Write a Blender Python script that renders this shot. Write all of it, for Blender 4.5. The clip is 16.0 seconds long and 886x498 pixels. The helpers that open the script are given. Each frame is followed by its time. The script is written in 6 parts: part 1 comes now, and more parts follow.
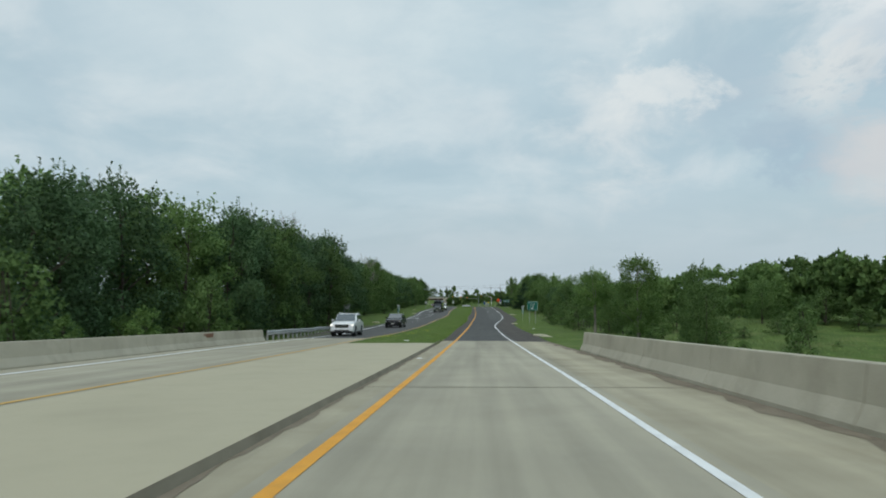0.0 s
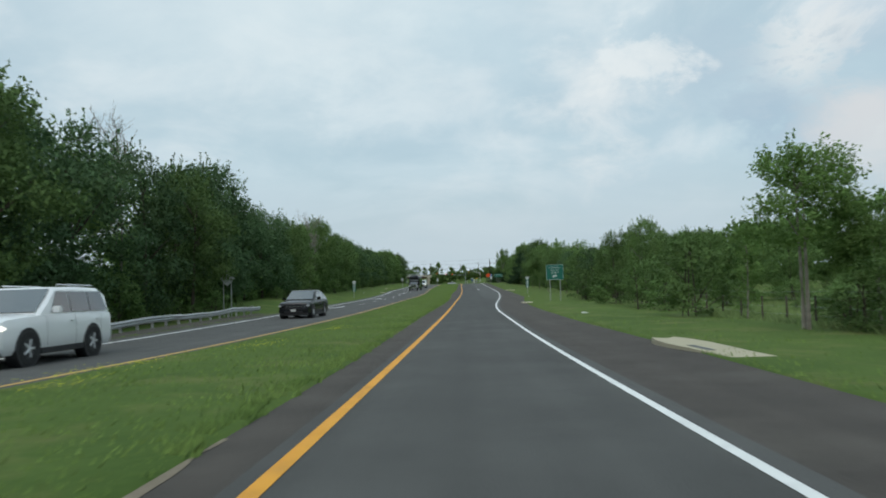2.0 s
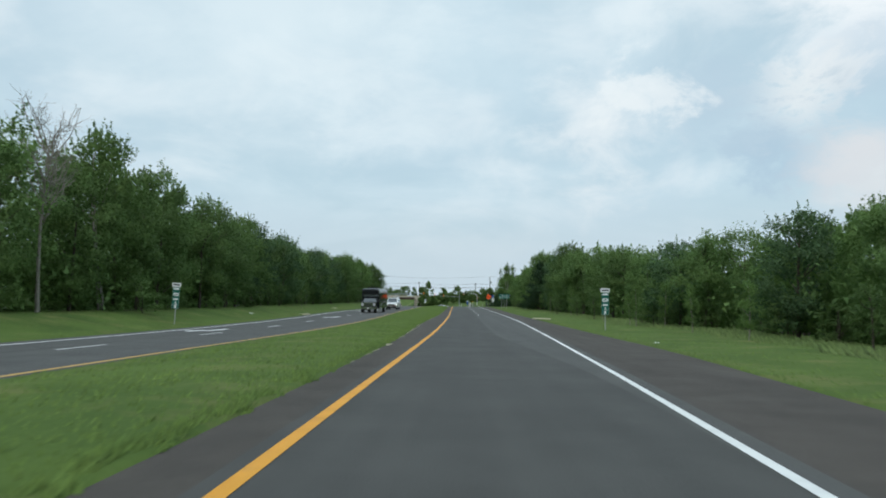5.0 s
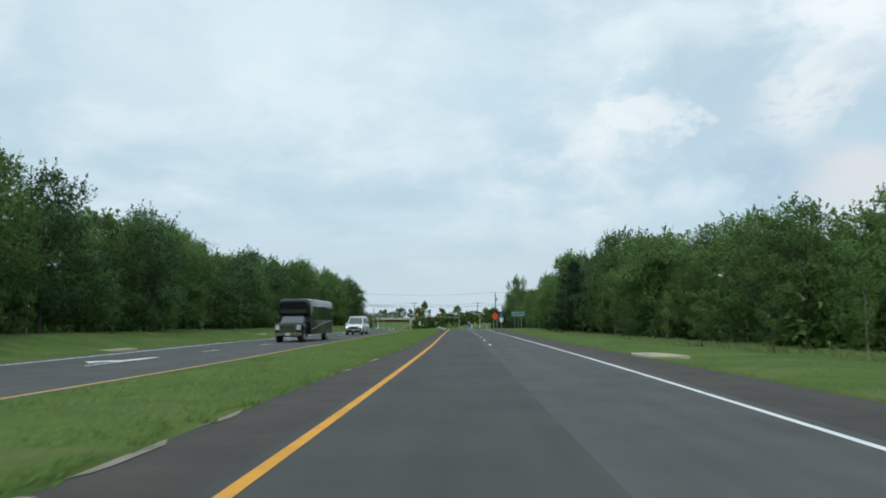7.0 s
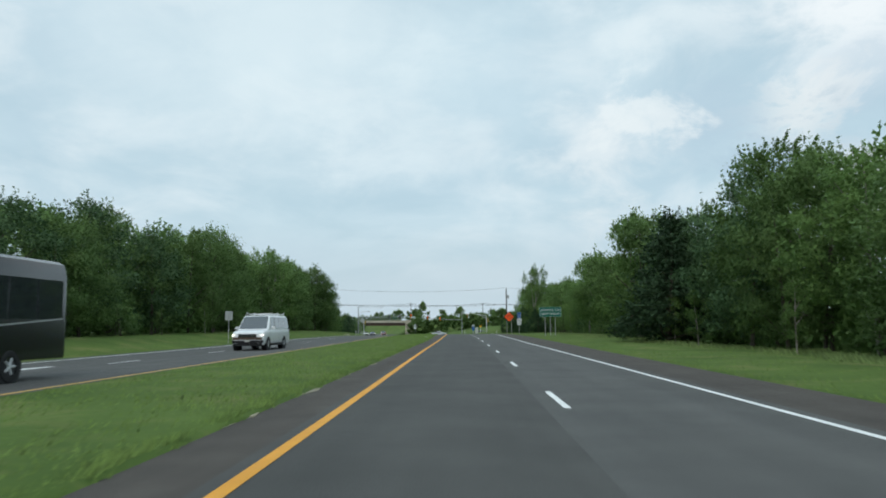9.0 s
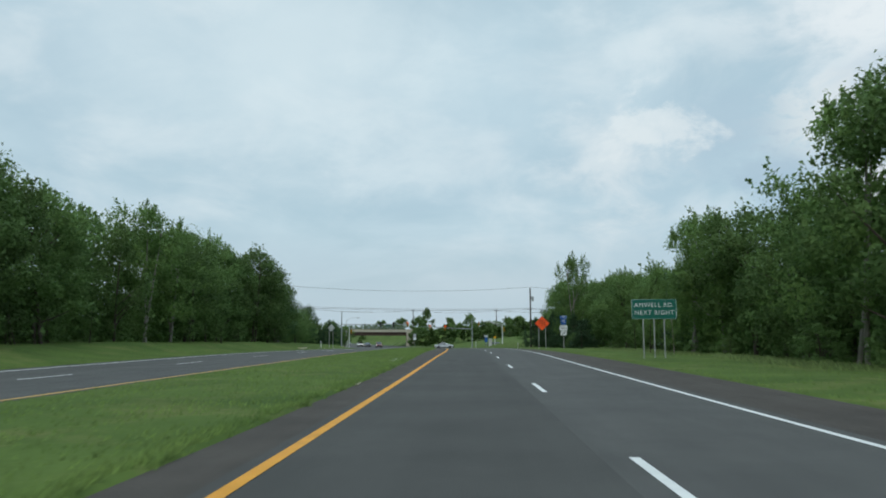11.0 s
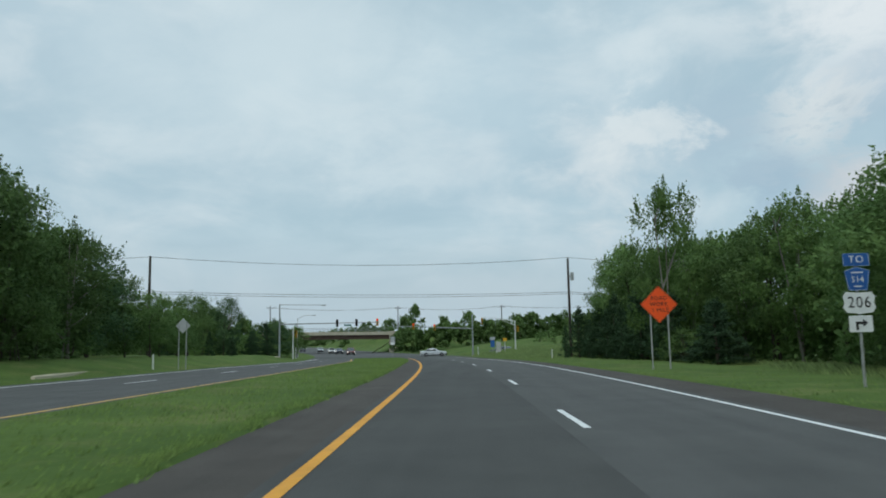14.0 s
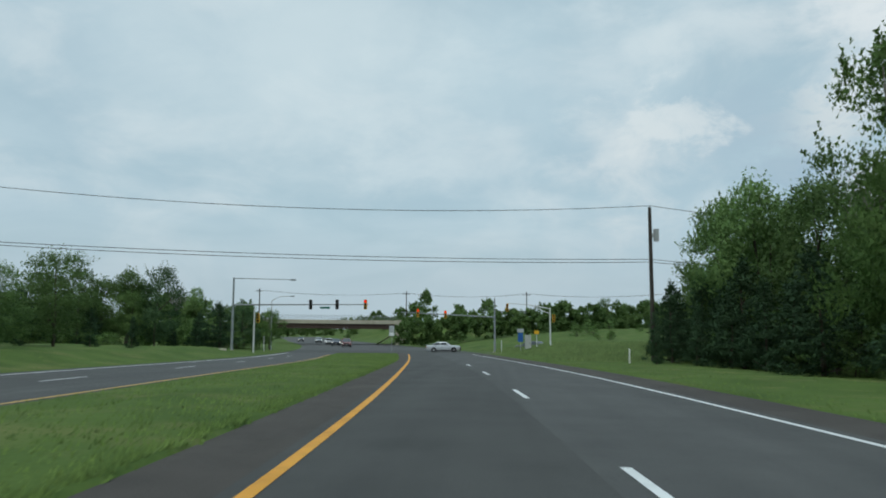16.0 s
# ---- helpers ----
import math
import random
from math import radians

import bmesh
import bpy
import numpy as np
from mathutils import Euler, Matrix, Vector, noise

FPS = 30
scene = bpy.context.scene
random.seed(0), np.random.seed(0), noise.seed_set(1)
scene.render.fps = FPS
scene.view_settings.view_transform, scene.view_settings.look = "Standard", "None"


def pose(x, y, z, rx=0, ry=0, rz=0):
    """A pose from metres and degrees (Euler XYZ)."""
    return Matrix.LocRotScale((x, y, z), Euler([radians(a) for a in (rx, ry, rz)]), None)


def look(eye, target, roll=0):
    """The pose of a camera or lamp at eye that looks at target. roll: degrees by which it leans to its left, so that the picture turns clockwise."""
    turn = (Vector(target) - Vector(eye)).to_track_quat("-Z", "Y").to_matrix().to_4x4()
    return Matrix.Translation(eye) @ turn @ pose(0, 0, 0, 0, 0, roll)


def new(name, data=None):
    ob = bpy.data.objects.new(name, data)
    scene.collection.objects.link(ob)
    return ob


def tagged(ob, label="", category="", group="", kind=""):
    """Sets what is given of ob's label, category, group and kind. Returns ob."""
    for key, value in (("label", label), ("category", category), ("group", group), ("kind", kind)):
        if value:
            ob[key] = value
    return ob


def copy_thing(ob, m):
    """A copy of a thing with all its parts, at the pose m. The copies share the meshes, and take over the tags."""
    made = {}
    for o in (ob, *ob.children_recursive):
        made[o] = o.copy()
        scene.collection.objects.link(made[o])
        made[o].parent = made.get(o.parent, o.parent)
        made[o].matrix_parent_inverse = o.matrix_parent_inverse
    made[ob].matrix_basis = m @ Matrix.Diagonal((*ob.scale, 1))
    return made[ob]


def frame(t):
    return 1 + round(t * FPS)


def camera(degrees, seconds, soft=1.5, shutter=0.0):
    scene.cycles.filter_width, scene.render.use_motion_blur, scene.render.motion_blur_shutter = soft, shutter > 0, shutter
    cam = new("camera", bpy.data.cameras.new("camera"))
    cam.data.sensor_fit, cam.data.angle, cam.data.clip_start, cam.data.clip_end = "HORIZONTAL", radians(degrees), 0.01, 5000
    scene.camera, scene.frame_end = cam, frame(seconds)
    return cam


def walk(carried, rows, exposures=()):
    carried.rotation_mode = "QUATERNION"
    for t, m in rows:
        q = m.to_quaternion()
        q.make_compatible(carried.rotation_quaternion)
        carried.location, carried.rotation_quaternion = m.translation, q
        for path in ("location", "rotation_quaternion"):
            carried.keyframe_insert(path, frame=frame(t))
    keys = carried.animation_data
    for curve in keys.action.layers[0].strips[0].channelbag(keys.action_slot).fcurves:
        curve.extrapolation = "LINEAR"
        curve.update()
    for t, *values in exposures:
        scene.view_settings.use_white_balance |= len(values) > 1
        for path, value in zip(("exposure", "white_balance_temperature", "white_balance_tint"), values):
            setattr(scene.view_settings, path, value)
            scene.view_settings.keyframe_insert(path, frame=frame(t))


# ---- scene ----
# camera
cam = camera(60.85, 16.0, soft=1.85, shutter=0.14)
PATH = [
    (0, (0.890, -3.05, 4.515), (0.437, 6.924, 5.140), -0.11),
    (0.5, (0.861, 8.46, 4.145), (0.641, 18.446, 4.638), -0.97),
    (1, (0.856, 19.98, 3.728), (0.696, 29.967, 4.213), -0.19),
    (1.5, (0.886, 31.34, 3.366), (0.741, 41.324, 3.826), -1.05),
    (2, (0.950, 42.57, 3.020), (0.679, 52.562, 3.376), -1.79),
    (2.5, (1.038, 53.90, 2.675), (0.668, 63.879, 3.151), -0.85),
    (3, (1.050, 65.28, 2.368), (0.765, 75.262, 2.828), -0.20),
    (5.5, (1.787, 122.48, 1.575), (1.561, 132.453, 2.335), 0.49),
    (6, (1.969, 133.80, 1.439), (1.739, 143.756, 2.304), -0.65),
    (6.5, (2.096, 145.09, 1.320), (1.860, 155.035, 2.295), -0.13),
    (7, (2.138, 156.40, 1.239), (1.909, 166.348, 2.213), -0.50),
    (7.5, (2.152, 167.67, 1.202), (1.913, 177.626, 2.101), -0.62),
    (8, (2.202, 178.84, 1.193), (1.972, 188.801, 2.011), -0.86),
    (8.5, (2.272, 189.88, 1.194), (2.042, 199.836, 2.077), -0.79),
    (9, (2.314, 200.79, 1.191), (2.043, 210.736, 2.210), -0.75),
    (11.5, (2.134, 254.23, 1.196), (1.694, 264.149, 2.352), -0.39),
    (12, (2.089, 263.89, 1.223), (1.621, 273.819, 2.274), -1.06),
    (12.5, (1.956, 273.06, 1.255), (1.529, 282.998, 2.321), 0.15),
    (13, (1.795, 281.96, 1.282), (1.431, 291.890, 2.411), -0.51),
    (13.5, (1.617, 290.55, 1.294), (1.264, 300.476, 2.452), -0.95),
    (14, (1.480, 298.88, 1.284), (1.116, 308.800, 2.471), -1.09),
    (14.5, (1.329, 306.96, 1.251), (0.919, 316.885, 2.430), 0.06),
    (15, (1.161, 314.67, 1.205), (0.637, 324.594, 2.285), 0.56),
    (15.5, (1.018, 322.17, 1.147), (0.451, 332.095, 2.191), 0.54),
    (16, (0.819, 329.74, 1.079), (0.206, 339.660, 2.168), 0.16),
]
EXPOSURES = [(0.0, -0.14, 6600, 9), (1.0, -0.12, 6600, 9), (3.0, 0.06, 6500, 9), (7.5, 0.10, 6450, 9), (9.0, 0.08, 6450, 8), (11.5, -0.10, 6350, 7), (13.0, -0.14, 6350, 7), (16.0, -0.20, 6350, 6)]
walk(cam, [(t, look(eye, target, roll)) for t, eye, target, roll in PATH], EXPOSURES)

# ---- world, sun ----
world = bpy.data.worlds.new("overcast_sky")
scene.world = world
world.use_nodes = True


def build_world():
    nt = world.node_tree
    nt.nodes.clear()
    N, L = nt.nodes.new, nt.links.new
    out, bg = N("ShaderNodeOutputWorld"), N("ShaderNodeBackground")
    sky = N("ShaderNodeTexSky")
    sky.sky_type, sky.sun_disc = "NISHITA", False
    sky.sun_elevation, sky.sun_rotation = radians(52), radians(205)
    sky.air_density, sky.dust_density, sky.ozone_density = 1.0, 2.5, 1.5
    tc, sep = N("ShaderNodeTexCoord"), N("ShaderNodeSeparateXYZ")
    L(tc.outputs["Generated"], sep.inputs[0])

    def math_node(op, a, b=None, c=None):
        n = N("ShaderNodeMath")
        n.operation = op
        for i, v in enumerate((a, b, c)):
            if v is None:
                continue
            if isinstance(v, (int, float)):
                n.inputs[i].default_value = v
            else:
                L(v, n.inputs[i])
        return n.outputs[0]

    # the cloud sheet lies level, so its pattern closes up towards the horizon
    lift = math_node("MAXIMUM", math_node("ADD", sep.outputs[2], 0.16), 0.05)
    flat = N("ShaderNodeCombineXYZ")
    L(math_node("DIVIDE", sep.outputs[0], lift), flat.inputs[0])
    L(math_node("DIVIDE", sep.outputs[1], lift), flat.inputs[1])

    def cloud(scale, detail, seed, lo, hi, rough=0.55, twist=0.6, level=True):
        m = N("ShaderNodeMapping")
        m.inputs["Scale"].default_value = (scale, scale, scale * (1.0 if level else 1.7))
        m.inputs["Location"].default_value = seed
        L(flat.outputs[0] if level else tc.outputs["Generated"], m.inputs[0])
        n = N("ShaderNodeTexNoise")
        n.inputs["Scale"].default_value, n.inputs["Detail"].default_value = 1.0, detail
        n.inputs["Roughness"].default_value, n.inputs["Distortion"].default_value = rough, twist
        L(m.outputs[0], n.inputs["Vector"])
        r = N("ShaderNodeMapRange")
        r.interpolation_type = "SMOOTHSTEP"
        r.inputs["From Min"].default_value, r.inputs["From Max"].default_value = lo, hi
        L(n.outputs[0], r.inputs["Value"])
        return r.outputs[0], n.outputs[0]

    def bank(az, el, wide, edge, warp):
        """One large cloud bank or gap about a direction, with a ragged edge."""
        d = (math.sin(radians(az)) * math.cos(radians(el)), math.cos(radians(az)) * math.cos(radians(el)), math.sin(radians(el)))
        dot = N("ShaderNodeVectorMath")
        dot.operation = "DOT_PRODUCT"
        dot.inputs[1].default_value = d
        L(tc.outputs["Generated"], dot.inputs[0])
        ang = math_node("ADD", math_node("ARCCOSINE", dot.outputs["Value"]), math_node("MULTIPLY", math_node("SUBTRACT", warp, 0.5), edge))
        r = N("ShaderNodeMapRange")
        r.interpolation_type = "SMOOTHSTEP"
        r.inputs["From Min"].default_value, r.inputs["From Max"].default_value = radians(wide), 0.0
        L(ang, r.inputs["Value"])
        return r.outputs[0]

    def mixc(f, a, b):
        n = N("ShaderNodeMix")
        n.data_type = "RGBA"
        for sock, v in ((n.inputs["Factor"], f), (n.inputs["A"], a), (n.inputs["B"], b)):
            if isinstance(v, tuple):
                sock.default_value = (*v, 1)
            elif isinstance(v, float):
                sock.default_value = v
            else:
                L(v, sock)
        return n.outputs["Result"]

    # clear air between the clouds comes from the sky texture, the cloud sheet lies over it
    air = N("ShaderNodeVectorMath")
    air.operation = "SCALE"
    air.inputs["Scale"].default_value = 0.10
    L(sky.outputs[0], air.inputs[0])
    haze = (0.46, 0.555, 0.62)
    veil = mixc(0.80, air.outputs[0], (0.465, 0.612, 0.685))
    soft, rag = cloud(0.9, 6.0, (3.1, 1.7, 0.4), 0.36, 0.66)
    billow, _ = cloud(6.0, 7.0, (7.3, 2.2, 5.1), 0.46, 0.72, 0.55, 0.4, False)
    grey, _ = cloud(4.2, 6.0, (1.3, 9.1, 2.6), 0.46, 0.74, 0.5, 0.5, False)
    _, rag2 = cloud(7.5, 8.0, (2.3, 5.2, 1.1), 0.4, 0.7, 0.62, 0.3, False)
    c = mixc(math_node("MULTIPLY", soft, 0.55), veil, (0.585, 0.703, 0.768))
    c = mixc(math_node("MULTIPLY", grey, 0.30), c, (0.44, 0.56, 0.65))
    c = mixc(math_node("MULTIPLY", billow, 0.52), c, (0.70, 0.765, 0.80))
    # to the right of the road: pale banks, blue gaps between them and a warm one low down
    for az, el, wide, edge, warp, colour, much in ((28.5, 20.5, 8.5, 0.36, rag2, (0.80, 0.83, 0.85), 0.85), (29, 14.8, 5, 0.45, rag2, (0.40, 0.52, 0.62), 0.55), (24, 13.4, 4.4, 0.42, rag2, (0.76, 0.78, 0.78), 0.7), (22.6, 11.0, 4.2, 0.42, rag2, (0.36, 0.49, 0.60), 0.8), (26, 11.6, 2.6, 0.45, rag2, (0.40, 0.52, 0.61), 0.5), (18.8, 14.6, 4.6, 0.40, rag2, (0.41, 0.535, 0.63), 0.7), (11.0, 12.8, 6.0, 0.36, rag2, (0.69, 0.745, 0.775), 0.75), (13.4, 15.2, 3.0, 0.42, rag2, (0.74, 0.785, 0.80), 0.5), (12, 21, 5.0, 0.40, rag2, (0.68, 0.76, 0.80), 0.5), (-5, 15, 7.0, 0.40, rag2, (0.62, 0.715, 0.765), 0.5), (29, 8.8, 6, 0.3, rag2, (0.70, 0.68, 0.68), 0.6), (2, 20, 10, 0.3, rag2, (0.52, 0.66, 0.74), 0.35), (-14, 23, 18, 0.4, rag2, (0.68, 0.77, 0.81), 0.55)):
        c = mixc(math_node("MULTIPLY", bank(az, el, wide, edge, warp), much), c, colour)
    low = N("ShaderNodeMapRange")
    low.interpolation_type = "SMOOTHSTEP"
    low.inputs["From Min"].default_value, low.inputs["From Max"].default_value = 0.02, 0.17
    low.inputs["To Min"].default_value, low.inputs["To Max"].default_value = 0.85, 0.0
    L(sep.outputs[2], low.inputs["Value"])
    c = mixc(low.outputs[0], c, haze)
    # an overcast sky grows brighter towards the zenith
    dome = N("ShaderNodeMapRange")
    dome.interpolation_type = "SMOOTHSTEP"
    dome.inputs["From Min"].default_value, dome.inputs["From Max"].default_value = 0.40, 0.95
    dome.inputs["To Min"].default_value, dome.inputs["To Max"].default_value = 1.12, 1.78
    L(sep.outputs[2], dome.inputs["Value"])
    L(c, bg.inputs["Color"])
    L(dome.outputs[0], bg.inputs["Strength"])
    L(bg.outputs[0], out.inputs["Surface"])


build_world()

sun_data = bpy.data.lights.new("sun", "SUN")
sun_data.energy, sun_data.angle, sun_data.color = 0.75, radians(30), (1.0, 0.95, 0.88)
sun = new("sun", sun_data)
sun.matrix_world = look((0, 0, 0), (0.12, 0.66, -0.78)) @ pose(0, 0, 0)
sun.location = (0, 100, 60)


# ---- materials ----
def surface(name, dark, light, scale=2.0, rough=0.85, bump=0.15, fine=60.0, metal=0.0, coat=0.0, own=False, spread=0.0, island=0.0, through_light=0.0, stain=None, spec=0.35, streak=0.0):
    """A procedural surface: two colours mixed by noise at two scales, with bump; spread and island vary it from piece to piece."""
    m = bpy.data.materials.new(name)
    m.use_nodes = True
    nt = m.node_tree
    N, L = nt.nodes.new, nt.links.new
    p = nt.nodes["Principled BSDF"]
    if own:
        co = N("ShaderNodeTexCoord").outputs["Object"]
    else:
        co = N("ShaderNodeNewGeometry").outputs["Position"]
    a, b = N("ShaderNodeTexNoise"), N("ShaderNodeTexNoise")
    for n, s, d in ((a, scale, 6.0), (b, fine, 3.0)):
        n.inputs["Scale"].default_value, n.inputs["Detail"].default_value = s, d
        L(co, n.inputs["Vector"])
    mix = N("ShaderNodeMath")
    mix.operation = "MULTIPLY_ADD"
    mix.inputs[1].default_value = 0.45
    L(b.outputs[0], mix.inputs[0])
    half = N("ShaderNodeMath")
    half.operation = "MULTIPLY_ADD"
    half.inputs[1].default_value, half.inputs[2].default_value = 1.6, -0.53
    L(a.outputs[0], half.inputs[0])
    L(half.outputs[0], mix.inputs[2])
    ramp = N("ShaderNodeMix")
    ramp.data_type, ramp.clamp_factor = "RGBA", True
    ramp.inputs["A"].default_value, ramp.inputs["B"].default_value = (*dark, 1), (*light, 1)
    L(mix.outputs[0], ramp.inputs["Factor"])
    col = ramp.outputs["Result"]
    if stain:
        st = N("ShaderNodeTexNoise")
        st.inputs["Scale"].default_value, st.inputs["Detail"].default_value = stain[1], 8.0
        st.inputs["Roughness"].default_value = 0.65
        L(co, st.inputs["Vector"])
        r = N("ShaderNodeMapRange")
        r.inputs["From Min"].default_value, r.inputs["From Max"].default_value = 0.5, 0.75
        r.inputs["To Max"].default_value = stain[2]
        L(st.outputs[0], r.inputs["Value"])
        s2 = N("ShaderNodeMix")
        s2.data_type = "RGBA"
        L(r.outputs[0], s2.inputs["Factor"])
        L(col, s2.inputs["A"])
        s2.inputs["B"].default_value = (*stain[0], 1)
        col = s2.outputs["Result"]
    if streak:
        mp, sn = N("ShaderNodeMapping"), N("ShaderNodeTexNoise")
        mp.inputs["Scale"].default_value = (1.6, 0.035, 1.0)
        L(co, mp.inputs[0])
        sn.inputs["Scale"].default_value, sn.inputs["Detail"].default_value = 1.0, 5.0
        L(mp.outputs[0], sn.inputs["Vector"])
        sm = N("ShaderNodeMath")
        sm.operation = "MULTIPLY_ADD"
        sm.inputs[1].default_value, sm.inputs[2].default_value = 2 * streak, 1 - streak
        L(sn.outputs[0], sm.inputs[0])
        sh = N("ShaderNodeHueSaturation")
        L(sm.outputs[0], sh.inputs["Value"])
        L(col, sh.inputs["Color"])
        col = sh.outputs[0]
    if spread or island:
        hsv = N("ShaderNodeHueSaturation")
        val = None
        for amount, sock in ((spread, "obj"), (island, "isl")):
            if not amount:
                continue
            src = N("ShaderNodeObjectInfo").outputs["Random"] if sock == "obj" else N("ShaderNodeNewGeometry").outputs["Random Per Island"]
            mm = N("ShaderNodeMath")
            mm.operation = "MULTIPLY_ADD"
            mm.inputs[1].default_value, mm.inputs[2].default_value = 2 * amount, 1 - amount
            L(src, mm.inputs[0])
            if val is None:
                val = mm.outputs[0]
            else:
                k = N("ShaderNodeMath")
                k.operation = "MULTIPLY"
                L(val, k.inputs[0])
                L(mm.outputs[0], k.inputs[1])
                val = k.outputs[0]
        L(val, hsv.inputs["Value"])
        L(col, hsv.inputs["Color"])
        col = hsv.outputs[0]
    L(col, p.inputs["Base Color"])
    p.inputs["Roughness"].default_value, p.inputs["Metallic"].default_value = rough, metal
    p.inputs["Coat Weight"].default_value, p.inputs["Coat Roughness"].default_value = coat, 0.06
    p.inputs["Specular IOR Level"].default_value = spec
    if bump:
        bp = N("ShaderNodeBump")
        bp.inputs["Strength"].default_value, bp.inputs["Distance"].default_value = bump, 0.03
        L(b.outputs[0], bp.inputs["Height"])
        L(bp.outputs[0], p.inputs["Normal"])
    if through_light:
        tr, ms = N("ShaderNodeBsdfTranslucent"), N("ShaderNodeMixShader")
        L(col, tr.inputs["Color"])
        ms.inputs[0].default_value = through_light
        L(p.outputs[0], ms.inputs[1])
        L(tr.outputs[0], ms.inputs[2])
        L(ms.outputs[0], nt.nodes["Material Output"].inputs["Surface"])
    return m


def glow(name, colour, strength):
    m = bpy.data.materials.new(name)
    m.use_nodes = True
    p = m.node_tree.nodes["Principled BSDF"]
    p.inputs["Base Color"].default_value = (*(0.1 * v for v in colour), 1)
    p.inputs["Specular IOR Level"].default_value = 0.15
    p.inputs["Emission Color"].default_value, p.inputs["Emission Strength"].default_value = (*colour, 1), strength
    return m


asphalt = surface("asphalt", (0.050, 0.0492, 0.0460), (0.080, 0.0785, 0.0735), 0.5, 0.88, 0.5, 45, stain=((0.080, 0.079, 0.074), 0.25, 0.45), streak=0.28)
asphalt_old = surface("older_asphalt", (0.058, 0.0570, 0.0535), (0.090, 0.0885, 0.0835), 0.5, 0.88, 0.5, 45, stain=((0.092, 0.090, 0.084), 0.25, 0.45), streak=0.28)
asphalt_worn = surface("worn_asphalt", (0.068, 0.0670, 0.0640), (0.100, 0.0985, 0.0940), 0.6, 0.88, 0.5, 45, stain=((0.102, 0.099, 0.092), 0.3, 0.45), streak=0.28)
asphalt_shoulder = surface("shoulder_asphalt", (0.052, 0.044, 0.038), (0.084, 0.072, 0.062), 0.8, 0.92, 0.6, 40, stain=((0.11, 0.098, 0.082), 0.5, 0.5), streak=0.3)
concrete_deck = surface("deck_concrete", (0.298, 0.264, 0.186), (0.418, 0.374, 0.268), 0.7, 0.85, 0.25, 50, stain=((0.265, 0.225, 0.150), 0.45, 0.75), streak=0.5)
concrete_lane = surface("lane_concrete", (0.294, 0.266, 0.198), (0.392, 0.358, 0.270), 0.7, 0.8, 0.25, 50, stain=((0.21, 0.190, 0.146), 0.35, 0.6), streak=0.5)
concrete_median = surface("median_concrete", (0.370, 0.330, 0.232), (0.472, 0.425, 0.302), 0.5, 0.85, 0.2, 50, stain=((0.33, 0.29, 0.20), 0.5, 0.7))
concrete_wall = surface("barrier_concrete", (0.358, 0.326, 0.252), (0.490, 0.452, 0.354), 0.9, 0.85, 0.3, 40, stain=((0.27, 0.24, 0.178), 0.6, 0.75))
curb_dark = surface("curb_face", (0.17, 0.15, 0.108), (0.27, 0.245, 0.185), 1.5, 0.9, 0.4, 30)
dirt = surface("dirt", (0.15, 0.12, 0.085), (0.27, 0.225, 0.165), 2.0, 0.95, 0.8, 30)
paint_yellow = surface("yellow_road_paint", (0.62, 0.27, 0.02), (0.78, 0.36, 0.035), 1.2, 0.7, 0.2, 60, stain=((0.40, 0.20, 0.05), 2.5, 0.5))
paint_yellow_old = surface("faded_yellow_road_paint", (0.48, 0.29, 0.08), (0.62, 0.38, 0.11), 1.2, 0.75, 0.2, 60, stain=((0.35, 0.28, 0.17), 1.8, 0.8))
paint_white = surface("white_road_paint", (0.68, 0.68, 0.66), (0.82, 0.82, 0.80), 1.2, 0.7, 0.2, 60, stain=((0.42, 0.42, 0.41), 2.5, 0.4))
grass = surface("grass", (0.050, 0.088, 0.021), (0.112, 0.166, 0.040), 0.30, 0.95, 0.5, 7.0, stain=((0.190, 0.180, 0.070), 0.45, 0.75), spec=0.1)
blade = surface("grass_blades", (0.066, 0.112, 0.024), (0.136, 0.192, 0.046), 0.5, 0.8, 0.0, 3.0, island=0.30, through_light=0.0, spec=0.1)
leaf = surface("leaves", (0.082, 0.150, 0.048), (0.182, 0.282, 0.086), 0.35, 0.75, 0.0, 2.0, spread=0.32, island=0.16, through_light=0.36, own=True, spec=0.2)
leaf_light = surface("light_leaves", (0.100, 0.180, 0.050), (0.176, 0.276, 0.080), 0.5, 0.75, 0.0, 2.0, spread=0.20, island=0.16, through_light=0.40, own=True, spec=0.2)
leaf_deep = surface("deep_green_leaves", (0.056, 0.112, 0.050), (0.116, 0.192, 0.078), 0.35, 0.75, 0.0, 2.0, spread=0.2, island=0.16, through_light=0.28, own=True, spec=0.2)
leaf_dark = surface("conifer_needles", (0.036, 0.074, 0.034), (0.066, 0.118, 0.052), 0.6, 0.8, 0.0, 3.0, spread=0.2, island=0.18, through_light=0.15, own=True, spec=0.2)
bark = surface("bark", (0.045, 0.036, 0.028), (0.14, 0.115, 0.09), 3.0, 0.95, 0.8, 25, own=True)
bark_pale = surface("pale_bark", (0.16, 0.145, 0.12), (0.33, 0.30, 0.26), 3.0, 0.95, 0.6, 25, own=True)


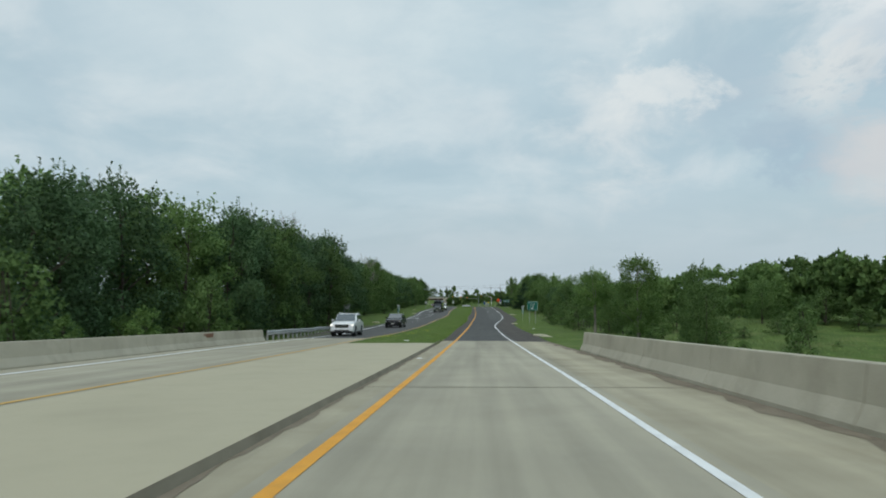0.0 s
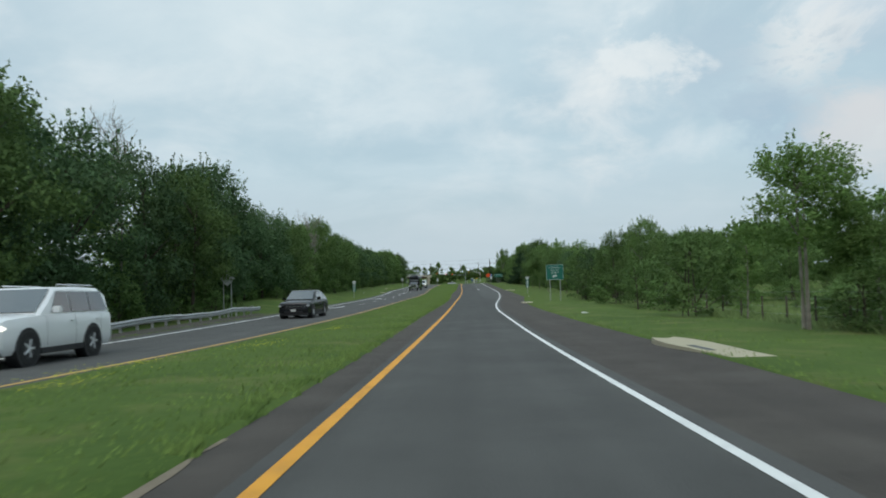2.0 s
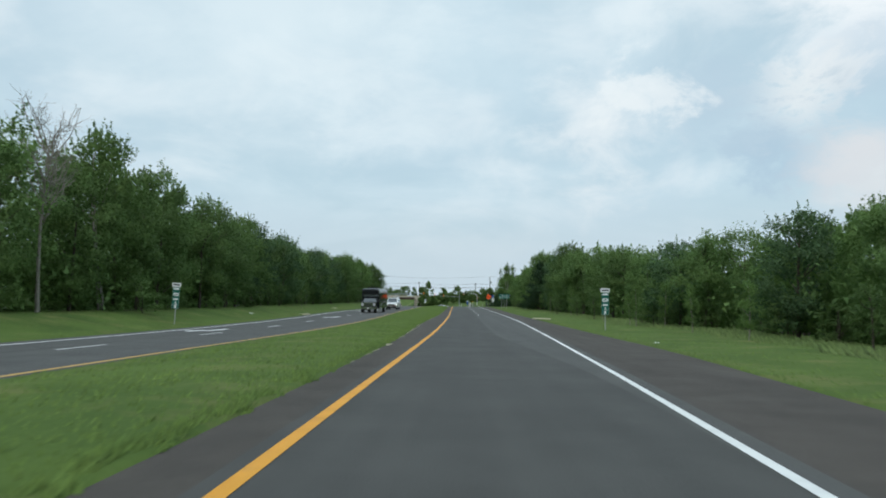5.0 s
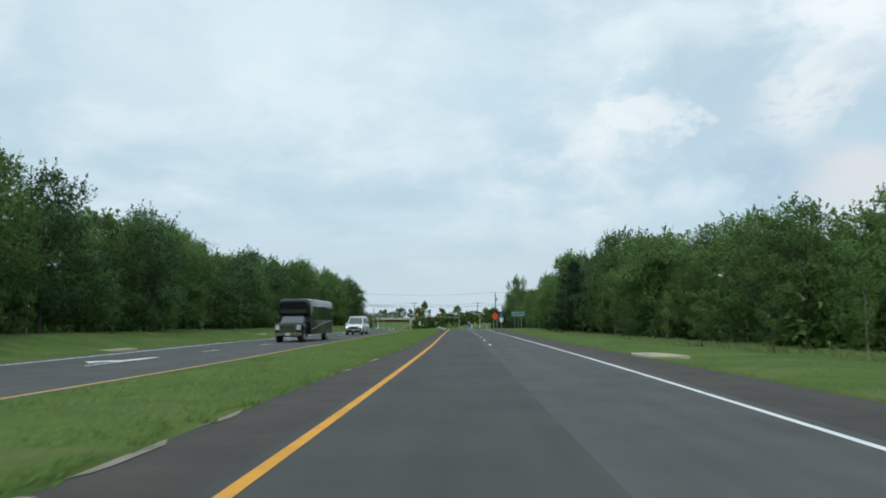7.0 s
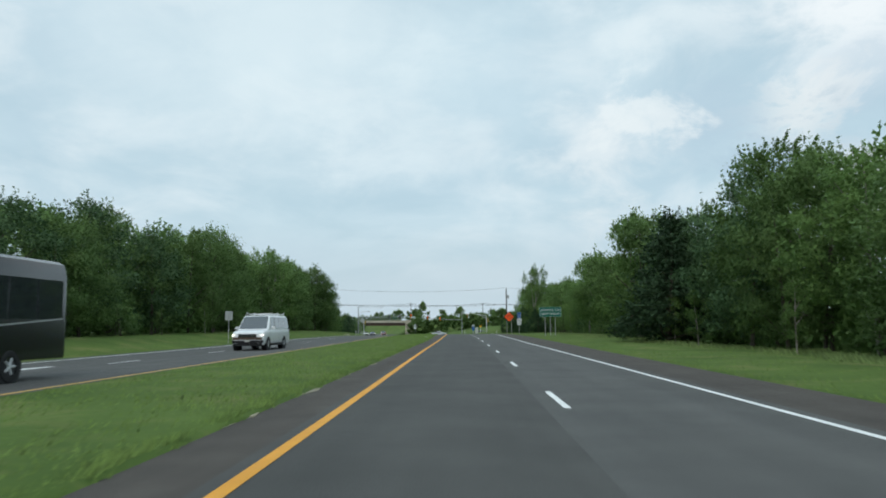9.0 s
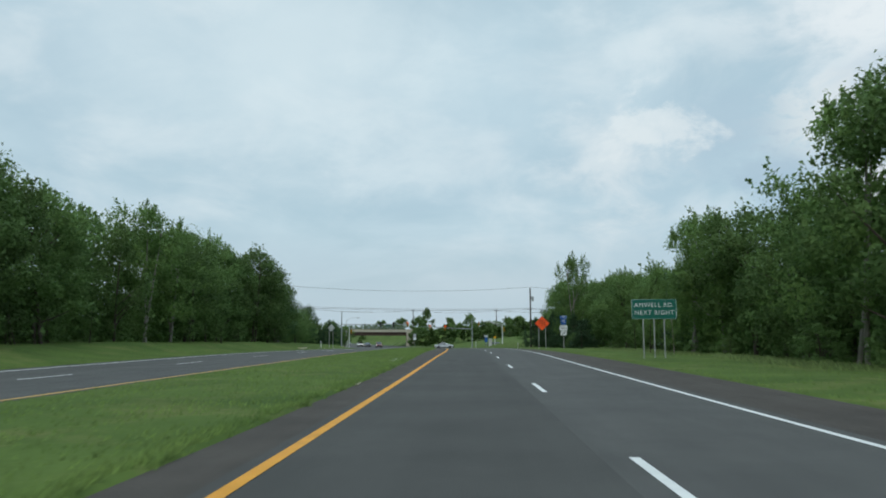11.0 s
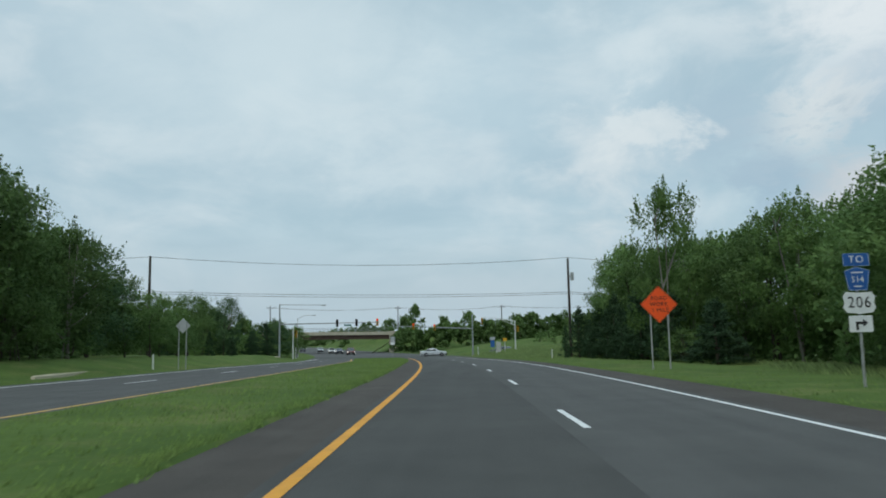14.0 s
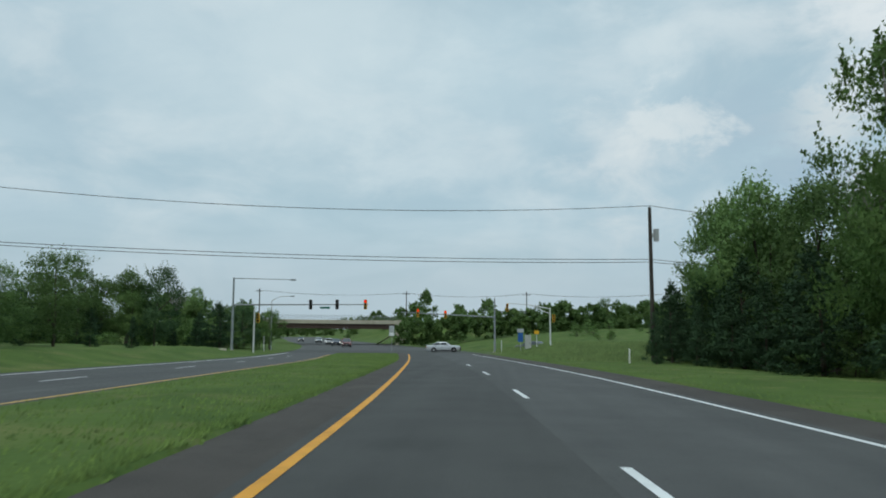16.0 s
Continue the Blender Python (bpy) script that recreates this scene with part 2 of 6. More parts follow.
# ---- shape helpers ----
def curve(*knots):
    """A smooth curve through (y, value) knots, straight outside them."""
    k, v = np.array([a for a, _ in knots], float), np.array([b for _, b in knots], float)
    m = np.gradient(v, k)

    def at(y):
        i = int(np.clip(np.searchsorted(k, y) - 1, 0, len(k) - 2))
        h = k[i + 1] - k[i]
        s = (y - k[i]) / h
        if s < 0:
            return v[0] + (y - k[0]) * m[0]
        if s > 1:
            return v[-1] + (y - k[-1]) * m[-1]
        return (2 * s**3 - 3 * s**2 + 1) * v[i] + (s**3 - 2 * s**2 + s) * h * m[i] + (3 * s**2 - 2 * s**3) * v[i + 1] + (s**3 - s**2) * h * m[i + 1]

    return at


def step(a, b, x):
    s = min(max((x - a) / (b - a), 0.0), 1.0)
    return s * s * (3 - 2 * s)


def mesh_of(name, verts, faces, *mats):
    me = bpy.data.meshes.new(name)
    me.from_pydata(verts, [], faces)
    for m in mats:
        me.materials.append(m)
    me.update()
    return me


def part(name, data, material, parent, label=""):
    """One mesh object under a thing or a part; data is a bmesh or a mesh."""
    if isinstance(data, bmesh.types.BMesh):
        me = bpy.data.meshes.new(name)
        data.to_mesh(me)
        data.free()
        me.materials.append(material)
    else:
        me = data
    ob = new(name, me)
    ob.parent = parent
    if label:
        ob["label"] = label
    return ob


def thing(name, m, label, category, group=""):
    ob = new(name)
    ob.empty_display_size = 0.2
    ob.matrix_world = m
    return tagged(ob, label, category, group, "thing")


def box(bm, x0, x1, y0, y1, z0, z1, bevel=0.0):
    r = bmesh.ops.create_cube(bm, size=1.0, matrix=Matrix.LocRotScale(((x0 + x1) / 2, (y0 + y1) / 2, (z0 + z1) / 2), None, (x1 - x0, y1 - y0, z1 - z0)))
    if bevel:
        es = list({e for v in r["verts"] for e in v.link_edges})
        bmesh.ops.bevel(bm, geom=es, offset=bevel, segments=2, affect="EDGES")
    return bm


def tube(bm, a, b, r0, r1=None, n=10):
    a, b = Vector(a), Vector(b)
    r1 = r0 if r1 is None else r1
    m = Matrix.Translation((a + b) / 2) @ (b - a).to_track_quat("Z", "Y").to_matrix().to_4x4()
    bmesh.ops.create_cone(bm, cap_ends=True, segments=n, radius1=r0, radius2=r1, depth=(b - a).length, matrix=m)
    return bm


def plate(bm, outline, y0, y1):
    """A flat plate in the xz plane with the given outline, between y0 and y1."""
    f = [bm.verts.new((x, y0, z)) for x, z in outline]
    g = [bm.verts.new((x, y1, z)) for x, z in outline]
    bm.faces.new(f)
    bm.faces.new(g[::-1])
    n = len(f)
    for i in range(n):
        bm.faces.new((f[i], g[i], g[(i + 1) % n], f[(i + 1) % n]))
    bmesh.ops.recalc_face_normals(bm, faces=bm.faces)
    return bm


def rounded(w, h, r, n=4):
    """Outline of a rectangle w by h about the origin with rounded corners."""
    out = []
    for cx, cz, a0 in ((w / 2 - r, h / 2 - r, 0), (-w / 2 + r, h / 2 - r, 90), (-w / 2 + r, -h / 2 + r, 180), (w / 2 - r, -h / 2 + r, 270)):
        for i in range(n + 1):
            a = radians(a0 + 90 * i / n)
            out.append((cx + r * math.cos(a), cz + r * math.sin(a)))
    return out


# ---- the plan: heights and lines along the road ----
road_z = curve((-300, 6.0), (-120, 5.6), (-60, 4.9), (-20, 3.75), (30, 2.13), (60, 1.20), (90, 0.71), (120, 0.33), (150, 0.0), (200, -0.09), (250, -0.09), (300, 0.0), (350, -0.43), (400, -1.26), (430, -1.66), (460, -1.95), (500, -2.15), (560, -2.2), (700, -2.2), (1200, -2.0))
line_y = curve((-60, -1.3), (-20, -1.0), (0, -0.73), (30, -0.59), (60, -0.54), (90, -0.21), (120, 0.0), (160, 0.31), (200, 0.40), (240, 0.10), (280, -0.03), (310, -0.34), (340, -1.39), (370, -3.67), (400, -6.62), (430, -10.2), (470, -16.0), (520, -25.5), (570, -37.0), (640, -56.0), (760, -95.0))
line_w = curve((-60, 2.85), (-20, 2.88), (3, 2.93), (12, 3.01), (30, 3.04), (50, 3.12), (75, 3.08), (95, 3.15), (105, 3.5), (128, 4.8), (148, 5.8), (170, 6.55), (200, 6.85), (240, 6.89), (280, 6.59), (310, 6.51), (340, 5.60), (370, 3.60), (400, 0.8), (430, -2.9), (470, -8.6), (520, -18.0), (570, -29.6), (640, -48.6), (760, -87.0))
line_d = curve((150, 3.71), (200, 3.85), (240, 3.92), (280, 3.53), (310, 3.14), (340, 2.06), (370, -0.14), (400, -3.2), (430, -6.75))
edge_r = curve((-60, 5.4), (0, 5.4), (30, 5.4), (43, 5.4), (60, 5.9), (80, 5.75), (105, 6.1), (120, 7.0), (135, 8.2), (150, 8.65), (200, 8.8), (290, 8.9), (318, 8.2), (343, 7.0), (365, 5.7), (385, 4.1), (400, 2.7), (430, -0.9), (470, -9.5), (520, -24.2), (570, -40.0), (640, -60.0), (760, -97.0))
edge_m = curve((-60, -1.6), (0, -1.52), (30, -1.45), (40, -1.46), (50, -1.52), (85, -1.5), (110, -1.1), (140, -1.0), (165, -1.3), (200, -0.9), (240, -1.05), (280, -1.15), (300, -1.7), (335, -2.6), (355, -3.7), (380, -5.5), (421, -10.4), (470, -17.2), (520, -26.7), (570, -38.2), (640, -57.2), (760, -96.2))
opp_y = curve((-60, -6.4), (0, -6.5), (30, -6.7), (55, -7.3), (66, -6.9), (78, -6.55), (90, -6.35), (110, -6.4), (140, -6.6), (165, -6.35), (185, -6.4), (200, -6.85), (216, -7.25), (255, -7.6), (290, -7.4), (320, -7.8), (345, -8.8), (362, -10.1), (383, -12.2), (404, -15.4), (425, -18.6), (470, -24.8), (520, -35.0), (570, -47.5), (640, -67.0), (760, -106.0))
opp_w = curve((-60, -10.3), (15, -10.6), (40, -11.6), (75, -11.65), (105, -12.1), (130, -12.8), (155, -13.25), (185, -13.8), (215, -15.4), (240, -15.7), (300, -15.6), (340, -15.9), (365, -17.2), (388, -19.2), (410, -22.0), (430, -25.4), (470, -33.4), (520, -46.5), (570, -62.5), (640, -83.0), (760, -122.0))
opp_d = curve((130, -10.0), (160, -10.1), (200, -10.8), (232, -11.7), (300, -11.7), (350, -12.7), (371, -14.4), (400, -18.2))
opp_e = lambda y: opp_w(y) - (1.0 + 0.5 * step(60, 40, y))


def ground_z(x, y):
    """The height of the ground, roads left out."""
    z = road_z(y)
    le, re = opp_e(y), edge_r(y)
    if x < le:
        d = le - x
        rise = 0.10 * step(0, 1, d) + 0.75 * step(0.8, 6, d) + 0.25 * step(5, 20, d)
        z += rise * step(88, 125, y) * (1 - 0.6 * step(395, 430, y)) - 0.45 * step(0, 5, d) * (1 - step(80, 115, y)) - 2.4 * step(2, 10, d) * (1 - step(15, 75, y))
        z += 3.0 * step(30, 80, d) * step(420, 480, y)
    elif x > re:
        d = x - re
        z += 0.02 - 0.25 * step(3, 12, d) - 3.2 * step(2, 12, d) * (1 - step(18, 62, y))
        z += (1.5 * step(3, 14, d) + 1.6 * step(12, 40, d)) * step(372, 405, y) * (1 - step(470, 520, y))
        z += 1.8 * step(3, 30, d) * step(440, 500, y)
        z += 1.1 * step(8, 22, d) * step(55, 82, y) * (1 - step(108, 135, y))
    if x < le or x > re:
        z += 4.2 * step(2, 22, le - x if x < le else x - re) * step(604, 665, y) * (1 - step(740, 800, y))
    bank = step(502, 512, y) * (1 - step(536, 548, y))
    if bank > 0 and x < le:
        z += 5.0 * bank * step(6, 16, le - x)
    elif bank > 0 and x > re:
        z += 5.0 * bank * step(1, 11, x - re) * (1 - step(14, 36, x - re))
    if x < le - 1 or x > re + 1:
        z += 0.16 * noise.noise(Vector((x * 0.13, y * 0.13, 3.0))) + 0.05 * noise.noise(Vector((x * 0.6, y * 0.6, 8.0)))
    return z


def steps(a, b, d):
    n = max(2, int(round((b - a) / d)) + 1)
    return [a + (b - a) * i / (n - 1) for i in range(n)]


NOSE = 421.0
BRIDGE_END = 47.0
SEAM = 78.5


def build_ground():
    rows = [-4000, -1500, -500, -200, -100] + steps(-60, 470, 2.0) + steps(476, 760, 8.0) + [820, 1000, 1400, 2200, 4500]
    left = [-4500, -1800, -700, -300, -150, -90, -60, -44, -33, -25, -19, -15, -12, -9.5, -7.5, -6, -4.8, -3.8, -2.9, -2.1, -1.4, -0.8, -0.35, 0.0]
    verts, cols = [], 0
    for y in rows:
        yy = min(max(y, -150), 760)
        le, re, om, me = opp_e(yy), edge_r(yy), opp_y(yy) + 0.35, edge_m(yy)
        z0 = road_z(y if abs(y) < 800 else math.copysign(800, y))
        row = [(le + d, ground_z(le + d, yy) + (z0 - road_z(yy))) for d in left]
        sunk = z0 - 0.30
        row += [(le + 0.3, sunk), (om - 0.3, sunk)]
        if 36.5 < y < NOSE:
            w = me - om
            rise = step(38.2, 44, y)
            crown = 0.10 * step(NOSE, NOSE - 12, y) * rise
            for i in range(9):
                u = i / 8
                bumpy = 0.05 * noise.noise(Vector((u * 7, y * 0.4, 1.0))) + 0.03 * noise.noise(Vector((u * 15, y * 1.1, 4.0)))
                row.append((om + u * w, z0 + 0.015 + (crown * 4 * u * (1 - u)) + rise * bumpy * (1 - (2 * u - 1) ** 6) + 0.03 * (u > 0.9)))
        else:
            row += [(om + i / 8 * (me - om), sunk) for i in range(9)]
        row += [(me + 0.3, sunk), (re - 0.3, sunk)]
        row += [(re - d, ground_z(re - d + 1e-4, yy) + (z0 - road_z(yy))) for d in left[::-1]]
        cols = len(row)
        verts += [(x, y, z) for x, z in row]
    faces = [(r * cols + c, r * cols + c + 1, (r + 1) * cols + c + 1, (r + 1) * cols + c) for r in range(len(rows) - 1) for c in range(cols - 1)]
    ob = new("ground", mesh_of("ground", verts, faces, grass))
    for f in ob.data.polygons:
        f.use_smooth = True
    tagged(ob, "mown green grass verges and median beside the highway", "grass", kind="structure")


build_ground()


def strip(verts, faces, y0, y1, left, right, lift, d=2.0, n=1):
    """A lengthwise band between two lines, lift above the road."""
    ys = steps(y0, y1, d)
    base = len(verts)
    for y in ys:
        for i in range(n + 1):
            x = left(y) + (right(y) - left(y)) * i / n
            verts.append((x, y, road_z(y) + (lift(x, y) if callable(lift) else lift)))
    w = n + 1
    for r in range(len(ys) - 1):
        for c in range(n):
            a = base + r * w + c
            faces.append((a, a + 1, a + w + 1, a + w))


def band(name, material, label, category, y0, y1, left, right, lift=0.0, d=2.0, n=1, kind="structure"):
    v, f = [], []
    strip(v, f, y0, y1, left, right, lift, d, n)
    ob = new(name, mesh_of(name, v, f, material))
    return tagged(ob, label, category, kind=kind)


off = lambda line, dx: (lambda y: line(y) + dx)
lane_split = lambda y: line_d(y) - 0.35
END = 760.0
# our carriageway: bridge deck, then asphalt
band("road_deck", concrete_lane, "grey worn concrete lane of a bridge deck", "road", -150, BRIDGE_END, off(line_y, -0.25), off(line_w, 0.25))
band("road_deck_shoulder", concrete_deck, "tan concrete shoulder of a bridge deck with dirt streaks", "road", -150, BRIDGE_END - 1.6, off(line_w, 0.25), off(edge_r, 0.0))
band("road_deck_gutter", concrete_deck, "tan concrete gutter strip beside the median curb", "road", -150, BRIDGE_END, off(edge_m, 0.0), off(line_y, -0.25))
band("road_lane_older", asphalt_old, "older grey asphalt lane up to a cross seam", "road", BRIDGE_END, SEAM, off(line_y, -0.25), line_w)
band("road_lane", asphalt, "dark grey asphalt driving lane", "road", SEAM, NOSE + 3, off(line_y, -0.25), lambda y: lane_split(max(y, 150)) if y > 150 else line_w(y) * (1 - step(110, 150, y)) + lane_split(150) * step(110, 150, y))
band("road_outer_lane", asphalt_worn, "paler worn asphalt of the outer lane and shoulder", "road", 150, NOSE + 3, lane_split, off(line_w, 0.3))
band("road_taper", asphalt_worn, "paler asphalt where the second lane begins", "road", BRIDGE_END - 1.6, 150, lambda y: line_w(y) * (1 - step(110, 150, y)) + lane_split(150) * step(110, 150, y), off(line_w, 0.3))
band("road_shoulder", asphalt_shoulder, "brownish grey asphalt shoulder beside the verge", "road", BRIDGE_END - 1.6, NOSE + 3, off(line_w, 0.3), edge_r)
band("road_inner_shoulder", asphalt_shoulder, "brownish asphalt strip beside the grass median", "road", BRIDGE_END, NOSE + 3, edge_m, off(line_y, -0.25))
# the other carriageway
band("road_far_deck", concrete_lane, "grey concrete lane of the oncoming bridge deck", "road", -150, 53, opp_e, off(opp_y, 0.3), 0.02)
band("road_oncoming", asphalt_worn, "grey asphalt of the oncoming carriageway", "road", 53, NOSE + 3, opp_e, off(opp_y, 0.38))
# the crossing and the road beyond
band("road_crossing", asphalt, "dark asphalt of the signalled crossing", "road", NOSE + 3, 449, lambda y: opp_e(y) - 1.0, lambda y: edge_r(y) + 1.0 + 60 * step(424, 427, y) * (1 - step(446, 449, y)))
band("road_beyond", asphalt_worn, "asphalt road curving away under the overpass", "road", 449, END, opp_e, edge_r)


def paint(name, material, label, category, pieces):
    v, f = [], []
    for y0, y1, line, w in pieces:
        strip(v, f, y0, y1, off(line, -w / 2), off(line, w / 2), (lambda x, y: 0.028 if y < 53.05 and x < -5 else 0.006), min(2.0, (y1 - y0) / 2))
    return tagged(new(name, mesh_of(name, v, f, material)), label, category, kind="structure")


paint("road_marking_yellow", paint_yellow, "solid yellow edge line along the median", "road marking", [(-150, 416, line_y, 0.155)])
paint("road_marking_white", paint_white, "solid white edge line along the shoulder", "road marking", [(-150, 418, line_w, 0.12)])
paint("road_marking_far_yellow", paint_yellow_old, "faded yellow edge line of the oncoming carriageway", "road marking", [(-150, 412, opp_y, 0.16)])
paint("road_marking_far_white", paint_white, "white edge line of the oncoming carriageway", "road marking", [(-150, 424, opp_w, 0.19)])
PHASE = -3.72 + 12.192 * 17
for k in range(0, 17):
    y = PHASE + 12.192 * k - 12.192 * 2
    if y > 196:
        ob = paint("lane_dash", paint_white, "white dashed lane line piece", "road marking", [(y - 3.05, y, line_d, 0.115)])
        ob["group"] = "lane dashes"
for k in range(0, 26):
    y = 144.9 + 12.192 * (k - 2)
    if 118 < y < 408:
        ob = paint("lane_dash", paint_white, "white dashed lane line piece of the oncoming side", "road marking", [(y, y + 3.05, opp_d, 0.13)])
        ob["group"] = "oncoming lane dashes"

# bridge median slab, with a curb step towards our lane
def median_slab():
    v, f, n = [], [], 6
    ys = steps(-150, 36, 2.0)
    for y in ys + [None]:
        for i in range(n + 1):
            u = i / n
            yy = 40.5 - 2.3 * u if y is None else y
            x = opp_y(yy) + 0.3 + (edge_m(yy) - opp_y(yy) - 0.3) * u
            v.append((x, yy, road_z(yy) + 0.03 + 0.075 * min(max((x - opp_y(yy)) / 4.6, 0), 1)))
    for r in range(len(ys)):
        for c in range(n):
            k = r * (n + 1) + c
            f.append((k, k + 1, k + n + 2, k + n + 1))
    tagged(new("median_slab", mesh_of("median_slab", v, f, concrete_median)), "raised pale concrete median of the bridge", "median", kind="structure")


median_slab()
band("curb_face", curb_dark, "dirty vertical concrete curb face", "curb", -150, 52, off(edge_m, 0.0), off(edge_m, 0.035), lambda x, y: 0.105 * (1 - step(42, 52, y)) * (1 if x < edge_m(y) + 0.01 else -0.02))

band("dirt_strip", dirt, "brown dirt swept along the foot of the barrier", "dirt", -60, 44, lambda y: 5.02 + 0.10 * math.sin(y * 1.3) + 0.07 * math.sin(y * 3.7), lambda y: 5.39, 0.006, 0.8)
band("dirt_strip", dirt, "brown dirt gathered along the median curb", "dirt", -60, 50, off(edge_m, 0.03), lambda y: edge_m(y) + 0.12 + 0.03 * math.sin(y * 1.1) + 0.03 * math.sin(y * 2.9) + 0.02 * math.sin(y * 6.1), 0.006, 0.4)
for yj in (12.0, 33.6):
    band("deck_joint", curb_dark, "dark joint across the bridge deck", "joint", yj, yj + 0.07, edge_m, edge_r, 0.007, 0.05)
pale_dirt = surface("pale_dirt", (0.20, 0.175, 0.13), (0.34, 0.30, 0.235), 2.5, 0.95, 0.8, 30, stain=((0.10, 0.12, 0.05), 1.2, 0.8))
band("median_dirt", pale_dirt, "pale dirt and broken edging along the grass median", "dirt", 48, 412, lambda y: edge_m(y) - 0.09, lambda y: edge_m(y) - 0.05 + 0.17 * (0.35 + 0.65 * step(115, 135, y) * (1 - step(225, 250, y))) * max(0, 0.30 + 0.8 * math.sin(y * 0.31 + 0.6) * math.sin(y * 0.83 + 1) + 0.35 * math.sin(y * 2.3)) + 0.22 * (step(162.6, 163.4, y) * (1 - step(164.6, 165.4, y)) + 0.6 * step(195.8, 196.6, y) * (1 - step(199.2, 200.4, y))), 0.009, 0.4)
# asphalt between the oncoming lanes and the guard rail
rail_line = curve((42.5, -12.45), (55, -13.3), (70, -14.2), (88, -14.8), (101, -15.0))
band("road_far_shoulder", asphalt_shoulder, "dark asphalt strip up to the guard rail", "road", 43, 101, lambda y: rail_line(y) - 0.25, lambda y: opp_e(y) + 0.02, 0.004)


# ---- bridge walls and guard rail ----
def barrier(x_of, y0, y1, side, label, end_slope=0.0):
    """A concrete safety-shape wall built of cast lengths; side +1: its face looks towards -x."""
    root = thing("concrete_barrier", pose(0, 0, 0), label, "barrier")
    prof = [(0.0, 0.0), (0.0, 0.075), (0.13, 0.33), (0.19, 0.80), (0.205, 0.815), (0.345, 0.815), (0.36, 0.80), (0.36, -0.5), (0.0, -0.5)]
    n = max(1, int(round((y1 - y0) / 6.1)))
    cuts = [y0 + (y1 - y0) * i / n for i in range(n + 1)]
    for a, b in zip(cuts, cuts[1:]):
        bm = bmesh.new()
        rings = []
        for y in steps(a + 0.008, b - 0.008, 2.0):
            base = road_z(y)
            lean = 1.0 if side > 0 else 0.92
            rings.append([bm.verts.new((x_of(y) + side * px, y, base + (pz * lean if pz > 0 else pz))) for px, pz in prof])
        for r, s in zip(rings, rings[1:]):
            for i in range(len(prof)):
                j = (i + 1) % len(prof)
                bm.faces.new((r[i], r[j], s[j], s[i]))
        bm.faces.new(rings[0])
        bm.faces.new(rings[-1][::-1])
        bmesh.ops.recalc_face_normals(bm, faces=bm.faces)
        part("wall_length", bm, concrete_wall, root)
    return root


barrier(lambda y: 5.34, -60, 30.3, 1, "tan concrete safety barrier at the bridge's edge", 1)
wall_l = barrier(lambda y: opp_w(y) - 1.05, -60, 45.2, -1, "weathered tan concrete barrier beside the oncoming lanes")
rust = surface("rusty_plate", (0.16, 0.075, 0.04), (0.25, 0.13, 0.08), 8.0, 0.8, 0.3, 60)
bm = bmesh.new()
box(bm, opp_w(34) - 1.26, opp_w(34) - 1.215, 33.4, 35.2, road_z(34) + 0.45, road_z(34) + 0.66, 0.01)
part("plate", bm, rust, wall_l, "brown rusty plate")

galvanised = surface("galvanised_steel", (0.52, 0.54, 0.55), (0.68, 0.70, 0.71), 5.0, 0.5, 0.1, 80, metal=0.3)
post_steel = surface("steel_post", (0.30, 0.31, 0.30), (0.44, 0.45, 0.44), 6.0, 0.6, 0.1, 60, metal=0.4)


def guard_rail():
    root = thing("guard_rail", pose(0, 0, 0), "galvanised steel guard rail on posts beside the oncoming lanes", "guard rail")
    line = rail_line
    prof = [(-0.04, 0.0), (0.0, 0.045), (0.045, 0.085), (0.0, 0.125), (-0.025, 0.155), (0.0, 0.185), (0.045, 0.225), (0.0, 0.265), (-0.04, 0.31)]
    bm = bmesh.new()
    rings = []
    for y in steps(45.25, 101, 1.4):
        h = 0.50 * (1 - 0.35 * step(94, 101, y))
        rings.append([bm.verts.new((line(y) + px, y, ground_z(line(y), y) + h + pz - 0.1)) for px, pz in prof])
    for r, s in zip(rings, rings[1:]):
        for i in range(len(prof) - 1):
            bm.faces.new((r[i], r[i + 1], s[i + 1], s[i]))
    bmesh.ops.solidify(bm, geom=bm.faces[:], thickness=0.006)
    part("rail", bm, galvanised, root)
    pm = None
    for y in steps(46.2, 99, 1.9):
        if pm is None:
            b2 = bmesh.new()
            box(b2, -0.05, 0.05, -0.08, 0.08, -0.5, 0.66, 0.008)
            box(b2, 0.05, 0.15, -0.07, 0.07, 0.40, 0.68, 0.008)
            pm = bpy.data.meshes.new("post")
            b2.to_mesh(pm)
            b2.free()
            pm.materials.append(post_steel)
        o = part("post", pm, None, root)
        o.location = (line(y) - 0.20, y, ground_z(line(y), y))
    return root


guard_rail()


# ---- trees ----
rng = np.random.default_rng(7)


